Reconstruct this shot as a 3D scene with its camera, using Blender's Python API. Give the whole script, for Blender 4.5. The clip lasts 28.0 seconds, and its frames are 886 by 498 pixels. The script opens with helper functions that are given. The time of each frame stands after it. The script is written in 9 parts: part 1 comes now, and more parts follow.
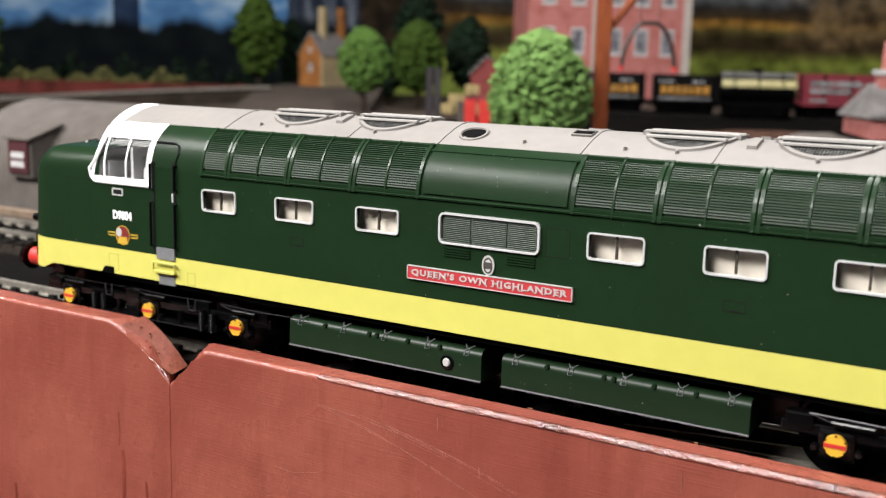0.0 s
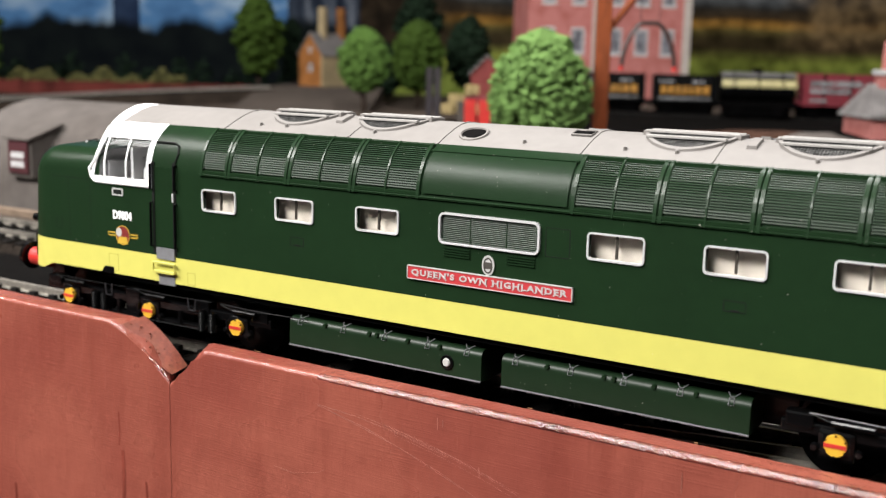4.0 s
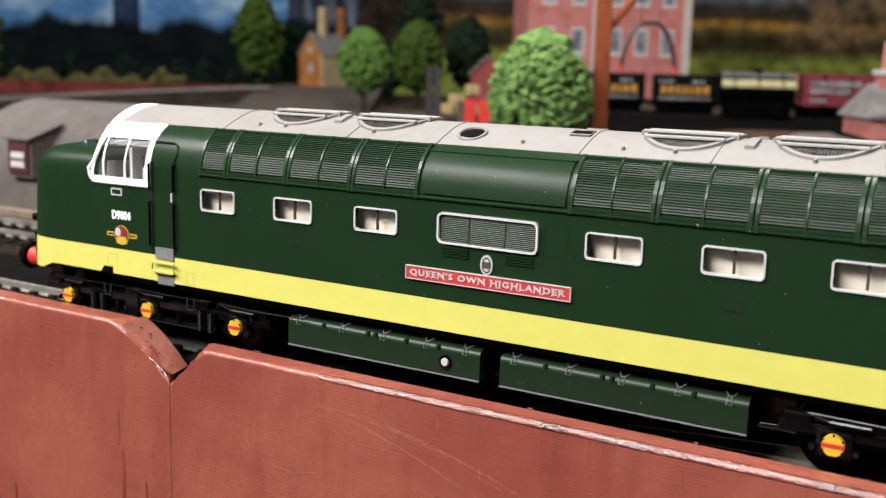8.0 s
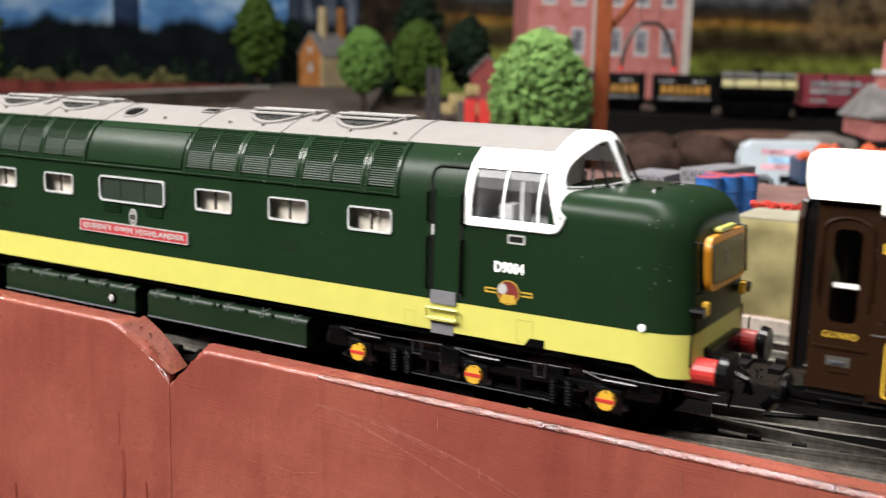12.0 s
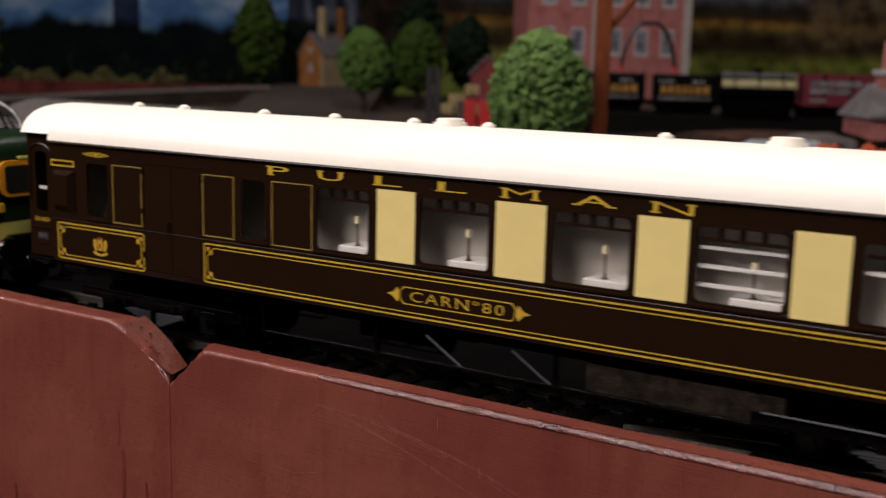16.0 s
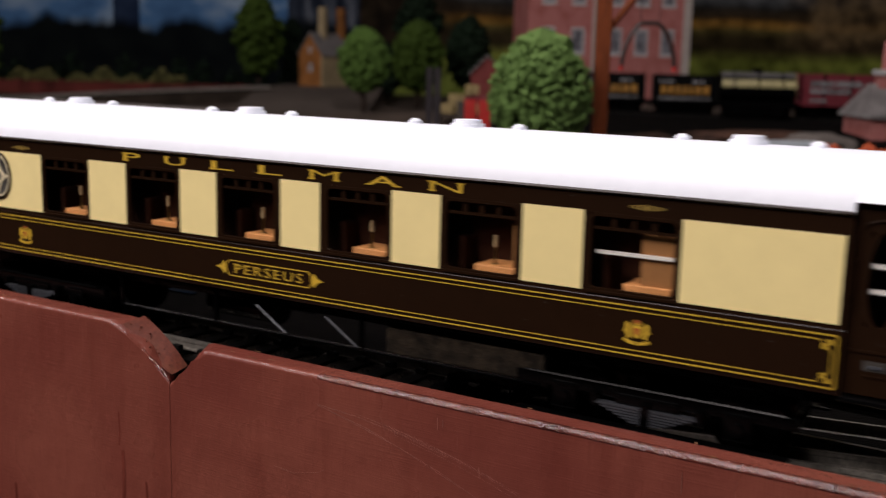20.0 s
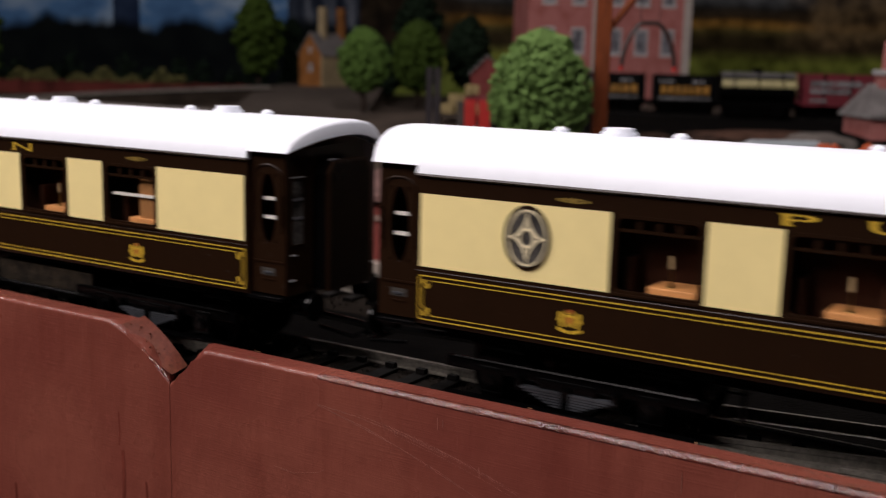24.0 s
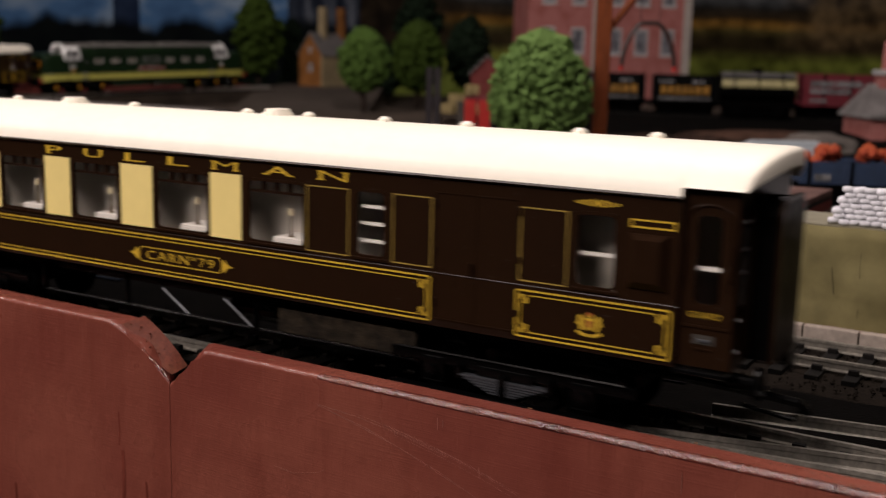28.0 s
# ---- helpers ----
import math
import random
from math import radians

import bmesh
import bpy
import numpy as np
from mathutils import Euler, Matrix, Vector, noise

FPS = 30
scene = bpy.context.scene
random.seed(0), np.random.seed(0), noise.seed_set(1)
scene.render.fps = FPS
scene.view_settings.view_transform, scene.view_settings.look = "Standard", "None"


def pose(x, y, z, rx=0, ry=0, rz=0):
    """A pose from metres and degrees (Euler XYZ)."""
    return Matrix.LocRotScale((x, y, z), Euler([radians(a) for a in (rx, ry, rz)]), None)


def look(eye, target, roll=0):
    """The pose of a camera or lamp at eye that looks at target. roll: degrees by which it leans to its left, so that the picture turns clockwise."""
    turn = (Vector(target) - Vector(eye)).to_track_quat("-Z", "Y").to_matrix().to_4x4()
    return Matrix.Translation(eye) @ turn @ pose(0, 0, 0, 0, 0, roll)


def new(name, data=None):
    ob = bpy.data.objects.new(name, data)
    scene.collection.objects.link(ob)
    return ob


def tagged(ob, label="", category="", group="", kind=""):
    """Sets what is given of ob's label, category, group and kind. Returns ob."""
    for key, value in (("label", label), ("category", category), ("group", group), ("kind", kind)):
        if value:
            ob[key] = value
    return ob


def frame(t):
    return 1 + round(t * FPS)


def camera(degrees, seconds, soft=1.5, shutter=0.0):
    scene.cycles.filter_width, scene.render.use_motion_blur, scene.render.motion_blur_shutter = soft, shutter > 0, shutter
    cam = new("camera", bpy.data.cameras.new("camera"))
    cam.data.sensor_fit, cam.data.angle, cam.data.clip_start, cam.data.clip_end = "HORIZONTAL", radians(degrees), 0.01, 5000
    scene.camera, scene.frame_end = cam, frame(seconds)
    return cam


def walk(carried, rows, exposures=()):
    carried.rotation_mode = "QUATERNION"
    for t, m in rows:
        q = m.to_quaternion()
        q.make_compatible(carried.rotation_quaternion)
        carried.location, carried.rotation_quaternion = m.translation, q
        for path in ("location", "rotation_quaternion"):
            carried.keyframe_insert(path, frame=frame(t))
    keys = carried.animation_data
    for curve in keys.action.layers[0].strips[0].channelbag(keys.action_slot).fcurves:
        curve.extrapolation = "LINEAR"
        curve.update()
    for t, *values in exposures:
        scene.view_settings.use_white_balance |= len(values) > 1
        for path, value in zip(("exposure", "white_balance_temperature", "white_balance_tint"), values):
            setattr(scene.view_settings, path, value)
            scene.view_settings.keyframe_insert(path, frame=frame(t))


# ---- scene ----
# All sizes below are in millimetres of the model railway (1:76), turned into metres by MM.
MM = 0.001

# ---- camera, standing still beside the line ----
cam = camera(45.11, 28.0, 1.3, 0.4)
EYE = Vector((209.8, -170.0, 66.7)) * MM
AIM = EYE + Vector((-0.51044, 0.84199, -0.17464))
cam.data.dof.use_dof = True
cam.data.dof.focus_distance = 0.205
cam.data.dof.aperture_fstop = 28.0
STAND = look(EYE, AIM, 1.38)
walk(cam, [(0, STAND), (28, STAND)],
     exposures=[(0, 0.2, 6450, 9), (12.5, 0.2, 6450, 9), (13.5, -0.5, 6500, 10), (14.5, -0.9, 6600, 14), (15.0, -1.02, 6650, 17), (16.0, -1.5, 6720, 20),
                (25.5, -1.5, 6720, 20), (27.0, -1.5, 7100, 21), (28, -1.5, 7100, 21)])

# ---- room light: a ceiling tube above the near edge of the layout, dim walls ----
world = bpy.data.worlds.new("room")
scene.world = world
world.use_nodes = True
world.node_tree.nodes["Background"].inputs[0].default_value = (0.9, 0.92, 1.0, 1)
world.node_tree.nodes["Background"].inputs[1].default_value = 0.006


def tube_light(name, eye, target, sx, sy, power, colour):
    lamp = bpy.data.lights.new(name, "AREA")
    lamp.shape, lamp.size, lamp.size_y = "RECTANGLE", sx, sy
    lamp.energy, lamp.color = power, colour
    ob = new(name, lamp)
    ob.matrix_world = look(eye, target)
    return ob


tube_light("ceiling_tube", (-0.42, -0.70, 0.80), (0.03, 0.03, 0.03), 1.2, 0.22, 46.0, (1.0, 0.965, 0.93))
tube_light("overhead_tube", (0.14, 0.10, 0.78), (0.09, 0.06, 0.0), 1.2, 0.12, 16.0, (1.0, 0.975, 0.95))


# ---- materials ----
def pm(name, col, rough=0.5, metal=0.0, var=0.12, scale=400.0, bump=0.0, bscale=1500.0, coat=0.0,
       second=None, mix=0.35, dust=0.0, emit=0.0, stretch=None, spec=None):
    """Principled paint with two scales of variation, optional second colour in blotches and light dust."""
    m = bpy.data.materials.new(name)
    m.use_nodes = True
    nt = m.node_tree
    n, l = nt.nodes, nt.links
    b = n["Principled BSDF"]
    tc = n.new("ShaderNodeTexCoord")
    src = tc.outputs["Object"]
    if stretch:
        mp = n.new("ShaderNodeMapping")
        mp.inputs["Scale"].default_value = stretch
        l.new(src, mp.inputs["Vector"])
        src = mp.outputs["Vector"]
    big = n.new("ShaderNodeTexNoise")
    big.inputs["Scale"].default_value = scale * 0.25
    big.inputs["Detail"].default_value = 3
    fine = n.new("ShaderNodeTexNoise")
    fine.inputs["Scale"].default_value = scale * 2.2
    fine.inputs["Detail"].default_value = 4
    for t in (big, fine):
        l.new(src, t.inputs["Vector"])
    c = (*col, 1)
    base = n.new("ShaderNodeMix")
    base.data_type = "RGBA"
    base.inputs["A"].default_value = c
    base.inputs["B"].default_value = (*(second or tuple(max(0, v * (1 - 2.2 * var)) for v in col)), 1)
    ramp = n.new("ShaderNodeMapRange")
    ramp.inputs["From Min"].default_value, ramp.inputs["From Max"].default_value = 0.62 - mix * 0.5, 0.72
    l.new(big.outputs["Fac"], ramp.inputs["Value"])
    l.new(ramp.outputs["Result"], base.inputs["Factor"])
    hsv = n.new("ShaderNodeHueSaturation")
    val = n.new("ShaderNodeMapRange")
    val.inputs["From Min"].default_value, val.inputs["From Max"].default_value = 0.3, 0.7
    val.inputs["To Min"].default_value, val.inputs["To Max"].default_value = 1 - var, 1 + var
    l.new(fine.outputs["Fac"], val.inputs["Value"])
    l.new(base.outputs["Result"], hsv.inputs["Color"])
    l.new(val.outputs["Result"], hsv.inputs["Value"])
    last = hsv.outputs["Color"]
    if dust:
        d = n.new("ShaderNodeMix")
        d.data_type = "RGBA"
        d.inputs["B"].default_value = (0.55, 0.52, 0.47, 1)
        sp = n.new("ShaderNodeTexNoise")
        sp.inputs["Scale"].default_value = 1700
        sp.inputs["Detail"].default_value = 1
        l.new(src, sp.inputs["Vector"])
        cut = n.new("ShaderNodeMapRange")
        cut.inputs["From Min"].default_value, cut.inputs["From Max"].default_value = 0.76, 0.8
        cut.inputs["To Max"].default_value = dust
        l.new(sp.outputs["Fac"], cut.inputs["Value"])
        l.new(cut.outputs["Result"], d.inputs["Factor"])
        l.new(last, d.inputs["A"])
        last = d.outputs["Result"]
    l.new(last, b.inputs["Base Color"])
    rr = n.new("ShaderNodeMapRange")
    rr.inputs["To Min"].default_value, rr.inputs["To Max"].default_value = max(0.03, rough - 0.07), min(1, rough + 0.07)
    l.new(big.outputs["Fac"], rr.inputs["Value"])
    l.new(rr.outputs["Result"], b.inputs["Roughness"])
    b.inputs["Metallic"].default_value = metal
    b.inputs["Coat Weight"].default_value = coat
    b.inputs["Specular IOR Level"].default_value = spec if spec is not None else (0.5 if rough < 0.55 else 0.12)
    if bump:
        bn = n.new("ShaderNodeTexNoise")
        bn.inputs["Scale"].default_value = bscale
        bn.inputs["Detail"].default_value = 5
        l.new(src, bn.inputs["Vector"])
        bp = n.new("ShaderNodeBump")
        bp.inputs["Strength"].default_value = bump
        bp.inputs["Distance"].default_value = 0.0004
        l.new(bn.outputs["Fac"], bp.inputs["Height"])
        l.new(bp.outputs["Normal"], b.inputs["Normal"])
    if emit:
        b.inputs["Emission Color"].default_value = c
        b.inputs["Emission Strength"].default_value = emit
    return m


def glass_mat(name, tint=(0.95, 0.93, 0.90), rough=0.03, gloss=0.03):
    """Thin clear pane: mostly see-through with a mirror-like gloss at grazing angles."""
    m = bpy.data.materials.new(name)
    m.use_nodes = True
    n, l = m.node_tree.nodes, m.node_tree.links
    out = n["Material Output"]
    n.remove(n["Principled BSDF"])
    t, g, mx, fr = (n.new("ShaderNodeBsdfTransparent"), n.new("ShaderNodeBsdfGlossy"),
                    n.new("ShaderNodeMixShader"), n.new("ShaderNodeLayerWeight"))
    t.inputs[0].default_value = (*tint, 1)
    g.inputs["Roughness"].default_value = rough
    fr.inputs["Blend"].default_value = 0.5
    up = n.new("ShaderNodeMath")
    up.operation = "POWER"
    up.inputs[1].default_value = 4.0
    sc = n.new("ShaderNodeMath")
    sc.operation = "MULTIPLY_ADD"
    sc.inputs[1].default_value, sc.inputs[2].default_value = 0.5, gloss
    l.new(fr.outputs["Facing"], up.inputs[0])
    l.new(up.outputs[0], sc.inputs[0])
    l.new(sc.outputs[0], mx.inputs[0])
    l.new(t.outputs[0], mx.inputs[1])
    l.new(g.outputs[0], mx.inputs[2])
    l.new(mx.outputs[0], out.inputs["Surface"])
    return m


GREEN = pm("loco_green", (0.0072, 0.0185, 0.0075), 0.32, var=0.06, scale=200, bump=0.09, bscale=4200, dust=0.25, spec=0.095)
GREENMATT = pm("louvre_green", (0.0085, 0.021, 0.009), 0.44, var=0.06, scale=200, dust=0.3, spec=0.13)
RIBGREEN = pm("rib_green", (0.0085, 0.021, 0.009), 0.3, var=0.06, scale=200, dust=0.2, spec=0.17)
LIME = pm("lime_band", (0.43, 0.405, 0.092), 0.42, var=0.03, scale=150, dust=0.15)
ROOFGREY = pm("roof_grey", (0.160, 0.149, 0.141), 0.6, var=0.04, scale=200, bump=0.04)
WHITE = pm("white_paint", (0.86, 0.86, 0.85), 0.35, var=0.02, scale=200)
BLACK = pm("satin_black", (0.0018, 0.0018, 0.002), 0.24, var=0.2, scale=300, dust=0.05, spec=0.25)
CHROME = pm("bright_metal", (0.78, 0.78, 0.79), 0.24, 0.5, var=0.05)
STEEL = pm("rail_steel", (0.72, 0.69, 0.63), 0.3, 0.8, var=0.12, scale=500)
RAILSIDE = pm("rail_side", (0.24, 0.22, 0.19), 0.5, 0.5, var=0.25)
GUARDPALE = pm("guard_bar_pale", (0.25, 0.238, 0.226), 0.5, var=0.05)
INNER = pm("inside_white", (0.76, 0.72, 0.67), 0.6, var=0.05)
INDARK = pm("inside_dark", (0.05, 0.045, 0.04), 0.6, var=0.1)
REDPAINT = pm("red_paint", (0.36, 0.02, 0.016), 0.4, var=0.05)
PLATE_RED = pm("nameplate_red", (0.34, 0.025, 0.03), 0.45, var=0.03)
SILVER = pm("silver_print", (0.42, 0.41, 0.40), 0.4, 0.2, var=0.03)
GOLDPRINT = pm("gold_print", (0.42, 0.27, 0.03), 0.42, 0.0, var=0.08)
YELLOWDISC = pm("yellow_axlebox", (0.5, 0.28, 0.02), 0.45, var=0.06)
ORANGEPANEL = pm("warning_amber", (0.62, 0.25, 0.012), 0.4, var=0.04)
STEPGREY = pm("step_grey", (0.2, 0.2, 0.215), 0.4, 0.4, var=0.08)
SEAM = pm("seam_shadow_black", (0.006, 0.007, 0.006), 0.7, var=0.05)
MESHDARK = pm("fan_mesh", (0.11, 0.108, 0.105), 0.5, 0.4, var=0.4, scale=3000)
GLASS = glass_mat("clear_glazing")
CABGLASS = glass_mat("cab_glazing", (0.78, 0.80, 0.83), 0.3, 0.03)
BROWN = pm("umber_brown", (0.0158, 0.0069, 0.0032), 0.3, var=0.06, scale=200, bump=0.04, dust=0.08, spec=0.14)
BUFF = pm("buff_panel", (0.84, 0.67, 0.26), 0.42, var=0.025, scale=120, bump=0.05)
CREAM = pm("cream_panel", (0.90, 0.745, 0.345), 0.42, var=0.025, scale=120, bump=0.05)
ROOFWHITE = pm("white_roof", (0.80, 0.84, 0.92), 0.5, var=0.02, scale=200, bump=0.05)
ROOFIVORY = pm("ivory_roof", (0.88, 0.83, 0.72), 0.5, var=0.02, scale=200, bump=0.05)
LINING = pm("gold_lining", (0.62, 0.39, 0.035), 0.45, 0.0, var=0.08)
UNDER = pm("underframe_black", (0.0011, 0.0011, 0.0012), 0.2, var=0.2, scale=400, dust=0.03, spec=0.10)
RUSTBOX = pm("brown_battery_box", (0.022, 0.016, 0.010), 0.8, var=0.7, scale=1500, bump=0.8, bscale=900, second=(0.004, 0.003, 0.002), mix=0.5)
TABLEWHITE = pm("white_cloth", (0.8, 0.79, 0.77), 0.6, var=0.03)
TABLEWOOD = pm("orange_wood", (0.78, 0.36, 0.13), 0.5, var=0.12, stretch=(1, 4, 4))
SEATDARK = pm("brown_plush", (0.042, 0.014, 0.007), 0.8, var=0.15)
PARTITION = pm("tan_partition", (0.34, 0.165, 0.065), 0.6, var=0.08)
BRASS = pm("brass", (0.5, 0.36, 0.14), 0.3, 1.0, var=0.1)
LAMPSHADE = pm("lamp_shade", (0.94, 0.83, 0.58), 0.5, var=0.03)


def fascia_mat():
    """Brush-painted board: canvas-like brush marks both ways, soft upright runs and cloudy wear."""
    m = bpy.data.materials.new("fascia_red_brown")
    m.use_nodes = True
    n, l = m.node_tree.nodes, m.node_tree.links
    b = n["Principled BSDF"]
    tc = n.new("ShaderNodeTexCoord")

    def tex(scale, detail, lo, hi):
        mp = n.new("ShaderNodeMapping")
        mp.inputs["Scale"].default_value = scale
        l.new(tc.outputs["Object"], mp.inputs["Vector"])
        t = n.new("ShaderNodeTexNoise")
        t.inputs["Scale"].default_value = 1.0
        t.inputs["Detail"].default_value = detail
        l.new(mp.outputs[0], t.inputs["Vector"])
        r = n.new("ShaderNodeMapRange")
        r.inputs["From Min"].default_value, r.inputs["From Max"].default_value = lo, hi
        l.new(t.outputs["Fac"], r.inputs["Value"])
        return r.outputs["Result"]

    def shade(col, fac, to, amount):
        f = n.new("ShaderNodeMath")
        f.operation = "MULTIPLY"
        f.inputs[1].default_value = amount
        l.new(fac, f.inputs[0])
        k = n.new("ShaderNodeMix")
        k.data_type = "RGBA"
        k.inputs["B"].default_value = (*to, 1)
        l.new(f.outputs[0], k.inputs["Factor"])
        if isinstance(col, tuple):
            k.inputs["A"].default_value = (*col, 1)
        else:
            l.new(col, k.inputs["A"])
        return k.outputs["Result"]
    up = tex((3600, 900, 130), 3, 0.45, 0.72)
    across = tex((110, 900, 3300), 3, 0.45, 0.72)
    runs = tex((150, 60, 16), 2, 0.58, 0.74)
    cloud = tex((26, 30, 34), 4, 0.4, 0.66)
    brush = tex((14, 60, 190), 3, 0.45, 0.7)
    c = shade((0.214, 0.0615, 0.0420), cloud, (0.160, 0.0375, 0.0265), 0.95)
    c = shade(c, brush, (0.160, 0.037, 0.025), 0.22)
    c = shade(c, runs, (0.120, 0.025, 0.017), 0.4)
    c = shade(c, up, (0.120, 0.025, 0.017), 0.17)
    c = shade(c, across, (0.135, 0.030, 0.020), 0.06)
    l.new(c, b.inputs["Base Color"])
    rough = n.new("ShaderNodeMapRange")
    rough.inputs["To Min"].default_value, rough.inputs["To Max"].default_value = 0.24, 0.36
    l.new(cloud, rough.inputs["Value"])
    l.new(rough.outputs["Result"], b.inputs["Roughness"])
    b.inputs["Specular IOR Level"].default_value = 0.45
    add = n.new("ShaderNodeMath")
    l.new(up, add.inputs[0])
    l.new(across, add.inputs[1])
    bp = n.new("ShaderNodeBump")
    bp.inputs["Strength"].default_value, bp.inputs["Distance"].default_value = 0.35, 0.00008
    l.new(add.outputs[0], bp.inputs["Height"])
    wide = n.new("ShaderNodeBump")
    wide.inputs["Strength"].default_value, wide.inputs["Distance"].default_value = 0.35, 0.0006
    l.new(tex((300, 300, 120), 3, 0.3, 0.7), wide.inputs["Height"])
    l.new(bp.outputs["Normal"], wide.inputs["Normal"])
    l.new(wide.outputs["Normal"], b.inputs["Normal"])
    return m


FASCIA = fascia_mat()
FASCIA_TOP = pm("worn_top_edge", (0.150, 0.062, 0.034), 0.42, var=0.22, scale=160, bump=0.5, bscale=900, second=(0.20, 0.098, 0.048), mix=0.4)
CHIP = pm("chipped_board", (0.135, 0.036, 0.023), 0.5, var=0.25, scale=500, bump=0.2, bscale=500, second=(0.10, 0.042, 0.024), mix=0.4, spec=0.16)
GROUND = pm("grey_brown_ground", (0.070, 0.053, 0.042), 0.9, var=0.2, scale=60, bump=0.4, bscale=600, second=(0.035, 0.028, 0.023), mix=0.4, spec=0.08)
BROWNSTONE = pm("brown_ballast", (0.0125, 0.0092, 0.0068), 0.85, var=0.4, scale=900, bump=0.9, bscale=1100, second=(0.0095, 0.007, 0.0055), mix=0.4, spec=0.06)
BELLOWS = pm("matt_black", (0.0022, 0.002, 0.0019), 0.9, var=0.2, spec=0.05)
INGREY = pm("cab_grey", (0.47, 0.46, 0.45), 0.6, var=0.08)
BALLAST = pm("ballast_stone", (0.017, 0.0132, 0.0105), 0.85, var=0.4, scale=900, bump=0.9, bscale=1100, second=(0.007, 0.0055, 0.0045), mix=0.4, spec=0.08)
SLEEPER = pm("sleeper_black", (0.0055, 0.0047, 0.0042), 0.6, var=0.25, scale=900, spec=0.12)


# ---- mesh helpers, sizes in millimetres ----
def finish(bm, name, mats, smooth=False):
    bmesh.ops.remove_doubles(bm, verts=bm.verts, dist=1e-7)
    bmesh.ops.recalc_face_normals(bm, faces=bm.faces)
    me = bpy.data.meshes.new(name)
    bm.to_mesh(me)
    bm.free()
    for m in (mats if isinstance(mats, (list, tuple)) else [mats]):
        me.materials.append(m)
    if smooth:
        for p in me.polygons:
            p.use_smooth = True
    return me


def part(name, bm, material, parent, label="", smooth=False):
    ob = new(name, finish(bm, name, material, smooth))
    ob.parent = parent
    if label:
        ob["label"] = label
    return ob


def share(name, me, parent, m=None):
    ob = new(name, me)
    ob.parent = parent
    if m is not None:
        ob.matrix_basis = m
    return ob


def thing(name, label, category, group="", m=None, kind=""):
    ob = new(name)
    ob.empty_display_size = 0.01
    tagged(ob, label, category, group, kind)
    if m is not None:
        ob.matrix_basis = m
    return ob


def at(x, y, z, rx=0, ry=0, rz=0):
    return pose(x * MM, y * MM, z * MM, rx, ry, rz)


def box(bm, x0, x1, y0, y1, z0, z1, bev=0.0, mi=0):
    vs = [bm.verts.new(Vector(p) * MM) for p in ((x0, y0, z0), (x1, y0, z0), (x1, y1, z0), (x0, y1, z0),
                                               (x0, y0, z1), (x1, y0, z1), (x1, y1, z1), (x0, y1, z1))]
    fs = [bm.faces.new([vs[i] for i in q]) for q in ((3, 2, 1, 0), (4, 5, 6, 7), (0, 1, 5, 4), (1, 2, 6, 5), (2, 3, 7, 6), (3, 0, 4, 7))]
    for f in fs:
        f.material_index = mi
    if bev:
        es = list({e for f in fs for e in f.edges})
        bmesh.ops.bevel(bm, geom=es, offset=bev * MM, segments=2, affect="EDGES", profile=0.6)
    return bm


def boxm(*a, **k):
    return box(bmesh.new(), *a, **k)


def cyl(bm, p, q, r0, r1=None, n=12, cap=True, mi=0):
    """A cylinder or cone from p to q."""
    p, q = Vector(p) * MM, Vector(q) * MM
    r1 = r0 if r1 is None else r1
    d = (q - p).normalized()
    u = d.orthogonal().normalized()
    v = d.cross(u)
    rings = []
    for c, r in ((p, r0), (q, r1)):
        rings.append([bm.verts.new(c + (u * math.cos(2 * math.pi * i / n) + v * math.sin(2 * math.pi * i / n)) * r * MM) for i in range(n)])
    for i in range(n):
        f = bm.faces.new((rings[0][i], rings[0][(i + 1) % n], rings[1][(i + 1) % n], rings[1][i]))
        f.material_index = mi
    if cap:
        for r in rings:
            bm.faces.new(r).material_index = mi
    return bm


def rod(bm, pts, r, n=6):
    """One continuous round bar along the points."""
    P = [Vector(p) for p in pts]
    shut = (P[0] - P[-1]).length < 1e-6
    u, rings = None, []
    for i, p in enumerate(P):
        a = P[i - 1] if i else (P[-2] if shut else p)
        b = P[i + 1] if i < len(P) - 1 else (P[1] if shut else p)
        d = (b - a)
        d = d.normalized() if d.length > 1e-9 else Vector((0, 0, 1))
        u = d.orthogonal() if u is None else u - d * u.dot(d)
        u = u.normalized() if u.length > 1e-6 else d.orthogonal().normalized()
        v = d.cross(u)
        rings.append([p + (u * math.cos(2 * math.pi * k / n) + v * math.sin(2 * math.pi * k / n)) * r for k in range(n)])
    return loft(bm, rings, close=True)


def loft(bm, rings, close=False, cap=True, mi=0):
    """Skin between rings of points in millimetres."""
    vr = [[bm.verts.new(Vector(p) * MM) for p in r] for r in rings]
    k = len(vr[0])
    for a, b in zip(vr, vr[1:]):
        for i in range(k if close else k - 1):
            q = (a[i], a[(i + 1) % k], b[(i + 1) % k], b[i])
            try:
                bm.faces.new(q).material_index = mi
            except ValueError:
                pass
    if cap:
        for r in (vr[0], vr[-1]):
            try:
                bm.faces.new(r).material_index = mi
            except ValueError:
                pass
    return bm


def rrect(w, h, r, n=4):
    """Outline of a rounded rectangle round the origin."""
    pts = []
    for cx, cz, a0 in ((w / 2 - r, h / 2 - r, 0), (-w / 2 + r, h / 2 - r, 90), (-w / 2 + r, -h / 2 + r, 180), (w / 2 - r, -h / 2 + r, 270)):
        for i in range(n + 1):
            a = radians(a0 + 90 * i / n)
            pts.append((cx + r * math.cos(a), cz + r * math.sin(a)))
    return pts


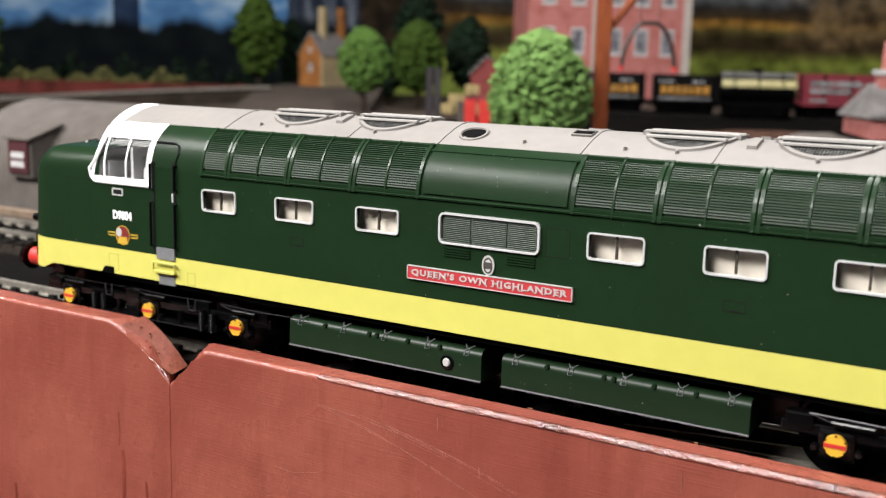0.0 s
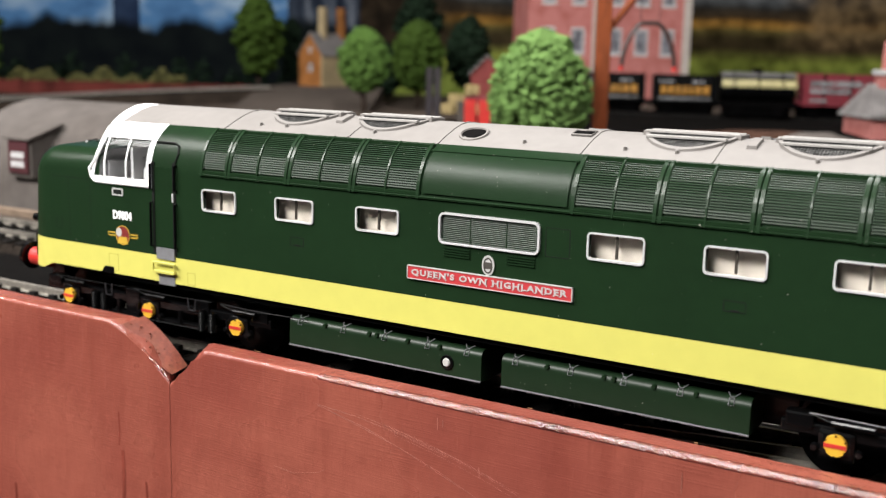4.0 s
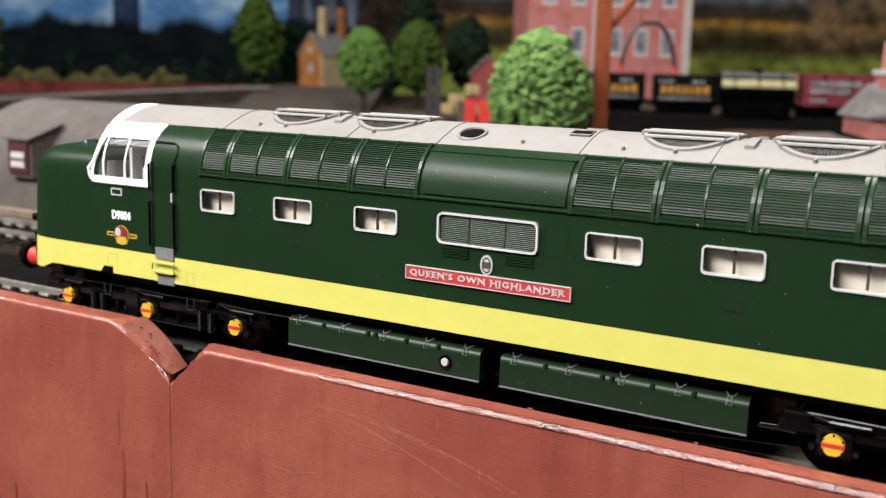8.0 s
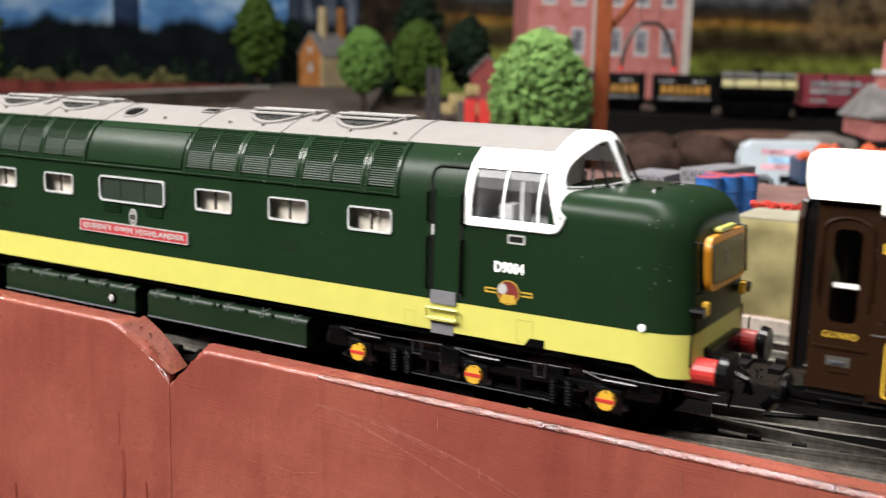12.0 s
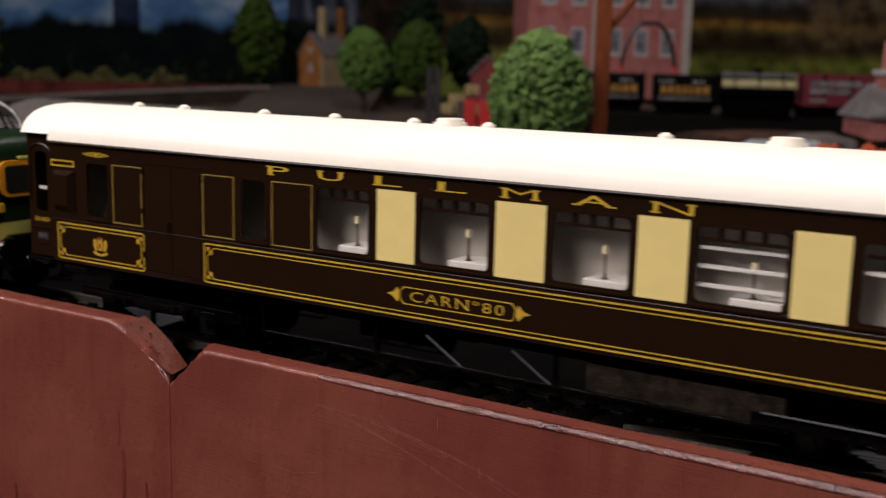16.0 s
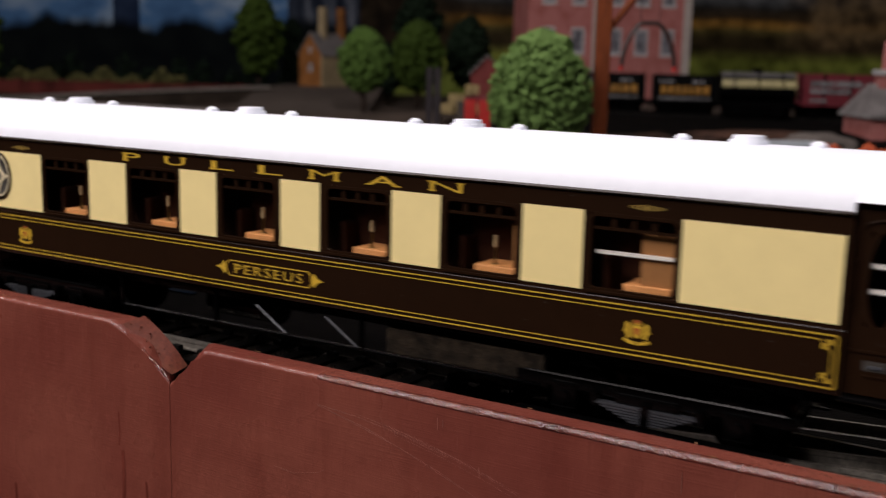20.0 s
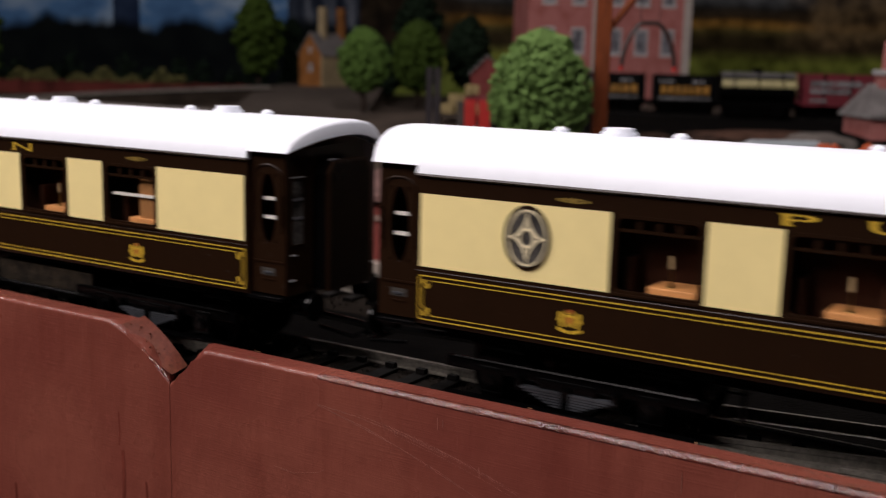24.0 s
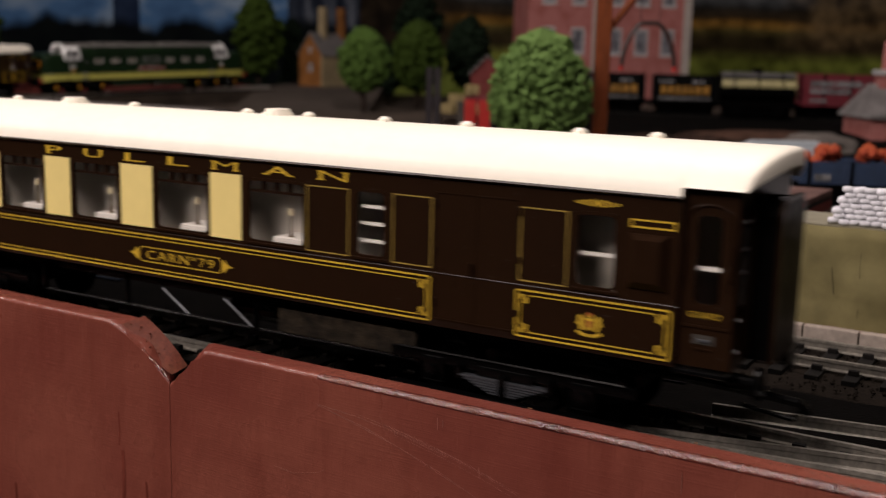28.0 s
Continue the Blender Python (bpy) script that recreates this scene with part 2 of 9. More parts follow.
def ring_plate(bm, outer, inner, y0, y1, cx=0, cz=0, mi=0):
    """A flat frame in the xz plane between two outlines of equal length, from depth y0 to y1."""
    k = len(outer)
    rows = [[bm.verts.new(Vector((cx + p[0], y, cz + p[1])) * MM) for p in o] for o, y in ((outer, y0), (outer, y1), (inner, y1), (inner, y0))]
    for a, b in zip(rows, rows[1:] + rows[:1]):
        for i in range(k):
            bm.faces.new((a[i], a[(i + 1) % k], b[(i + 1) % k], b[i])).material_index = mi
    return bm


def plate(bm, outline, y0, y1, cx=0, cz=0, mi=0):
    """A flat plate in the xz plane."""
    a = [bm.verts.new(Vector((cx + p[0], y0, cz + p[1])) * MM) for p in outline]
    b = [bm.verts.new(Vector((cx + p[0], y1, cz + p[1])) * MM) for p in outline]
    k = len(a)
    bm.faces.new(a).material_index = mi
    bm.faces.new(b[::-1]).material_index = mi
    for i in range(k):
        bm.faces.new((a[i], a[(i + 1) % k], b[(i + 1) % k], b[i])).material_index = mi
    return bm


def oval(w, h, n=28):
    return [(w / 2 * math.cos(2 * math.pi * i / n), h / 2 * math.sin(2 * math.pi * i / n)) for i in range(n)]


FONT_CACHE = {}


def add_serifs(me, text, width, height, thick, h):
    """Short bars at the feet and heads of the upright strokes, found on the lettering itself."""
    co = np.array([v.co for v in me.vertices]) / MM
    polys = [[v for v in q.vertices] for q in me.polygons]
    up = [q for q in polys if len(q) == 4 and np.ptp(co[q][:, 1]) > thick * 0.5 and np.ptp(co[q][:, 0]) < 0.12 * height and np.ptp(co[q][:, 2]) > 0.8 * height]
    spots = sorted({round(float(co[q][:, 0].mean()) / (0.1 * height)) for q in up})
    bm = bmesh.new()
    bm.from_mesh(me)
    for k in spots:
        x = k * 0.1 * height
        for a, b in ((-height / 2, -height / 2 + h), (height / 2 - h, height / 2)):
            box(bm, x - 0.10 * height, x + 0.10 * height, -thick, 0, a, b)
    bm.to_mesh(me)
    bm.free()


def words(name, text, width, height, thick, material, parent, x, y, z, flip=False, bold=0.0, label="", serif=0.0):
    """Raised lettering on a side wall: centred on x, z, its face towards -y (or +y when flipped)."""
    key = (text, width, height, thick, bold)
    if key not in FONT_CACHE:
        cu = bpy.data.curves.new(name, "FONT")
        cu.body, cu.align_x, cu.align_y = text, "CENTER", "CENTER"
        cu.extrude, cu.offset, cu.resolution_u = 0.02, bold, 3
        cu.space_character = 1.22 if serif else 1.0
        ob = bpy.data.objects.new(name, cu)
        scene.collection.objects.link(ob)
        bpy.context.view_layer.update()
        me = bpy.data.meshes.new_from_object(ob.evaluated_get(bpy.context.evaluated_depsgraph_get()))
        bpy.data.objects.remove(ob)
        co = np.array([v.co for v in me.vertices])
        lo, hi = co.min(0), co.max(0)
        for v in me.vertices:
            a = (v.co.x - (lo[0] + hi[0]) / 2) / (hi[0] - lo[0]) * width
            b = (v.co.y - (lo[1] + hi[1]) / 2) / (hi[1] - lo[1]) * height
            c = (v.co.z - lo[2]) / (hi[2] - lo[2]) * thick
            v.co = Vector((a, -c, b)) * MM
        if serif:
            add_serifs(me, text, width, height, thick, serif)
        FONT_CACHE[key] = me
    me = FONT_CACHE[key]
    if material.name not in [m.name for m in me.materials if m]:
        me = me.copy()
        me.materials.clear()
        me.materials.append(material)
        FONT_CACHE[key] = me
    ob = share(name, me, parent, at(x, y, z, 0, 0, 180 if flip else 0))
    if label:
        ob["label"] = label
    return ob


# ---- ground, fascia, track ----
def sheet(name, x0, x1, y0, y1, z, mat, nx=40, ny=40, rough=0.0, kind="structure", label="", lift=None):
    bm = bmesh.new()
    vs = []
    for j in range(ny + 1):
        for i in range(nx + 1):
            x, y = x0 + (x1 - x0) * i / nx, y0 + (y1 - y0) * j / ny
            h = rough * noise.noise(Vector((x * 0.03, y * 0.03, 0))) + (lift(x, y) if lift else 0)
            vs.append(bm.verts.new(Vector((x, y, z + h)) * MM))
    for j in range(ny):
        for i in range(nx):
            k = j * (nx + 1) + i
            bm.faces.new((vs[k], vs[k + 1], vs[k + nx + 2], vs[k + nx + 1]))
    ob = new(name, finish(bm, name, mat, True))
    return tagged(ob, label, name.replace("_", " "), kind=kind)


def hill(x, y):
    """The baseboard climbs gently towards the far left corner."""
    a = min(1, max(0, (y - 250) / 450)) * min(1, max(0, (0 - x) / 600))
    b = min(1, max(0, (y - 520) / 300)) * (1 - 0.7 * min(1, max(0, (-280 - x) / 200)))
    return 8 * a * a * (3 - 2 * a) + 19 * b * b * (3 - 2 * b)


sheet("ground", -2600, 2050, -2, 2300, -5.0, GROUND, 90, 60, 1.0, label="grey-brown scenic ground of the model railway", lift=hill)

# Near-black ground colour: shade beside and under the vehicles is put into it.
CESS = pm("shade_black_ground", (0.0021, 0.0017, 0.0015), 0.9, var=0.3, scale=500, bump=0.7, bscale=900, spec=0.05)
sheet("trackside", -900, 2000, -2, 111, -4.4, CESS, 90, 12, 0.3, label="ground beside and between the near tracks, coloured black for shade")
TRACK_Y = 17.6


def rail_run(bm, y, x0, x1, top=0.0, h=2.5):
    """One bullhead-like rail along x."""
    prof = [(-0.45, 0), (0.45, 0), (0.45, -0.7), (0.2, -0.9), (0.2, -h + 0.5), (0.9, -h + 0.25), (0.9, -h), (-0.9, -h), (-0.9, -h + 0.25), (-0.2, -h + 0.5), (-0.2, -0.9), (-0.45, -0.7)]
    rings = [[(x, y + p[0], top + p[1]) for p in prof] for x in (x0, x1)]
    loft(bm, rings, close=True)
    for f in bm.faces:
        f.normal_update()
        f.material_index = 0 if f.normal.z > 0.9 and max(v.co.z for v in f.verts) > (top - 0.3) * MM else 1


def track(name, yc, x0, x1, label, turn=0, z=0.0, pivot=(0, 0), steel=None):
    t = thing(name, label, "railway track", kind="structure", m=at(pivot[0], pivot[1], z, 0, 0, turn))
    for side in (-8.7, 8.7):
        bm = bmesh.new()
        rail_run(bm, yc + side, x0, x1)
        part("rail", bm, [steel or STEEL, steel or RAILSIDE], t, "dull rail" if steel else "bright nickel rail")
    me = finish(boxm(-1.7, 1.7, -16, 16, -4.2, -2.5, 0.15), "sleeper", SLEEPER)
    ch = bmesh.new()
    for side in (-8.7, 8.7):
        for d in (-1.7, 1.7):
            box(ch, -1.2, 1.2, side + d - 0.7, side + d + 0.7, -2.5, -1.3, 0.1)
    chair = finish(ch, "chair", SLEEPER)
    n = int((x1 - x0) / 8.2)
    if n > 300:
        n = 300
    for i in range(n):
        x = x0 + 3 + i * (x1 - x0 - 6) / max(1, n - 1)
        s = share("sleeper", me, t, at(x, yc, 0))
        share("chair", chair, s)
    return t


main_line = track("main_track", TRACK_Y, -378, 420, "black-sleepered model track with bright rails in stone ballast")
for k, (xa, ya, xb, yb) in enumerate(((144, 9.6, 260, 20.9), (140, 12.4, 260, 37.8), (150, 34.8, 300, 60.0))):
    bm = bmesh.new()
    d_ = (yb - ya) / (xb - xa)
    prof = [(-0.4, 0), (0.4, 0), (0.4, -0.8), (0.2, -1.0), (0.2, -2.2), (0.8, -2.5), (-0.8, -2.5), (-0.2, -2.2), (-0.2, -1.0), (-0.4, -0.8)]
    loft(bm, [[(x, y + p, q - 0.02) for p, q in prof] for x, y in ((xa, ya), (xb, yb))], close=True)
    for f in bm.faces:
        f.normal_update()
        f.material_index = 0 if f.normal.z > 0.9 and max(v.co.z for v in f.verts) > -0.3 * MM else 1
    part("turnout_rail", bm, [STEEL, RAILSIDE], main_line, "bright diverging rail")
track("approach_track", TRACK_Y, 420.5, 1760, "black-sleepered model track leading out of view")
track("second_track", 92.0, -420, 460, "second model track with bright rails beside the platform")


def ballast_bed(name, y0, y1, x0, x1, z, label, count=5200, top=0.9, stone=None):
    rng = random.Random(len(name) * 7 + count)
    bm = bmesh.new()
    n = 160
    prev = None
    for i in range(n + 1):
        x = x0 + (x1 - x0) * i / n
        row = []
        for y, zz in ((y0 - 4, -1.2), (y0, 0), ((y0 * 2 + y1) / 3, top), ((y0 + 2 * y1) / 3, top), (y1, 0), (y1 + 4, -1.2)):
            row.append(bm.verts.new(Vector((x, y, z + zz + rng.uniform(-0.2, 0.2))) * MM))
        if prev:
            for k in range(5):
                bm.faces.new((prev[k], prev[k + 1], row[k + 1], row[k]))
        prev = row
    for i in range(count):
        x, y = rng.uniform(x0 * 0.5, x1 * 0.75), rng.uniform(y0 - 3, y1 + 3)
        r = rng.uniform(0.35, 0.85)
        e = z + (top if y0 < y < y1 else -0.3)
        vs = [bm.verts.new(Vector((x + r * rng.uniform(.6, 1) * a, y + r * rng.uniform(.6, 1) * b, e + r * rng.uniform(.4, .9) * c)) * MM)
              for a, b, c in ((1, 0, 0), (0, 1, 0), (-1, 0, 0), (0, -1, 0), (0, 0, 1), (0, 0, -1))]
        for q in ((0, 1, 4), (1, 2, 4), (2, 3, 4), (3, 0, 4), (1, 0, 5), (2, 1, 5), (3, 2, 5), (0, 3, 5)):
            bm.faces.new([vs[k] for k in q])
    me = bpy.data.meshes.new(name)
    bm.to_mesh(me)
    bm.free()
    me.materials.append(stone or BALLAST)
    return tagged(new(name, me), label, "ballast", kind="stuff")


ballast_bed("ballast", 2, 33, -400, 420, -4.2, "grey-brown crushed stone ballast under the near track")
ballast_bed("ballast", 2, 33, 420, 1760, -4.2, "grey-brown crushed stone ballast under the approach track", 300)
ballast_bed("ballast", 68, 108, -420, 460, -4.2, "brown crushed stone ballast under the second track", 3200, 0.9, BROWNSTONE)


def fascia(front, back, y_front, y_back, label):
    """Upright board with a rounded, worn top edge; outlines in x, z for its two faces."""
    t = thing("fascia_board", label, "board", "fascia boards")
    bm = bmesh.new()
    a = [bm.verts.new(Vector((x, y_front, z)) * MM) for x, z in front]
    b = [bm.verts.new(Vector((x, y_back, z)) * MM) for x, z in back]
    k = len(a)
    bm.faces.new(a)
    bm.faces.new(b[::-1])
    for i in range(k):
        bm.faces.new((a[i], a[(i + 1) % k], b[(i + 1) % k], b[i]))
    es = [e for e in bm.edges if abs(e.verts[0].co.y - e.verts[1].co.y) < 1e-6 and min(v.co.z for v in e.verts) > -0.03]
    bmesh.ops.bevel(bm, geom=es, offset=1.0 * MM, segments=5, affect="EDGES", profile=0.5, clamp_overlap=True)
    bm.normal_update()
    for f in bm.faces:
        f.material_index = 1 if f.normal.z > 0.97 else 0
    part("board", bm, [FASCIA, FASCIA_TOP], t)
    return t


SEAM_X = 43.2
RIGHT_F = [(SEAM_X + 0.25, -90), (620, -90), (620, 5.0), (55.2, 5.0), (53.4, 4.6), (52.0, 3.5), (50.9, 1.4), (49.0, -1.0), (46.6, -2.8), (SEAM_X + 0.25, -4.2)]
RIGHT_B = [(39.0, -90), (620, -90), (620, 5.0), (51.2, 5.0), (49.6, 4.6), (48.4, 3.5), (47.2, 1.2), (45.2, -1.4), (42.6, -3.6), (39.0, -5.4)]
LEFT_F = [(-420, -90), (SEAM_X - 0.1, -90), (SEAM_X - 0.1, -3.7), (36.4, 0.9), (29.6, 4.6), (27.0, 6.4), (24.4, 7.3), (-420, 7.3)]
LEFT_B = [(-420, -90), (38.8, -90), (38.8, -4.6), (37.0, 0.2), (32.0, 4.2), (29.4, 6.2), (27.2, 7.1), (-420, 7.1)]
right_board = fascia(RIGHT_F, RIGHT_B, -9.2, -3.0, "red-brown painted fascia board with a worn, shiny top edge")
left_board = fascia(LEFT_F, LEFT_B, -9.0, -2.4, "red-brown painted fascia board with a chipped broken corner")


def chipped_end(parent):
    """Rough broken slope on the corner of the left board."""
    rng = random.Random(4)
    bm = bmesh.new()
    n, w = 26, 9
    rows = []
    for i in range(n + 1):
        f = i / n
        row = []
        for j in range(w + 1):
            g = j / w
            a = Vector((27.6 + 15.0 * f, -7.6, 6.0 - 9.2 * f - 1.2 * math.sin(f * math.pi)))
            b = Vector((28.6 + 13.4 * f, -2.2, 7.0 - 9.6 * f + 1.0 * math.sin(f * math.pi)))
            p = a.lerp(b, g)
            edge = min(f, 1 - f, g, 1 - g)
            p += Vector((0, 0, 0.45)) + Vector((rng.uniform(-.05, .05), 0, rng.uniform(-.07, .09))) * min(1, edge * 8)
            row.append(bm.verts.new(p * MM))
        rows.append(row)
    for i in range(n):
        for j in range(w):
            bm.faces.new((rows[i][j], rows[i + 1][j], rows[i + 1][j + 1], rows[i][j + 1]))
    part("chipped_corner", bm, CHIP, parent, "rough chipped edge with bare board", True)
    bm = bmesh.new()
    for k in range(22):
        f, g = rng.random(), rng.random()
        x, y = 28.5 + 14 * f, -7.4 + 5.2 * g
        z = 6.9 - 9.4 * f + rng.uniform(-0.2, 0.3)
        r = rng.uniform(0.1, 0.22)
        box(bm, x - r, x + r, y - r, y + r, z - r, z + r * 0.7)
    part("paint_crumb", bm, CHIP, parent)


chipped_end(left_board)


def scratches(parent, lines, mat, y):
    for pts, w in lines:
        bm = bmesh.new()
        rod(bm, [(x, y, z) for x, z in pts], w, 4)
        part("scratch", bm, mat, parent, "pale scratch in the paint")


SCRATCH = pm("scratched_paint", (0.26, 0.10, 0.075), 0.4, var=0.3, scale=2000)
WORN = pm("bare_worn_paint", (0.24, 0.12, 0.06), 0.4, var=0.4, scale=2500)
scratches(right_board, [([(84, -1.2), (96, -3.6), (112, -8.5), (124, -13.2), (134, -18)], 0.035), ([(86, -1.6), (104, -6.0), (118, -11.0)], 0.03),
                        ([(73, -16.4), (78, -16.9), (84, -15.4), (86, -14.4)], 0.035), ([(112, 1.6), (112.1, -0.6)], 0.08), ([(113.2, 1.4), (113.2, 0.2)], 0.1),
                        ([(158.6, 1.8), (158.7, -1.8)], 0.08), ([(121, -6), (121.2, -8)], 0.07)], SCRATCH, -9.22)
rng_w = random.Random(8)
worn = []
for k in range(9):
    x0 = rng_w.choice([rng_w.uniform(54, 76), rng_w.uniform(75, 190)])
    l = rng_w.uniform(0.4, 2.6)
    worn.append(([(x0, 5.02), (x0 + l, 5.02)], rng_w.uniform(0.05, 0.13)))
for pts, w in worn:
    bm = bmesh.new()
    yy = rng_w.choice([-7.9, -7.7, -3.3, -6.5])
    rod(bm, [(x, yy, z) for x, z in pts], w, 4)
    part("worn_paint", bm, WORN, right_board, "worn pale paint on the edge")
for k in range(16):
    x0 = rng_w.uniform(-20, 24)
    bm = bmesh.new()
    rod(bm, [(x0, rng_w.choice([-7.7, -7.4]), 7.25), (x0 + rng_w.uniform(0.5, 3), -7.6, 7.25)], rng_w.uniform(0.05, 0.12), 4)
    part("worn_paint", bm, WORN, left_board, "worn pale paint on the edge")

BEAD = pm("glossy_paint_bead", (0.130, 0.030, 0.020), 0.13, var=0.25, scale=500, bump=0.75, bscale=2400, spec=1.0)
DRIP = pm("dark_paint_run", (0.158, 0.036, 0.025), 0.22, var=0.2, scale=300)


def paint_bead(parent, pts, y, r, seed):
    """A thick uneven bead of paint that hardened along an edge."""
    rng = random.Random(seed)
    rings = []
    for (xa, za), (xb, zb) in zip(pts, pts[1:]):
        n = max(2, int(math.hypot(xb - xa, zb - za) / 0.28))
        for i in range(n):
            x, z = xa + (xb - xa) * i / n, za + (zb - za) * i / n
            q = r * (0.75 + 0.35 * noise.noise(Vector((x * 0.35, z, seed))) + rng.uniform(-0.12, 0.12))
            rings.append([(x + rng.uniform(-0.1, 0.1), y + q * rng.uniform(0.87, 1.1) * math.cos(2 * math.pi * k / 10), z + q * rng.uniform(0.87, 1.1) * math.sin(2 * math.pi * k / 10)) for k in range(10)])
    part("paint_bead", loft(bmesh.new(), rings, close=True), BEAD, parent, "shiny uneven paint bead along the edge", True)


def glossy_edge(parent, x0, x1, y_front, top, seed):
    """Wrinkled glossy paint rolled over the front top edge of a board."""
    rng = random.Random(seed)
    rings = []
    n = int((x1 - x0) / 0.45)
    for i in range(n + 1):
        x = x0 + (x1 - x0) * i / n
        fade = min(1.0, i / 60, (n - i) / 12)
        row = [(x, y_front + 1.0, top - 1.1)]
        for k in range(9):
            a = radians(-6 + 102 * k / 8)
            r = 1.0 + 0.05 * fade + 0.05 * fade * noise.noise(Vector((x * 2.4, k * 1.3, seed))) + 0.022 * fade * rng.uniform(-1, 1)
            row.append((x, y_front + 1.0 - r * math.cos(a), top - 1.0 + r * math.sin(a)))
        rings.append(row)
    part("glossy_edge", loft(bmesh.new(), rings, close=True), BEAD, parent, "wrinkled glossy paint on the board edge", True)


glossy_edge(right_board, 84, 250, -9.2, 5.0, 3)
paint_bead(left_board, [(24.6, 6.6), (27.4, 5.6), (29.6, 4.3), (33, 2.4), (36.4, 0.5), (40, -1.6), (43.0, -4.0)], -8.5, 0.5, 5)
for x0, z0, z1, w in ((103.0, -4, -13, 0.45), (80.5, 1, -5, 0.35), (121.2, -3.5, -6.5, 0.3), (27.8, -23, -36, 0.6), (35.2, -29, -36, 0.4), (-11.2, -40, -46, 0.5), (26.8, -14, -22, 0.25)):
    bm = bmesh.new()
    rod(bm, [(x0, -8.98, z0), (x0 + 0.2, -9.0, (z0 + z1) / 2), (x0 - 0.1, -9.0, z1)], w, 6)
    for v in bm.verts:
        v.co.y = -0.00903 + (v.co.y + 0.009) * 0.15
    part("paint_run", bm, DRIP, left_board if x0 < 43 else right_board, "dark run in the paint")
for k in range(7):
    bm = bmesh.new()
    o = rng_w.uniform(-0.9, 0.9)
    x0 = rng_w.uniform(82, 104)
    rod(bm, [(x0 + 10 * i, -9.22, -0.8 + o - 0.0105 * (x0 + 10 * i - 80) ** 1.85 * 0.62) for i in range(4)], 0.02, 4)
    part("scratch", bm, SCRATCH, right_board, "pale scratch in the paint")

# ---- unseen room added round the layout, dark to keep bounced light low ----
WALLDARK = pm("unseen_wall_dark", (0.07, 0.067, 0.064), 0.8, var=0.05, scale=20)
FLOORMAT = pm("room_floor", (0.07, 0.06, 0.055), 0.7, var=0.15, scale=20)
for nm, a in (("wall_south", (-3200, 2200, -2300, -2200, -900, 1900)), ("wall_north", (-3200, 2200, 2500, 2600, -900, 1900)),
              ("wall_west", (-3300, -3200, -2300, 2600, -900, 1900)), ("wall_east", (2200, 2300, -2300, 2600, -900, 1900))):
    tagged(new(nm, finish(boxm(*a), nm, WALLDARK)), "unseen wall of the layout room, dark to limit bounced light", "wall", kind="structure")
tagged(new("floor", finish(boxm(-3200, 2200, -2200, 2500, -950, -900), "floor", FLOORMAT)), "unseen plain dark floor of the layout room", "floor", kind="structure")
tagged(new("ceiling", finish(boxm(-3200, 2200, -2200, 2500, 1900, 1950), "ceiling", WALLDARK)), "unseen ceiling of the layout room, dark to limit bounced light", "ceiling", kind="structure")


# ---- diesel locomotive ----
HALF = [(17.6, 15.5), (17.6, 21.5), (17.6, 32.4), (17.6, 33.0), (17.6, 36.8), (17.6, 37.8), (17.6, 38.6), (17.6, 40.6), (17.5, 41.6), (17.2, 43.4), (16.5, 45.6), (15.4, 47.6), (13.8, 49.3), (11.8, 50.7)]
ROOF = [(11.8, 50.7), (9.0, 52.0), (6.0, 53.2), (3.0, 54.1), (0.0, 54.4)]


def grid_shell(bm, xs, prof, skip, thick, mats=None, sides=(-1, 1)):
    """Side wall skinned over x stations and a profile of (half width, z); cells in skip are openings; solid inwards."""
    for s in sides:
        fs = []
        vs = [[bm.verts.new(Vector((x, s * h, z)) * MM) for h, z in prof] for x in xs]
        for i in range(len(xs) - 1):
            for j in range(len(prof) - 1):
                xm, zm = (xs[i] + xs[i + 1]) / 2, (prof[j][1] + prof[j + 1][1]) / 2
                if any(a < xm < b and c < zm < d for a, b, c, d in skip):
                    continue
                q = (vs[i][j], vs[i + 1][j], vs[i + 1][j + 1], vs[i][j + 1])
                f = bm.faces.new(q if s < 0 else q[::-1])
                f.material_index = mats(xm, zm) if mats else 0
                fs.append(f)
        loose = [v for row in vs for v in row if not v.link_faces]
        bmesh.ops.delete(bm, geom=loose, context="VERTS")
        bmesh.ops.solidify(bm, geom=fs, thickness=thick * MM)
    return bm


def lwin(parent, x, z, w, h, s, r=0.8):
    """A bright-framed engine room window on side s (-1 or 1)."""
    o, i = rrect(w, h, r), rrect(w - 0.62, h - 0.62, r * 0.7)
    y0, y1 = s * 17.95, s * 17.1
    f = part("window_frame", ring_plate(bmesh.new(), o, i, y0, y1, x, z), CHROME, parent, "bright metal window frame")
    g = part("pane", plate(bmesh.new(), rrect(w - 0.7, h - 0.7, r * 0.7), s * 17.35, s * 17.25, x, z), GLASS, f, "clear glazing")
    g.visible_shadow = False
    part("mullion", boxm(x - 0.22, x + 0.22, min(s * 17.2, s * 16.8), max(s * 17.2, s * 16.8), z - h / 2 + 0.5, z + h / 2 - 0.5), INDARK, f)


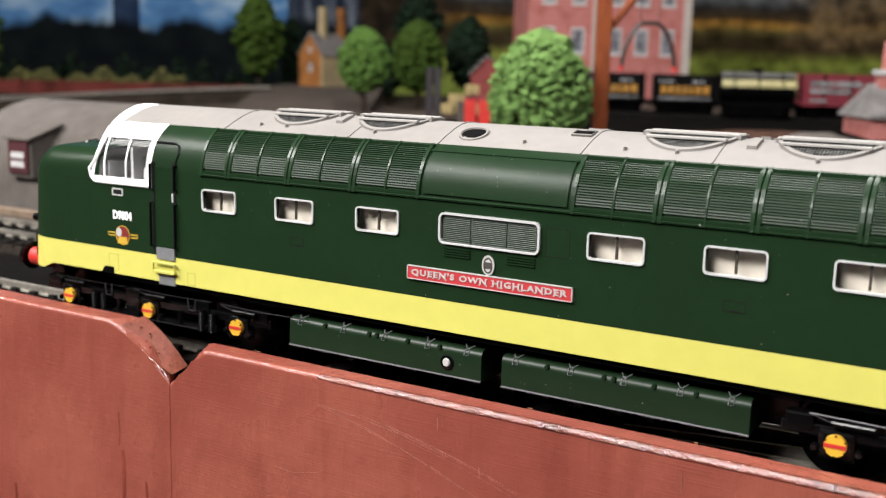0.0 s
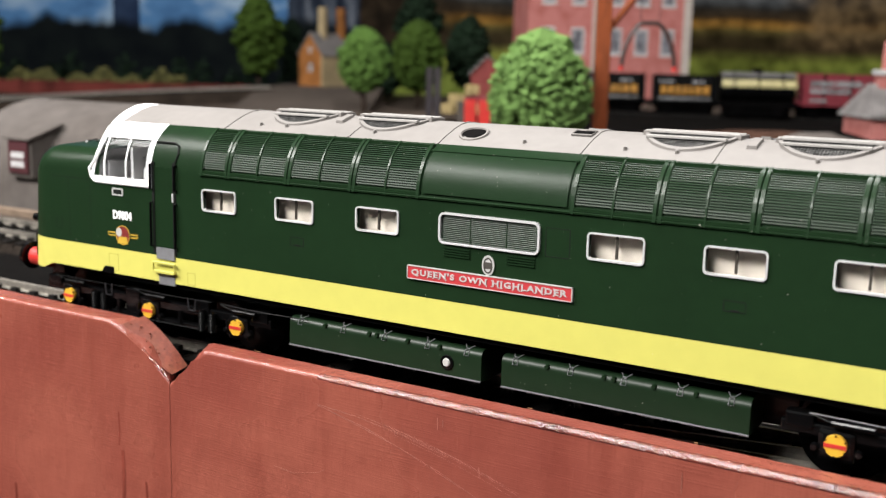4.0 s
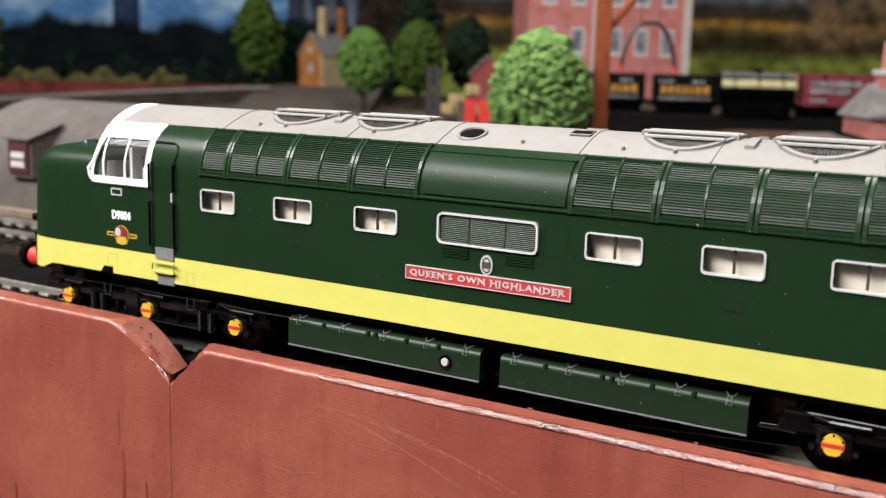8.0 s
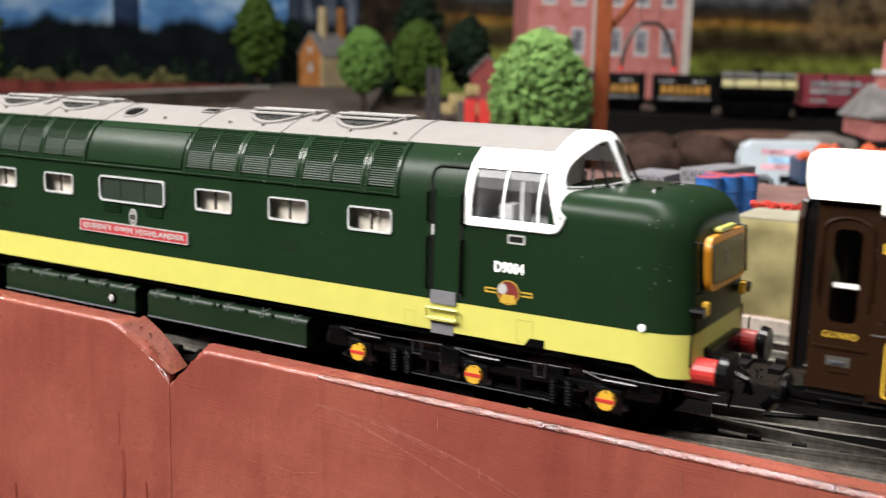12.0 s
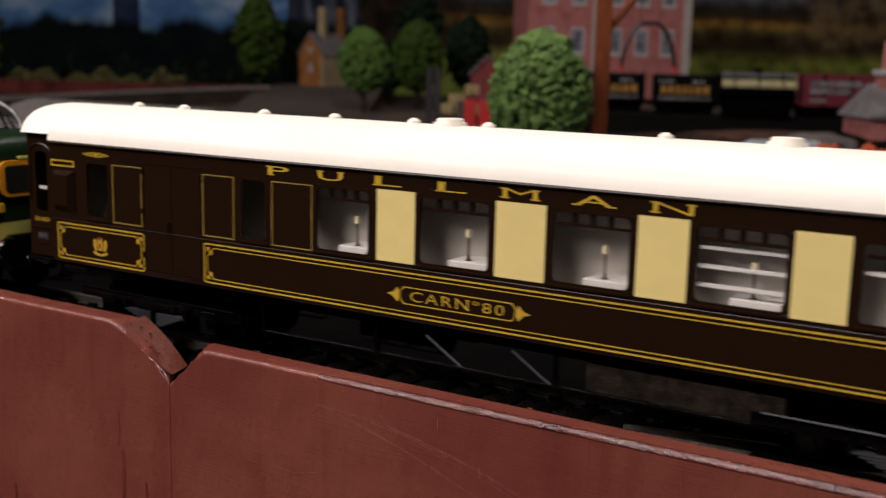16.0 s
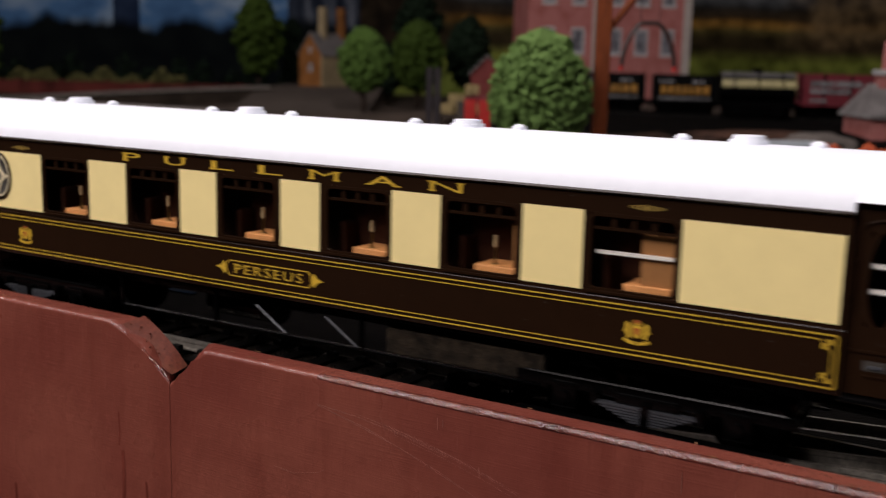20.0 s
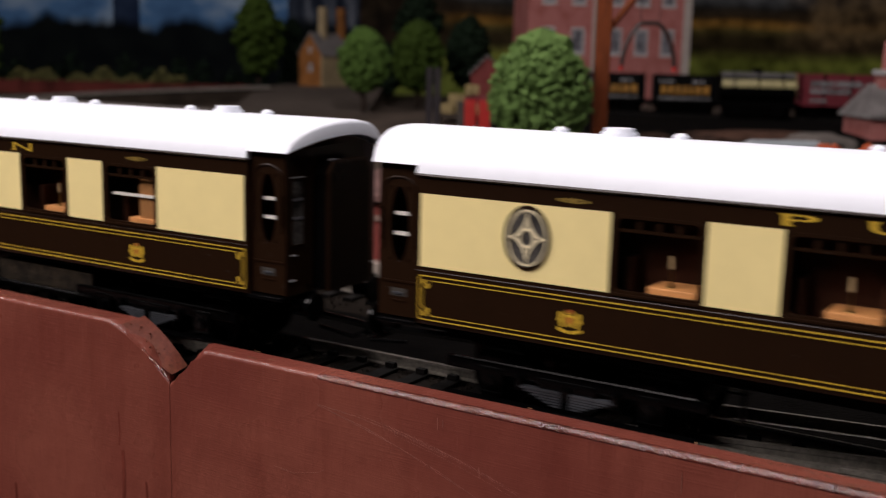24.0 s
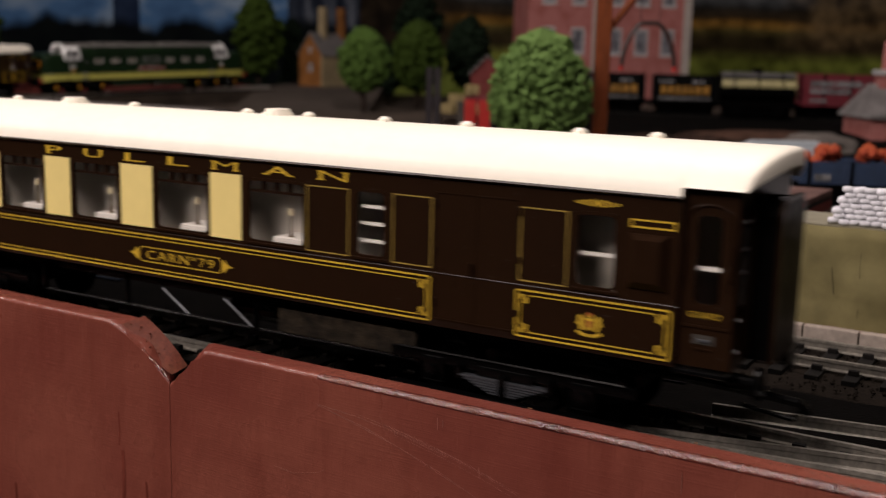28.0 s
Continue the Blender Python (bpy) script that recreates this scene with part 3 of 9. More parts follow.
def louvre_bay(parent, x0, x1, s):
    """Curved bay of fine horizontal slats between ribs."""
    bm = bmesh.new()
    prof = [p for p in HALF if p[1] >= 40.6]
    # walk along the curve
    pts = []
    for a, b in zip(prof, prof[1:]):
        for k in range(6):
            t = k / 6
            pts.append((a[0] + (b[0] - a[0]) * t, a[1] + (b[1] - a[1]) * t))
    d = [0]
    for a, b in zip(pts, pts[1:]):
        d.append(d[-1] + math.hypot(b[0] - a[0], b[1] - a[1]))

    def along(v):
        for i in range(len(d) - 1):
            if d[i + 1] >= v:
                t = (v - d[i]) / (d[i + 1] - d[i])
                p = [pts[i][k] + (pts[i + 1][k] - pts[i][k]) * t for k in (0, 1)]
                n = Vector((pts[i + 1][1] - pts[i][1], -(pts[i + 1][0] - pts[i][0]))).normalized()
                return p, n
        return list(pts[-1]), Vector((0.5, 0.85))
    n = 19
    lo, hi = 1.7, d[-1] - 1.1
    for k in range(n):
        a, b = lo + (hi - lo) * k / n, lo + (hi - lo) * (k + 0.55) / n
        (p, na), (q, nb) = along(a), along(b)
        ring = []
        for x in (x0 + 0.7, x1 - 0.7):
            ring.append([(x, s * (p[0] + na[0] * 0.05), p[1] + na[1] * 0.05), (x, s * (p[0] + na[0] * 0.34), p[1] + na[1] * 0.34),
                         (x, s * (q[0] + nb[0] * 0.26), q[1] + nb[1] * 0.26), (x, s * (q[0] + nb[0] * 0.05), q[1] + nb[1] * 0.05)])
        loft(bm, ring, close=True)
    bay = part("louvre_panel", bm, GREENMATT, parent, "dark green louvre panel of fine slats")
    rib = bmesh.new()
    for x, w, o in ((x0 + 0.5, 0.55, 0.5), (x1 - 0.5, 0.55, 0.5)) + ((((x0 + x1) / 2, 0.28, 0.5),) if x1 - x0 > 12 else ()):
        rings = []
        for v in np.linspace(0, d[-1] - 0.05, 16):
            p, nn = along(v)
            rings.append([(x - w, s * (p[0] - nn[0] * 0.1), p[1] - nn[1] * 0.1), (x - w * 0.6, s * (p[0] + nn[0] * o), p[1] + nn[1] * o),
                          (x + w * 0.6, s * (p[0] + nn[0] * o), p[1] + nn[1] * o), (x + w, s * (p[0] - nn[0] * 0.1), p[1] - nn[1] * 0.1)])
        loft(rib, rings, close=True)
    part("rib", rib, RIBGREEN, bay, smooth=False)
    trim = bmesh.new()
    for v in (0.9, d[-1] - 0.6):
        p, nn = along(v)
        c = Vector((p[0] + nn[0] * 0.2, p[1] + nn[1] * 0.2))
        box(trim, x0, x1, min(s * (c[0] - 0.25), s * (c[0] + 0.25)), max(s * (c[0] - 0.25), s * (c[0] + 0.25)), c[1] - 0.3, c[1] + 0.3)
    part("trim_strip", trim, GREEN, bay)
    return bay


def fan_grille(parent, x):
    """Roof fan: dark mesh disc in a thin ring that follows the roof curve, under flat guard bars."""
    n = 48
    outer, inner = 8.8, 8.1

    def top(y):
        return 54.4 - 0.0304 * y * y
    bm = bmesh.new()
    vr = [[bm.verts.new(Vector((x + r * math.cos(2 * math.pi * i / n), r * math.sin(2 * math.pi * i / n), top(r * math.sin(2 * math.pi * i / n)) + dz)) * MM) for i in range(n)]
          for r, dz in ((outer, -0.4), (outer, 0.42), (inner, 0.42), (inner, -0.4))]
    for a, b in zip(vr, vr[1:] + vr[:1]):
        for i in range(n):
            bm.faces.new((a[i], a[(i + 1) % n], b[(i + 1) % n], b[i]))
    ring = part("fan_ring", bm, ROOFGREY, parent, "pale grey raised fan ring")
    bm = bmesh.new()
    for k in range(-8, 8):
        ya, yb = k * inner / 8, (k + 1) * inner / 8
        ha, hb = math.sqrt(max(0.01, inner ** 2 - ya * ya)), math.sqrt(max(0.01, inner ** 2 - yb * yb))
        bm.faces.new([bm.verts.new(Vector(p) * MM) for p in ((x - ha, ya, top(ya) + 0.08), (x + ha, ya, top(ya) + 0.08), (x + hb, yb, top(yb) + 0.08), (x - hb, yb, top(yb) + 0.08))])
    part("fan_mesh", bm, SEAM, ring, "dark opening below the mesh")
    bm = bmesh.new()
    for k in range(-14, 15):
        y = k * 0.55
        h = math.sqrt(max(0, inner ** 2 - y * y))
        rod(bm, [(x - h, y, top(y) + 0.2), (x + h, y, top(y) + 0.2)], 0.07, 4)
        rod(bm, [(x + y, q, top(q) + 0.2) for q in np.linspace(-h, h, 9)], 0.07, 4)
    part("guard_mesh", bm, MESHDARK, ring, "fine woven wire guard")
    for yy in (-5.0, -1.7, 1.7, 5.0):
        h = math.sqrt(outer ** 2 - yy * yy)
        part("guard_bar", boxm(x - h, x + h, yy - 0.5, yy + 0.5, top(yy) + 0.35, top(yy) + 0.85, 0.1), GUARDPALE, ring)
    for xx in (x - 8.9, x + 8.1):
        part("end_plate", boxm(xx, xx + 0.9, -2.6, 2.6, 54.0, 54.95, 0.1), ROOFGREY, ring)


def cab_front_x(h, z):
    return 107.7 + (53.6 - z) * 0.51 - (h / 17.6) ** 2 * 7.7


def cab(parent, e):
    """White cab top at end e (1 or -1) with side windows and two windscreens."""
    hold = bmesh.new()
    x0 = 87.4
    prof = [(17.8, 36.8), (17.8, 38.3), (17.78, 41.6), (17.32, 43.6), (16.58, 45.6), (15.65, 47.2), (14.6, 48.5), (11.8, 50.7), (9, 52), (6, 53.2), (3, 54.1), (0, 54.4)]
    for s in (-1, 1):
        cols = [x0, 89.0, 95.3, 95.65, 102.35, 102.75]
        vs = []
        for x in cols:
            vs.append([hold.verts.new(Vector((e * x, s * h, z)) * MM) for h, z in prof])
        # slanted quarter light column and front edge
        for f in (0, 1):
            col = []
            for h, z in prof:
                xf = cab_front_x(h, z)
                xq = min(103.5 + max(0, 47.2 - z) * 0.3, xf - 0.8) if f == 0 else xf
                zz = z
                if f == 1 and z < 39:
                    xq, zz = (xf - 2.4, 36.9) if z < 37.5 else (xf - 0.6, 38.5)
                col.append(hold.verts.new(Vector((e * xq, s * h, zz)) * MM))
            vs.append(col)
        fs = []
        for i in range(len(vs) - 1):
            for j in range(len(prof) - 1):
                zm = (prof[j][1] + prof[j + 1][1]) / 2
                if 38.3 < zm < 47.2 and i in (1, 3, 5):
                    continue
                q = (vs[i][j], vs[i + 1][j], vs[i + 1][j + 1], vs[i][j + 1])
                f = hold.faces.new(q)
                xm = sum(abs(v.co.x) for v in q) / 4 / MM
                f.material_index = 1 if (zm > 51.2 and xm < 103.0) else 0
                fs.append(f)
        bmesh.ops.delete(hold, geom=[v for r in vs for v in r if not v.link_faces], context="VERTS")
    bmesh.ops.remove_doubles(hold, verts=hold.verts, dist=1e-7)
    bmesh.ops.recalc_face_normals(hold, faces=hold.faces)
    bmesh.ops.solidify(hold, geom=list(hold.faces), thickness=0.22 * MM)
    shell = part("cab_top", hold, [WHITE, ROOFGREY], parent, "white cab surround", True)
    shell.data.set_sharp_from_angle(angle=radians(28))
    # windscreen wall: frame strips round two panes, from the edge ring inwards
    bm = bmesh.new()

    def fp(h, z, out=0.0):
        return (e * (cab_front_x(abs(h), z) + out), h, z)
    pane_out = {}
    for s in (-1, 1):
        outer = [(s * h, z) for h, z in prof if z > 43] + [(0, 50), (0, 47), (0, 44.2), (s * 6, 44.2), (s * 12, 43.8)]
        inner = [(s * h, z) for h, z in ((15.0, 44.9), (14.9, 46.0), (14.2, 47.2), (13.2, 48.4), (11.0, 49.9), (8.6, 51.0), (6.0, 51.9), (3.2, 52.5), (1.3, 52.3),
                                         (0.9, 50.0), (0.9, 47.0), (1.3, 45.2), (6.0, 45.0), (12.0, 44.8))]
        k = len(outer)
        a = [bm.verts.new(Vector(fp(h, z)) * MM) for h, z in outer]
        b = [bm.verts.new(Vector(fp(h, z)) * MM) for h, z in inner]
        for i in range(k):
            bm.faces.new((a[i], a[(i + 1) % k], b[(i + 1) % k], b[i]))
        pane_out[s] = inner
        cheek = [(17.2, 43.6), (17.5, 41.9), (17.2, 40.4), (14.0, 40.6), (11.0, 43.0), (12.0, 43.8)]
        bm.faces.new([bm.verts.new(Vector(fp(s * h, z)) * MM) for h, z in cheek])
    part("windscreen_frame", bm, WHITE, shell, "white windscreen surround", True)
    for s in (-1, 1):
        bm = bmesh.new()
        ring = [bm.verts.new(Vector(fp(h, z, -0.1)) * MM) for h, z in pane_out[s]]
        cc = bm.verts.new(Vector(fp(s * 7.8, 48.2, -0.1)) * MM)
        for i in range(len(ring)):
            bm.faces.new((ring[i], ring[(i + 1) % len(ring)], cc))
        part("windscreen", bm, GLASS, shell, "clear windscreen").visible_shadow = False
        bm = bmesh.new()
        rod(bm, [fp(h, z, 0.12) for h, z in pane_out[s]] + [fp(*pane_out[s][0], 0.12)], 0.22, 5)
        part("windscreen_bead", bm, CHROME, shell, "thin bright bead")
        bm = bmesh.new()
        rod(bm, [fp(s * 7.5, 44.3, 0.4), fp(s * 6.2, 49.5, 0.5)], 0.28, 5)
        rod(bm, [fp(s * 11.0, 44.0, 0.4), fp(s * 9.0, 48.2, 0.5)], 0.24, 5)
        part("wiper", bm, BLACK, shell, "black windscreen wiper")
        # side glazing with bars
        for a, b in ((89.0, 95.3), (95.65, 102.35), (102.75, 106.2)):
            bm = bmesh.new()
            rings = [[(e * x, s * (h - 0.25), z) for h, z in ((17.6, 38.3), (17.6, 41.6), (17.2, 43.6), (16.5, 45.6), (15.6, 47.2))] for x in (a, b)]
            if a == 102.75:
                rings[1] = [(e * min(103.6 + max(0, 47.2 - z) * 0.3, cab_front_x(h, z) - 0.8), s * (h - 0.25), z) for h, z in ((17.6, 38.3), (17.6, 41.6), (17.2, 43.6), (16.5, 45.6), (15.6, 47.2))]
            loft(bm, rings, cap=False)
            part("side_window", bm, CABGLASS, shell, "clear cab side window").visible_shadow = False
        bm = bmesh.new()
        curve = [(17.75, 38.1), (17.75, 41.6), (17.35, 43.6), (16.65, 45.6), (15.7, 47.3)]
        rod(bm, [(e * 88.8, s * h, z) for h, z in curve] + [(e * 103.5, s * 15.7, 47.3)], 0.16, 5)
        rod(bm, [(e * 88.8, s * 17.75, 38.1), (e * 106.0, s * 17.75, 38.1), (e * 105.4, s * 17.6, 41.5), (e * 103.8, s * 15.75, 47.2)], 0.16, 5)
        part("window_bead", bm, CHROME, shell, "bright window bead")
        bm = bmesh.new()
        lip = [(cab_front_x(h, z) - 0.3, h, z) for h, z in ((13.4, 49.4), (15.6, 47.2), (16.6, 45.6), (17.3, 43.6), (17.7, 41.6))]
        lip += [(107.6, 17.72, 39.8), (107.2, 17.72, 38.5), (106.7, 17.72, 37.6), (106.0, 17.72, 37.05), (105.0, 17.72, 36.9), (88.0, 17.72, 36.9)]
        rod(bm, [(e * x, s * h, z) for x, h, z in lip], 0.38, 8)
        part("surround_lip", bm, WHITE, shell, "raised white lip of the cab surround", True)
    # inside: seats, desk, bulkhead
    bm = bmesh.new()
    box(bm, min(e * 87.6, e * 88.2), max(e * 87.6, e * 88.2), -14.0, 14.0, 36, 47.5)
    box(bm, min(e * 97, e * 97.8), max(e * 97, e * 97.8), -14, -11, 37, 45)
    box(bm, min(e * 97, e * 97.8), max(e * 97, e * 97.8), 11, 14, 37, 45)
    box(bm, min(e * 104, e * 109), max(e * 104, e * 109), -15, 15, 37, 41.5, 0.4)
    box(bm, min(e * 88, e * 105), max(e * 88, e * 105), -16.2, 16.2, 36.4, 37.4)
    box(bm, min(e * 88.2, e * 103), max(e * 88.2, e * 103), -0.6, 0.6, 37.4, 49)
    box(bm, min(e * 92, e * 95), max(e * 92, e * 95), -13, -8, 37.4, 40.5, 0.6)
    box(bm, min(e * 92, e * 95), max(e * 92, e * 95), 8, 13, 37.4, 40.5, 0.6)
    box(bm, min(e * 105.7, e * 106.2), max(e * 105.7, e * 106.2), -16.3, 16.3, 37.4, 44.1)
    part("cab_interior", bm, INGREY, shell, "pale grey cab seats and desk")
    return shell


RAKE = 0.065


def nose(parent, e):
    """Rounded bonnet with amber warning panel, headcode box and lower lime band."""
    bm = bmesh.new()

    def lean(b):
        for v in b.verts:
            v.co.x -= e * RAKE * (v.co.z - 0.020)
        return b

    def sec(x, w, top, r, bot=15.5):
        pts = []
        for z in (bot, 21.5, 30, top - r):
            pts.append((w, z))
        for k in range(1, 8):
            a = radians(90 * k / 7)
            pts.append((w - r + r * math.cos(a), top - r + r * math.sin(a)))
        pts.append((w * 0.3, top + 0.35))
        pts.append((0, top + 0.5))
        return [(e * x, -h, z) for h, z in pts] + [(e * x, h, z) for h, z in pts[-2::-1]]
    secs = [sec(104.5, 17.6, 44.4, 5.0), sec(121.8, 17.6, 44.2, 5.2)]
    for k in range(1, 8):
        a = radians(90 * k / 7)
        ring = sec(121.8 + 9.6 * math.sin(a), 17.6 - 4.4 * (1 - math.cos(a)), 44.2 - 4.6 * (1 - math.cos(a)), 5.2 + 0.4 * math.sin(a), 15.5 - 1.7 * min(1, 2.2 * math.sin(a)))
        secs.append([(x - e * RAKE * (z - 20.0) * math.sin(a), y, z) for x, y, z in ring])
    vr = [[bm.verts.new(Vector(p) * MM) for p in r] for r in secs]
    k = len(vr[0])
    for a, b in zip(vr, vr[1:]):
        for i in range(k - 1):
            f = bm.faces.new((a[i], a[i + 1], b[i + 1], b[i]))
            f.material_index = 1 if max(v.co.z for v in f.verts) < 0.0216 else 0
    # closed front face in bands
    last = vr[-1]
    h = k // 2
    for i in range(h):
        q = (last[i], last[i + 1], last[k - 2 - i], last[k - 1 - i])
        q = list(dict.fromkeys(q))
        if len(q) > 2:
            f = bm.faces.new(q)
            f.material_index = 1 if max(v.co.z for v in q) < 0.0216 else 0
    body = part("nose", bm, [GREEN, LIME], parent, "rounded dark green bonnet", True)
    body.data.polygons.foreach_set("use_smooth", [True] * len(body.data.polygons))
    # front panel
    bm = bmesh.new()
    X = e * 131.4
    pan = rrect(26.4, 16.2, 1.6)
    a = [bm.verts.new(Vector((X + e * 0.5, p[0], 30.0 + p[1])) * MM) for p in pan]
    b = [bm.verts.new(Vector((X - e * 0.5, p[0], 30.0 + p[1])) * MM) for p in pan]
    bm.faces.new(a)
    for i in range(len(a)):
        bm.faces.new((a[i], a[(i + 1) % len(a)], b[(i + 1) % len(a)], b[i]))
    def front_plate(w, h, r, z, d0, d1):
        bm = bmesh.new()
        pts = rrect(w, h, r, 5)
        loft(bm, [[(X + e * d, p[0], z + p[1]) for p in pts] for d in (d0, d1)], close=True)
        return lean(bm)
    hb = part("headcode_box", front_plate(21.0, 9.4, 2.2, 33.0, 0.4, 1.5), ORANGEPANEL, body, "amber headcode surround")
    part("headcode_glass", front_plate(18.6, 7.0, 1.2, 33.0, 1.5, 1.75), pm("headcode_black", (0.015, 0.014, 0.014), 0.15, var=0.05) if "headcode_black" not in bpy.data.materials else bpy.data.materials["headcode_black"], hb, "black headcode panel")
    part("headcode_rail", front_plate(9.0, 0.7, 0.2, 38.4, 0.4, 1.6), LIME, body, "small lime rail above the headcode")
    bm = bmesh.new()
    for yy in (-2.0,):
        box(bm, min(X + e * 1.75, X + e * 1.85), max(X + e * 1.75, X + e * 1.85), yy, yy + 0.3, 31.6, 35.4)
        box(bm, min(X + e * 1.75, X + e * 1.85), max(X + e * 1.75, X + e * 1.85), yy, yy + 1.6, 33.3, 33.6)
    part("headcode_mark", lean(bm), STEPGREY, body)
    for s in (-1, 1):
        bm = bmesh.new()
        cyl(bm, (X - e * 1.6, s * 13.7, 25.4), (X + e * 1.3, s * 13.7, 25.4), 1.15, 1.0, 14)
        part("marker_lamp", bm, BLACK, body, "black marker lamp")
        part("lamp_bracket", boxm(min(X, X + e * 1.2), max(X, X + e * 1.2), s * 10.9 - 0.8, s * 10.9 + 0.8, 24.4, 26.8, 0.3), YELLOWDISC, body)
        bm = bmesh.new()
        rod(bm, [(X - e * 0.5, s * 13.0, 37.4), (X + e * 0.9, s * 13.2, 37.2), (X + e * 0.9, s * 13.2, 28.6), (X - e * 0.3, s * 13.0, 28.4)], 0.24, 6)
        part("grab_rail", lean(bm), BLACK, body, "thin grab rail")
        bm = bmesh.new()
        rod(bm, [(X - e * 1.0, s * 14.0, 22.0), (X - e * 0.3, s * 14.9, 21.6), (X - e * 0.3, s * 14.9, 16.0), (X - e * 0.9, s * 14.0, 15.6)], 0.2, 6)
        part("lower_grab_rail", bm, BLACK, body)
        bm = bmesh.new()
        cyl(bm, (e * 123.1, s * 17.4, 22.2), (e * 123.1, s * 17.95, 22.2), 0.7, 0.6, 14)
        if e > 0:
            part("side_lamp", bm, WHITE, body, "small white side lamp")
        else:
            bm.free()
        # buffers
        bm = bmesh.new()
        cyl(bm, (e * 129.4, s * 12.4, 15.0), (e * 135.2, s * 12.4, 15.0), 2.4, 2.3, 18)
        bf = part("buffer_housing", bm, REDPAINT, parent, "red buffer housing", False)
        bm = bmesh.new()
        cyl(bm, (e * 135.2, s * 12.4, 15.0), (e * 136.2, s * 12.4, 15.0), 1.6, 1.6, 12)
        part("buffer_shank", bm, BLACK, bf)
        bm = bmesh.new()
        cyl(bm, (e * 136.0, s * 12.4, 15.0), (e * 137.4, s * 12.4, 15.0), 3.5, 3.2, 24)
        part("buffer_head", bm, BLACK, bf, "round black buffer head")
        # bonnet top handles
        bm = bmesh.new()
        for xx in (112.5, 120.2):
            rod(bm, [(e * xx, s * 7.6, 44.2), (e * xx, s * 7.4, 44.85), (e * xx, s * 4.4, 45.1), (e * xx, s * 4.3, 44.4)], 0.16, 5)
        part("bonnet_step", bm, BLACK, body, "short black grab step")
        bm = bmesh.new()
        for xx in (112.5, 120.2):
            cyl(bm, (e * xx, s * 7.6, 44.3), (e * xx, s * 7.6, 45.0), 0.3, 0.25, 8)
        part("step_bolt", bm, CHROME, body, "bright bolt")
        # bonnet side door outlines
        bm = bmesh.new()
        for q in ((107.8, 107.9, 22.2, 37.1), (115.3, 115.4, 22.2, 37.0), (107.8, 121.8, 37.0, 37.12)):
            box(bm, min(e * q[0], e * q[1]), max(e * q[0], e * q[1]), s * 17.58 - 0.03, s * 17.58 + 0.05, q[2], q[3])
        for q in ((118.0, 118.1, 24.6, 27.0), (120.0, 120.1, 24.6, 27.0), (118.0, 120.1, 24.6, 24.7), (118.0, 120.1, 26.9, 27.0)):
            box(bm, min(e * q[0], e * q[1]), max(e * q[0], e * q[1]), s * 17.58 - 0.03, s * 17.58 + 0.06, q[2], q[3])
        part("bonnet_door_seam", bm, SEAM, body)
    bm = bmesh.new()
    for y in (-5.3, 5.3):
        box(bm, min(e * 109.5, e * 119.5), max(e * 109.5, e * 119.5), y - 0.09, y + 0.09, 44.2, 44.66)
    for xx in (109.5, 119.4):
        box(bm, min(e * xx, e * (xx + 0.18)), max(e * xx, e * (xx + 0.18)), -5.3, 5.3, 44.2, 44.68)
    part("bonnet_hatch_seam", bm, SEAM, body)
    # valance with lower corner skirt
    bm = bmesh.new()
    for s in (-1, 1):
        plate(bm, [(e * 122.6, 15.6), (e * 125.6, 14.0), (e * 130.6, 14.0), (e * 130.6, 15.6)], s * 11.4, s * 12.9)
    part("valance", bm, LIME, body, "lime valance")
    bm = bmesh.new()
    box(bm, min(e * 128, e * 133.0), max(e * 128, e * 133.0), -9.4, 9.4, 8.5, 18.2, 0.5)
    rod(bm, [(e * 134, 0, 12), (e * 137, 0, 11), (e * 138, 0, 8.5)], 0.7, 6)
    rod(bm, [(e * 134, 5, 12), (e * 136, 5, 10.5), (e * 135.4, 5, 7)], 0.4, 6)
    rod(bm, [(e * 134, -5, 12), (e * 136, -5, 10.5), (e * 135.4, -5, 7)], 0.4, 6)
    part("coupling_gear", bm, BLACK, parent, "black buffer beam hoses and hook")
    return body


pm("hanger_grey", (0.03, 0.03, 0.033), 0.35, 0.3, var=0.1)


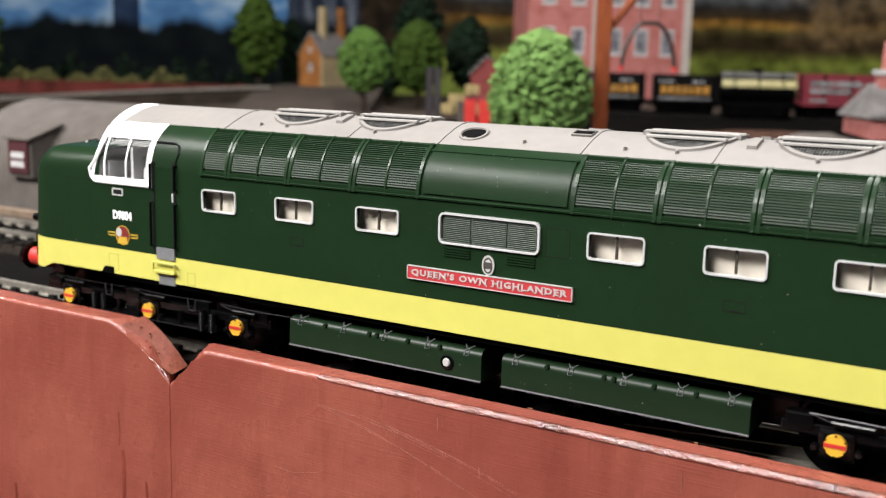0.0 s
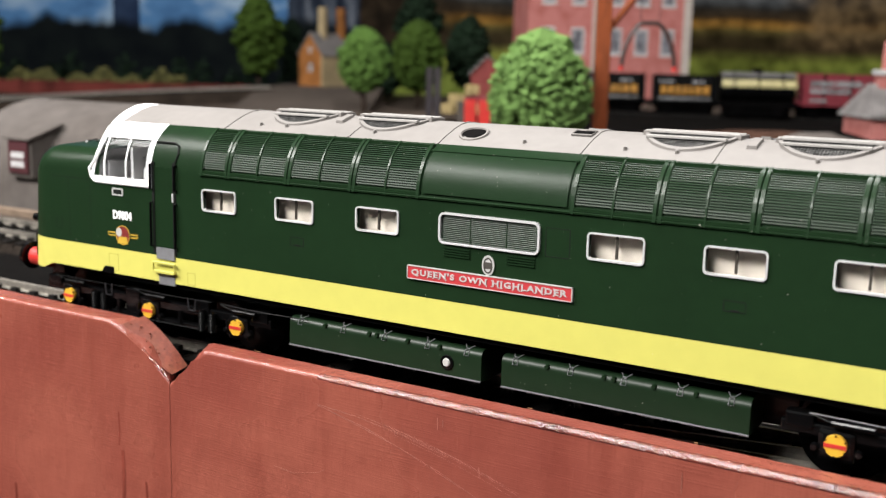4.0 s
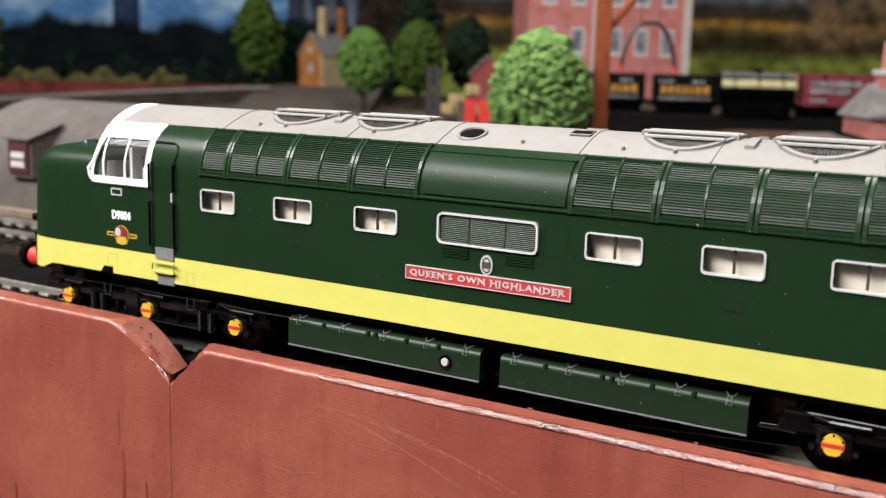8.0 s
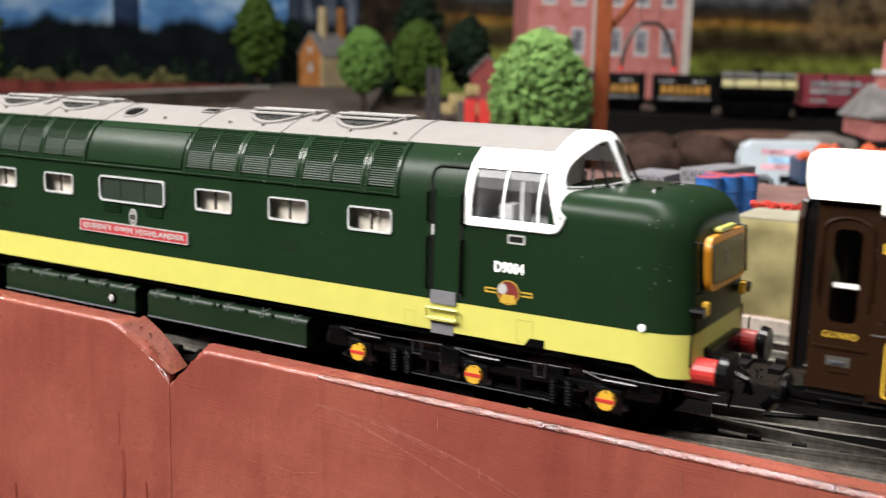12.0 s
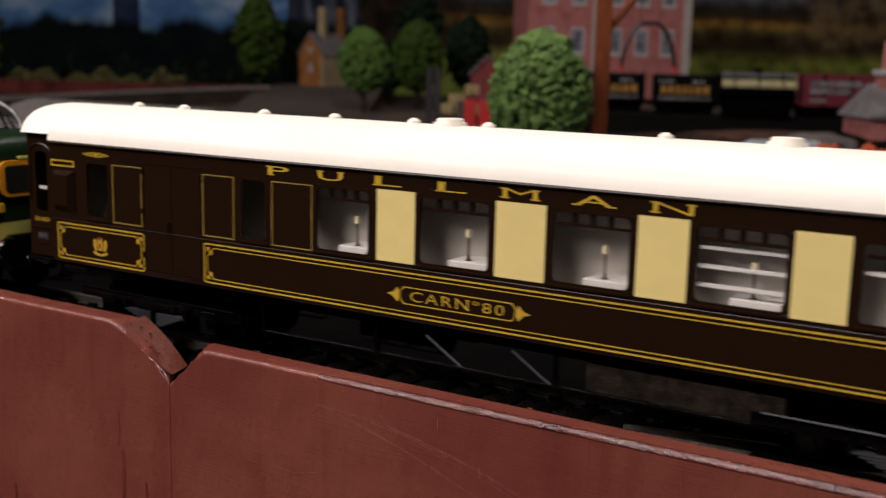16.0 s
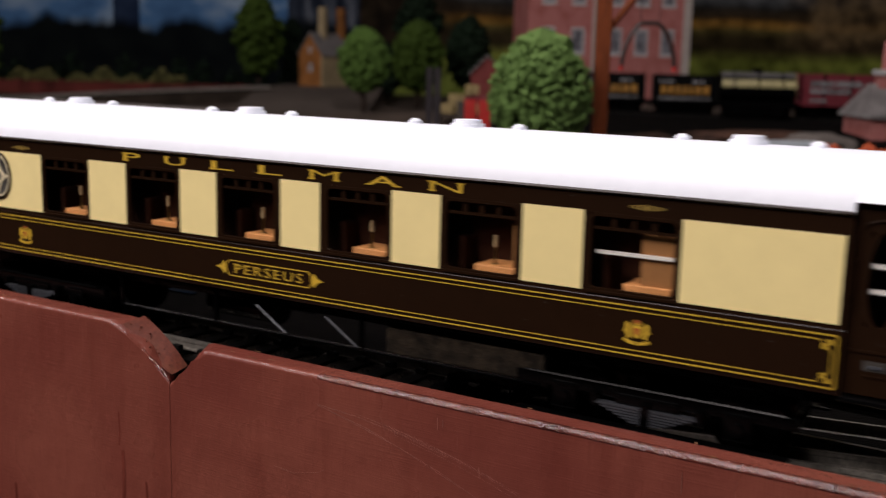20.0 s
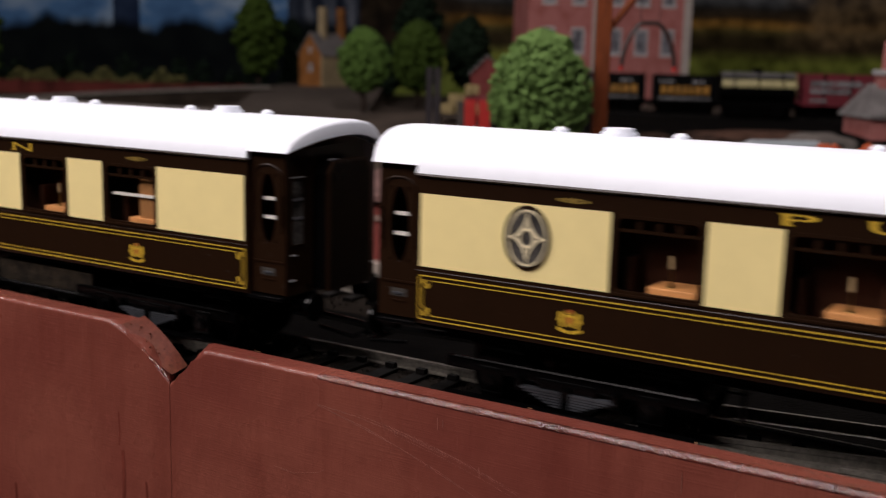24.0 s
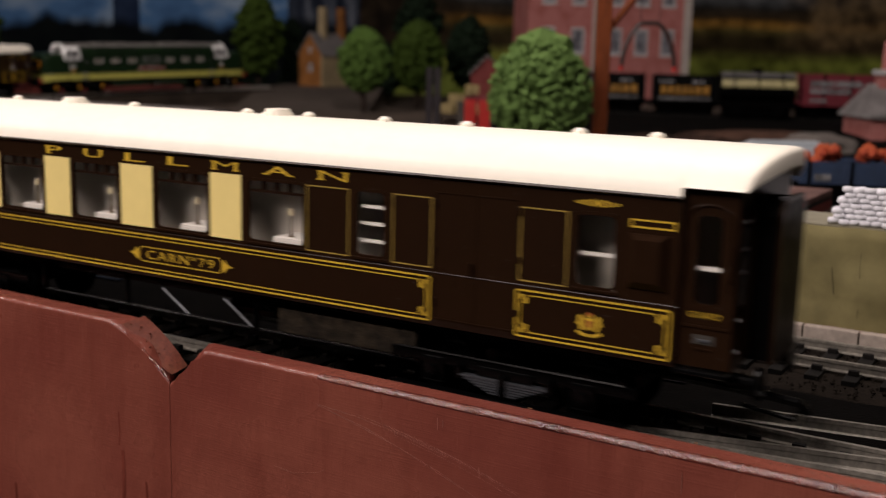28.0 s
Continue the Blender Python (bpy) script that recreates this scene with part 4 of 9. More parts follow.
def bogie(parent, cx):
    """Six-wheeled bogie: side frames, axleboxes, spring pairs, brake gear and pipe runs."""
    bm = bmesh.new()
    for s in (-1, 1):
        y = s * 15.2
        box(bm, cx - 36, cx + 36, y - 0.9, y + 0.9, 8.6, 10.6, 0.3)
        for ax in (-27, 0, 27):
            box(bm, cx + ax - 2.9, cx + ax + 2.9, y - 1.4, y + 1.1, 5.0, 10.2, 0.7)
        box(bm, cx - 13.8, cx + 15.8, y - 1.0, y + 1.0, 5.4, 6.4, 0.2)
        for k in (-33, -8.2 + 2.3, 16, 33):
            box(bm, cx + k - 2.3, cx + k + 2.3, y - 1.2, y + 1.5, 6.2 if k == -8.2 + 2.3 else 9.5, 12.2, 0.4)
    box(bm, cx - 33, cx + 33, -9, 9, 7, 13.5, 0.3)
    fr = part("bogie_frame", bm, BLACK, parent, "black six-wheeled bogie frame")
    for s in (-1, 1):
        for k in (-18.0, -14.8, 16.8, 19.9):
            bm = bmesh.new()
            for i in range(7):
                cyl(bm, (cx + k, s * 17.0, 5.9 + 0.62 * i), (cx + k, s * 17.0, 6.25 + 0.62 * i), 0.95, 0.8, 14)
            cyl(bm, (cx + k, s * 17.0, 5.4), (cx + k, s * 17.0, 10.4), 0.5, 0.5, 8)
            part("coil_spring", bm, BLACK, fr, "black coil spring")
        for ax in (-27, 0, 27):
            bm = bmesh.new()
            cyl(bm, (cx + ax, s * 15.5, 7.9), (cx + ax, s * 17.4, 7.9), 1.85, 1.75, 24)
            d = part("axlebox_cover", bm, YELLOWDISC, fr, "yellow round axlebox cover")
            part("red_stripe", boxm(cx + ax - 1.72, cx + ax + 1.72, min(s * 17.4, s * 17.52), max(s * 17.4, s * 17.52), 7.6, 8.25), REDPAINT, d, "red painted bar")
            bm = bmesh.new()
            for a in range(30, 360, 60):
                u, v = 1.72 * math.cos(radians(a)), 1.72 * math.sin(radians(a))
                cyl(bm, (cx + ax + u, s * 17.3, 7.9 + v), (cx + ax + u, s * 17.55, 7.9 + v), 0.2, 0.16, 6)
            part("cover_bolt", bm, BLACK, d, "small black bolts")
            bm = bmesh.new()
            for dx in (-3.3, 3.5):
                cyl(bm, (cx + ax + dx, s * 16.2, 7.0), (cx + ax + dx, s * 17.2, 7.0), 0.7, 0.5, 10)
            part("axlebox_nut", bm, BLACK, fr)
            bm = bmesh.new()
            cyl(bm, (cx + ax - 0.8, s * 17.0, 11.5), (cx + ax + 5.6, s * 17.0, 11.5), 0.55, 0.55, 12)
            cyl(bm, (cx + ax + 2.6, s * 17.0, 11.5), (cx + ax + 3.1, s * 17.0, 11.5), 0.68, 0.68, 12)
            part("brake_cylinder", bm, BLACK, fr, "black brake cylinder")
            bm = bmesh.new()
            rod(bm, [(cx + ax - 4.4, s * 17.1, 12.5), (cx + ax - 0.8, s * 17.1, 11.6)], 0.14, 5)
            rod(bm, [(cx + ax - 4.4, s * 17.2, 12.6), (cx + ax + 8, s * 17.2, 12.4), (cx + ax + 20, s * 17.2, 12.6)], 0.12, 5)
            part("brake_pipe", bm, BLACK, fr, "thin black pipe")
        for ax in (-12.8, 14.0):
            bm = bmesh.new()
            rod(bm, [(cx + ax - 1.1, s * 17.3, 12.7), (cx + ax - 0.9, s * 17.3, 10.0), (cx + ax + 0.9, s * 17.3, 10.0), (cx + ax + 1.1, s * 17.3, 12.7)], 0.17, 4)
            part("hanger", bm, bpy.data.materials["hanger_grey"], fr, "dark grey brake hanger")
        bm = bmesh.new()
        rod(bm, [(cx - 14, s * 17.0, 5.8), (cx + 16, s * 17.0, 5.8)], 0.16, 5)
        for k in (-10.5, -4.0, 9.5, 24.0):
            cyl(bm, (cx + k, s * 16.4, 6.0), (cx + k, s * 16.4, 9.0), 0.5, 0.5, 8)
        part("brake_rod", bm, BLACK, fr)
    return fr


def wheel_set(parent, ax, r, name="wheelset"):
    bm = bmesh.new()
    for s in (-1, 1):
        cyl(bm, (0, s * 7.0, 0), (0, s * 9.6, 0), r, r, 28)
        cyl(bm, (0, s * 6.4, 0), (0, s * 7.0, 0), r + 0.8, r + 0.8, 28)
    cyl(bm, (0, -9, 0), (0, 9, 0), 1.2, 1.2, 8)
    ob = part(name, bm, UNDER, parent, "black steel wheelset")
    ob.location = Vector((ax, 0, r)) * MM
    return ob


pm("tank_green", (0.0062, 0.0155, 0.0066), 0.38, var=0.06, scale=200, dust=0.2, spec=0.18)


def locomotive():
    L = thing("diesel_locomotive", "dark green model diesel locomotive with lime band and white cab surrounds", "locomotive")
    c = -117.0
    wx = [(45.1, 54.9), (65.7, 75.8), (86.4, 96.7), (136.2, 146.8), (157.0, 167.5), (177.6, 188.2)]
    skip = [(a + c + 0.4, b + c - 0.4, 33.0, 37.8) for a, b in wx]
    skip.append((106.4 + c, 126.7 + c, 32.4, 38.6))
    skip += [(-200, -87.4, 36.8, 60), (87.4, 200, 36.8, 60)]
    xs = sorted({-107, -104.5, -87.4, 87.4, 104.5, 107, *[v for s in skip[:7] for v in s[:2]]})
    xs = [x for x in xs if -104.6 <= x <= 104.6]
    bm = grid_shell(bmesh.new(), xs, HALF, skip, 0.7, lambda x, z: 1 if z < 21.5 else 0)
    body = part("body_side", bm, [GREEN, LIME], L, "dark green body with lime lower band", True)
    body.data.set_sharp_from_angle(angle=radians(32))
    # roof
    bm = bmesh.new()
    rings = [[(x, -h, z) for h, z in ROOF] + [(x, h, z) for h, z in ROOF[-2::-1]] for x in (-87.4, -72, -40, -15, 15, 40, 72, 87.4)]
    loft(bm, rings, cap=False)
    roof = part("roof", bm, ROOFGREY, L, "pale grey roof", True)
    for x in (-70.5, -37, -15.5, 14.5, 38.5, 70.5):
        bm = bmesh.new()
        rod(bm, [(x, -h, z + 0.05) for h, z in ROOF] + [(x, h, z + 0.05) for h, z in ROOF[-2::-1]], 0.16, 5)
        part("roof_joint", bm, ROOFGREY, roof)
    for x in (-43.3, 43.4):
        for sy in (-1, 1):
            bm = bmesh.new()
            loft(bm, [[(x - 1.0, sy * h, z - 0.2), (x - 0.8, sy * h, z + 0.6), (x + 0.8, sy * h, z + 0.6), (x + 1.0, sy * h, z - 0.2)] for h, z in ((6.4, 53.05), (4.6, 53.65), (2.4, 54.2))], close=True)
            part("roof_strap", bm, ROOFGREY, roof, "short raised roof strap")
    for x in (-54.7, -31.8, 31.5, 55.2):
        fan_grille(roof, x)
    for s in (-1, 1):
        for x in (-62, -55, -32, 2, 22, 31.5, 55, 66):
            part("roof_bolt", cyl(bmesh.new(), (x, s * 9.3, 51.7), (x, s * 9.6, 52.4), 0.45, 0.3, 8), ROOFGREY, roof)
        bm = bmesh.new()
        n = 20
        P = [(-10.0 + 2.8 * math.cos(2 * math.pi * i / n), s * (7.4 + 2.3 * math.sin(2 * math.pi * i / n)), 54.35 - 0.0304 * (7.4 + 2.3 * math.sin(2 * math.pi * i / n)) ** 2) for i in range(n)]
        bm.faces.new([bm.verts.new(Vector((p[0], p[1], p[2] + 0.12)) * MM) for p in P])
        ex = part("exhaust_port", bm, BELLOWS, roof, "dark round exhaust port")
        bm = bmesh.new()
        rod(bm, [(p[0], p[1], p[2] + 0.15) for p in P] + [(P[0][0], P[0][1], P[0][2] + 0.15)], 0.32, 6)
        part("port_rim", bm, ROOFGREY, ex)
        Q = [(hx, s * hy, 54.4 - 0.0304 * hy * hy) for hx, hy in ((9.7, 2.8), (13.7, 2.8), (13.7, 5.4), (9.7, 5.4))]
        bm = bmesh.new()
        bm.faces.new([bm.verts.new(Vector((q[0], q[1], q[2] + 0.14)) * MM) for q in Q])
        ht = part("roof_hatch", bm, BELLOWS, roof, "dark open roof hatch")
        part("hatch_rim", rod(bmesh.new(), [(q[0], q[1], q[2] + 0.12) for q in Q + Q[:1]], 0.22, 5), ROOFGREY, ht)
    # floor and inner walls that close the body
    bm = bmesh.new()
    box(bm, -104, 104, -16.4, 16.4, 14.2, 16.2)
    part("floor_pan", bm, BLACK, L)
    bm = bmesh.new()
    box(bm, -84.5, 84.5, -15.0, 15.0, 17, 39.6, 0.2)
    part("engine_casing", bm, INNER, L, "pale casing seen through the windows")
    for s in (-1, 1):
        for a, b in wx:
            lwin(body, (a + b) / 2 + c, 35.4, b - a, 4.9, s)
        # louvres
        for a, b in ((44.6, 52.6), (52.6, 69.0), (69.0, 85.4), (85.4, 101.4)):
            louvre_bay(body, a + c, b + c, s)
            louvre_bay(body, -(b + c), -(a + c), s)
        # smooth middle panel
        bm = bmesh.new()
        mp = [(h + 0.35, z + 0.12) for h, z in HALF if z >= 41.6][:-1]
        loft(bm, [[(x, s * h, z) for h, z in mp] for x in (-15.0, -14.2, 14.2, 15.0)], cap=False)
        part("blank_panel", bm, GREEN, body, "smooth dark green panel", True)
        bm = bmesh.new()
        rod(bm, [(-72.6, s * 17.75, 40.9), (72.6, s * 17.75, 40.9)], 0.32, 6)
        rod(bm, [(-15.4, s * 14.0, 49.5), (15.4, s * 14.0, 49.5)], 0.28, 6)
        part("cantrail_strip", bm, GREEN, body)
        # central grille
        o, i = rrect(21.2, 6.0, 1.2), rrect(20.4, 5.2, 0.9)
        gf = part("grille_frame", ring_plate(bmesh.new(), o, i, s * 18.15, s * 17.3, -0.5, 35.55), CHROME, body, "bright rounded grille frame")
        bm = bmesh.new()
        for k in range(14):
            z = 33.1 + k * 0.355
            loft(bm, [[(x, s * 17.3, z), (x, s * 17.78, z), (x, s * 17.7, z + 0.16), (x, s * 17.3, z + 0.22)] for x in (-10.4, 9.4)], close=True)
        for xx in (-4.3, 3.3):
            box(bm, xx - 0.06, xx + 0.06, min(s * 17.3, s * 17.82), max(s * 17.3, s * 17.82), 33.0, 38.1)
        box(bm, -10.5, 9.5, min(s * 16.9, s * 17.1), max(s * 16.9, s * 17.1), 33.0, 38.1)
        part("grille_slats", bm, GREEN, gf, "dark green slatted grille")
        bm = bmesh.new()
        for k in range(15):
            cyl(bm, (-10.0 + 1.35 * k, s * 18.12, 32.76), (-10.0 + 1.35 * k, s * 18.26, 32.76), 0.13, 0.1, 6)
        part("frame_rivet", bm, CHROME, gf, "small bright rivets")
        for x0 in (-10.1, 3.4):
            bm = bmesh.new()
            for k in range(4):
                box(bm, x0, x0 + 5.8, min(s * 17.6, s * 17.85), max(s * 17.6, s * 17.85), 30.2 + k * 0.48, 30.45 + k * 0.48)
            part("vent_slot", bm, GREEN, body)
        # small hatches as raised outlines
        bm = bmesh.new()

        def outline(x0, x1, z0, z1, t=0.13):
            for q in ((x0, x1, z0, z0 + t), (x0, x1, z1 - t, z1), (x0, x0 + t, z0, z1), (x1 - t, x1, z0, z1)):
                box(bm, q[0], q[1], min(s * 17.55, s * 17.64), max(s * 17.55, s * 17.64), q[2], q[3])
        outline(128.1 + c, 132.9 + c, 32.5, 37.8)
        outline(69.6 + c, 73.2 + c, 28.0, 29.9)
        outline(160.7 + c, 164.5 + c, 27.2, 29.1)
        box(bm, 70.8 + c, 72.2 + c, min(s * 17.55, s * 17.7), max(s * 17.55, s * 17.7), 28.1, 28.4)
        box(bm, 162.0 + c, 163.4 + c, min(s * 17.55, s * 17.7), max(s * 17.55, s * 17.7), 27.3, 27.6)
        part("hatch_outline", bm, SEAM, body)
        bm = bmesh.new()
        outline(15.0 + c, 18.2 + c, 16.2, 20.2)
        outline(40.2 + c, 42.6 + c, 15.8, 18.6)
        outline(191.4 + c, 193.8 + c, 15.8, 18.6)
        outline(216.0 + c, 219.4 + c, 16.0, 20.2)
        part("band_hatch", bm, pm("lime_seam", (0.35, 0.33, 0.08), 0.6), body) if s < 0 else part("band_hatch", bm, LIME, body)
        for x0, x1 in ((12.4, 16.6), (217.6, 221.8)):
            bm = bmesh.new()
            plate(bm, [(x0 + c, 15.4), (x0 + c + 1.2, 17.0), (x1 + c, 17.0), (x1 + c, 15.4)], s * 17.4, s * 17.66)
            part("steam_notch", bm, BLACK, body)
        # crest and nameplate
        cr = part("crest_plate", plate(bmesh.new(), oval(2.6, 3.8), s * 17.9, s * 17.6, -0.3, 29.5), SILVER, body, "oval silver crest")
        part("crest_mark", ring_plate(bmesh.new(), oval(1.9, 3.0), oval(1.5, 2.5), s * 17.98, s * 17.88, -0.3, 29.5), INDARK, cr)
        bm = bmesh.new()
        box(bm, -1.0, 0.4, min(s * 17.88, s * 17.98), max(s * 17.88, s * 17.98), 28.9, 30.1)
        part("crest_mark", bm, INDARK, cr)
        npz = part("nameplate", boxm(-17.9, 16.9, min(s * 17.6, s * 18.05), max(s * 17.6, s * 18.05), 25.0, 27.5, 0.1), PLATE_RED, body, "red nameplate with silver rim")
        bm = bmesh.new()
        for q in ((-18.0, 17.0, 27.42, 27.58), (-18.0, 17.0, 24.92, 25.08), (-18.0, -17.82, 24.92, 27.58), (16.82, 17.0, 24.92, 27.58)):
            box(bm, q[0], q[1], min(s * 17.6, s * 18.15), max(s * 17.6, s * 18.15), q[2], q[3])
        part("nameplate_rim", bm, SILVER, npz)
        words("nameplate_lettering", "QUEEN'S OWN HIGHLANDER", 32.9, 1.4, 0.12, SILVER, npz, -0.5, s * 18.05, 26.25, s > 0, bold=0.03, serif=0.17)
        # tanks
        for x0, x1 in ((68.7, 115.2), (119.6, 166.2)):
            bm = bmesh.new()
            pr = [(8, 6.4), (15.8, 6.4), (16.6, 6.7), (16.6, 10.9)] + [(15.2 + 1.4 * math.cos(radians(a)), 11.1 + 1.5 * math.sin(radians(a))) for a in range(9, 91, 9)] + [(8, 12.7)]
            loft(bm, [[(x, s * h, z) for h, z in pr] for x in (x0 + c, x1 + c)], close=True)
            tk = part("fuel_tank", bm, bpy.data.materials["tank_green"], L, "dark green underframe tank", True)
            tk.data.set_sharp_from_angle(angle=radians(30))
            # Thin pale strip: the tank's lower edge highlight, built as a part.
            part("tank_edge_highlight", boxm(x0 + c, x1 + c, min(s * 16.5, s * 16.85), max(s * 16.5, s * 16.75), 6.45, 6.66), STEPGREY, tk, "pale strip standing for the highlight on the lower edge")
            w = x1 - x0
            for f in (0.06, 0.30, 0.52, 0.74, 0.93):
                bm = bmesh.new()
                xx = x0 + c + w * f
                rod(bm, [(xx - 0.5, s * 16.75, 11.2), (xx - 0.4, s * 16.3, 12.35), (xx + 0.4, s * 16.3, 12.35), (xx + 0.5, s * 16.75, 11.2), (xx - 0.5, s * 16.75, 11.2)], 0.08, 4)
                part("tank_clip", bm, STEPGREY, tk, "thin metal clip")
                bm = bmesh.new()
                rod(bm, [(xx - 1.0, s * 14.9, 13.0), (xx - 0.3, s * 16.0, 12.5), (xx + 0.3, s * 16.0, 12.5), (xx + 1.0, s * 14.9, 13.0)], 0.1, 4)
                part("tank_hook", bm, STEPGREY, tk, "thin metal hook")
            bm = bmesh.new()
            for f in (0.2, 0.44, 0.48, 0.64, 0.8):
                cyl(bm, (x0 + c + w * f, s * 16.2, 11.9), (x0 + c + w * f, s * 16.9, 11.9), 0.55, 0.4, 8)
            part("tank_bolt", bm, bpy.data.materials["tank_green"], tk)
            if x0 < 100:
                bm = bmesh.new()
                cyl(bm, (107.7 + c, s * 16.5, 9.2), (107.7 + c, s * 16.9, 9.2), 1.5, 1.4, 22)
                g = part("filler_ring", bm, BLACK, tk, "black filler ring")
                bm = bmesh.new()
                cyl(bm, (107.7 + c, s * 16.9, 9.2), (107.7 + c, s * 17.2, 9.2), 0.85, 0.7, 16)
                part("filler_cap", bm, SILVER, g, "silver filler cap")
        # cab doors, handrails, steps
        for e in (-1, 1):
            door = part("cab_door", boxm(min(e * 80.6, e * 86.4), max(e * 80.6, e * 86.4), min(s * 17.35, s * 17.63), max(s * 17.35, s * 17.63), 22.2, 41.6), GREEN, L, "dark green cab door")
            bm = bmesh.new()
            for xx, gw in ((79.9, 0.95), (86.5, 0.7)):
                box(bm, min(e * xx, e * (xx + gw)), max(e * xx, e * (xx + gw)), s * 17.62 - 0.12, s * 17.62 + 0.12, 22.0, 42.8)
            pts = [(e * 79.6, s * 16.9, 44.6), (e * 80.0, s * 16.2, 46.4), (e * 81.2, s * 15.9, 47.0), (e * 87.2, s * 15.9, 47.0)]
            rod(bm, pts, 0.3, 5)
            rod(bm, [(e * 80.2, s * 17.6, 42.6), (e * 79.6, s * 16.95, 44.8)], 0.22, 5)
            part("door_gap", bm, SEAM, door)
            bm = bmesh.new()
            for xx in (79.7, 87.2):
                for z0, z1 in ((36.6, 42.2), (23.6, 33.6)):
                    rod(bm, [(e * xx, s * 17.5, z1), (e * xx, s * 18.3, z1), (e * xx, s * 18.3, z0), (e * xx, s * 17.5, z0)], 0.28, 6)
            part("handrail", bm, BLACK, door, "thin black handrail")
            part("door_handle", boxm(min(e * 80.4, e * 80.9), max(e * 80.4, e * 80.9), min(s * 17.6, s * 18.0), max(s * 17.6, s * 18.0), 34.0, 36.0, 0.1), CHROME, door, "bright door handle")
            bm = bmesh.new()
            box(bm, min(e * 80.4, e * 86.0), max(e * 80.4, e * 86.0), min(s * 17.6, s * 17.95), max(s * 17.6, s * 17.95), 20.8, 23.4)
            box(bm, min(e * 80.6, e * 85.6), max(e * 80.6, e * 85.6), min(s * 17.3, s * 17.72), max(s * 17.3, s * 17.72), 14.9, 17.9)
            part("step_plate", bm, STEPGREY, L, "bare grey step plate")
            bm = bmesh.new()
            rod(bm, [(e * 79.9, s * 18.4, 20.0), (e * 86.6, s * 18.4, 20.0), (e * 86.6, s * 18.4, 18.0), (e * 79.9, s * 18.4, 18.0), (e * 79.9, s * 18.4, 20.0)], 0.3, 5)
            box(bm, min(e * 80.2, e * 86.4), max(e * 80.2, e * 86.4), min(s * 17.6, s * 18.6), max(s * 17.6, s * 18.6), 17.6, 18.2, 0.1)
            part("step", bm, LIME, L, "lime folding step")
            # number, emblem, vent
            words("running_number", "D9004", 6.1, 2.1, 0.06, WHITE, body, e * 97.1, s * 17.62, 29.5, s > 0, bold=0.035)
            em = part("emblem", ring_plate(bmesh.new(), oval(4.6, 4.6), oval(4.25, 4.25), s * 17.72, s * 17.6, e * 97.1, 24.9), GOLDPRINT, body, "round red and gold emblem")
            part("emblem_disc", plate(bmesh.new(), oval(4.25, 4.25), s * 17.68, s * 17.6, e * 97.1, 24.9), pm("emblem_red", (0.14, 0.012, 0.01), 0.5), em) if (s, e) == (-1, -1) else share("emblem_disc", finish(plate(bmesh.new(), oval(4.25, 4.25), s * 17.68, s * 17.6, e * 97.1, 24.9), "emblem_disc", bpy.data.materials["emblem_red"]), em)
            bm = bmesh.new()
            plate(bm, oval(1.9, 2.0), s * 17.76, s * 17.6, e * 97.1 + s * 1.2, 25.5)
            part("emblem_wheel", bm, SILVER, em)
            bm = bmesh.new()
            plate(bm, [(-1.7, -1.4), (1.7, -1.4), (1.3, 0.2), (-1.3, 0.2)], s * 17.75, s * 17.6, e * 97.1, 24.3)
            for d in (-1, 1):
                for zz in (24.6, 25.3):
                    box(bm, min(e * 97.1 + d * 2.6, e * 97.1 + d * 4.9), max(e * 97.1 + d * 2.6, e * 97.1 + d * 4.9), min(s * 17.6, s * 17.7), max(s * 17.6, s * 17.7), zz - 0.14, zz + 0.14)
                box(bm, min(e * 97.1 + d * 4.7, e * 97.1 + d * 4.9), max(e * 97.1 + d * 4.7, e * 97.1 + d * 4.9), min(s * 17.6, s * 17.7), max(s * 17.6, s * 17.7), 24.46, 25.44)
            part("emblem_wing", bm, GOLDPRINT, em)
            vt = part("vent_frame", ring_plate(bmesh.new(), rrect(3.6, 1.7, 0.2, 1), rrect(2.9, 1.1, 0.1, 1), s * 17.8, s * 17.55, e * 98.4, 34.9), SILVER, body, "small framed vent")
            part("vent_opening", plate(bmesh.new(), rrect(2.9, 1.1, 0.1, 1), s * 17.68, s * 17.6, e * 98.4, 34.9), SEAM, vt)
    for e in (-1, 1):
        cab(L, e)
        nose(L, e)
    for cx in (-90.0, 90.0):
        bogie(L, cx)
    wheels = [wheel_set(L, ax, 7.4) for ax in (-117, -90, -63, 63, 90, 117)]
    bm = bmesh.new()
    box(bm, -55, 55, -8, 8, 6.5, 14.5)
    part("underframe", bm, BLACK, L)
    return L, [(w, 7.4) for w in wheels]


LOCO, LOCO_WHEELS = locomotive()


# ---- coaches ----
def rect_outline(bm, x0, x1, z0, z1, t, s, y=17.25, out=0.14):
    for q in ((x0, x1, z0, z0 + t), (x0, x1, z1 - t, z1), (x0, x0 + t, z0 + t, z1 - t), (x1 - t, x1, z0 + t, z1 - t)):
        box(bm, q[0], q[1], min(s * y, s * (y + out)), max(s * y, s * (y + out)), q[2], q[3])


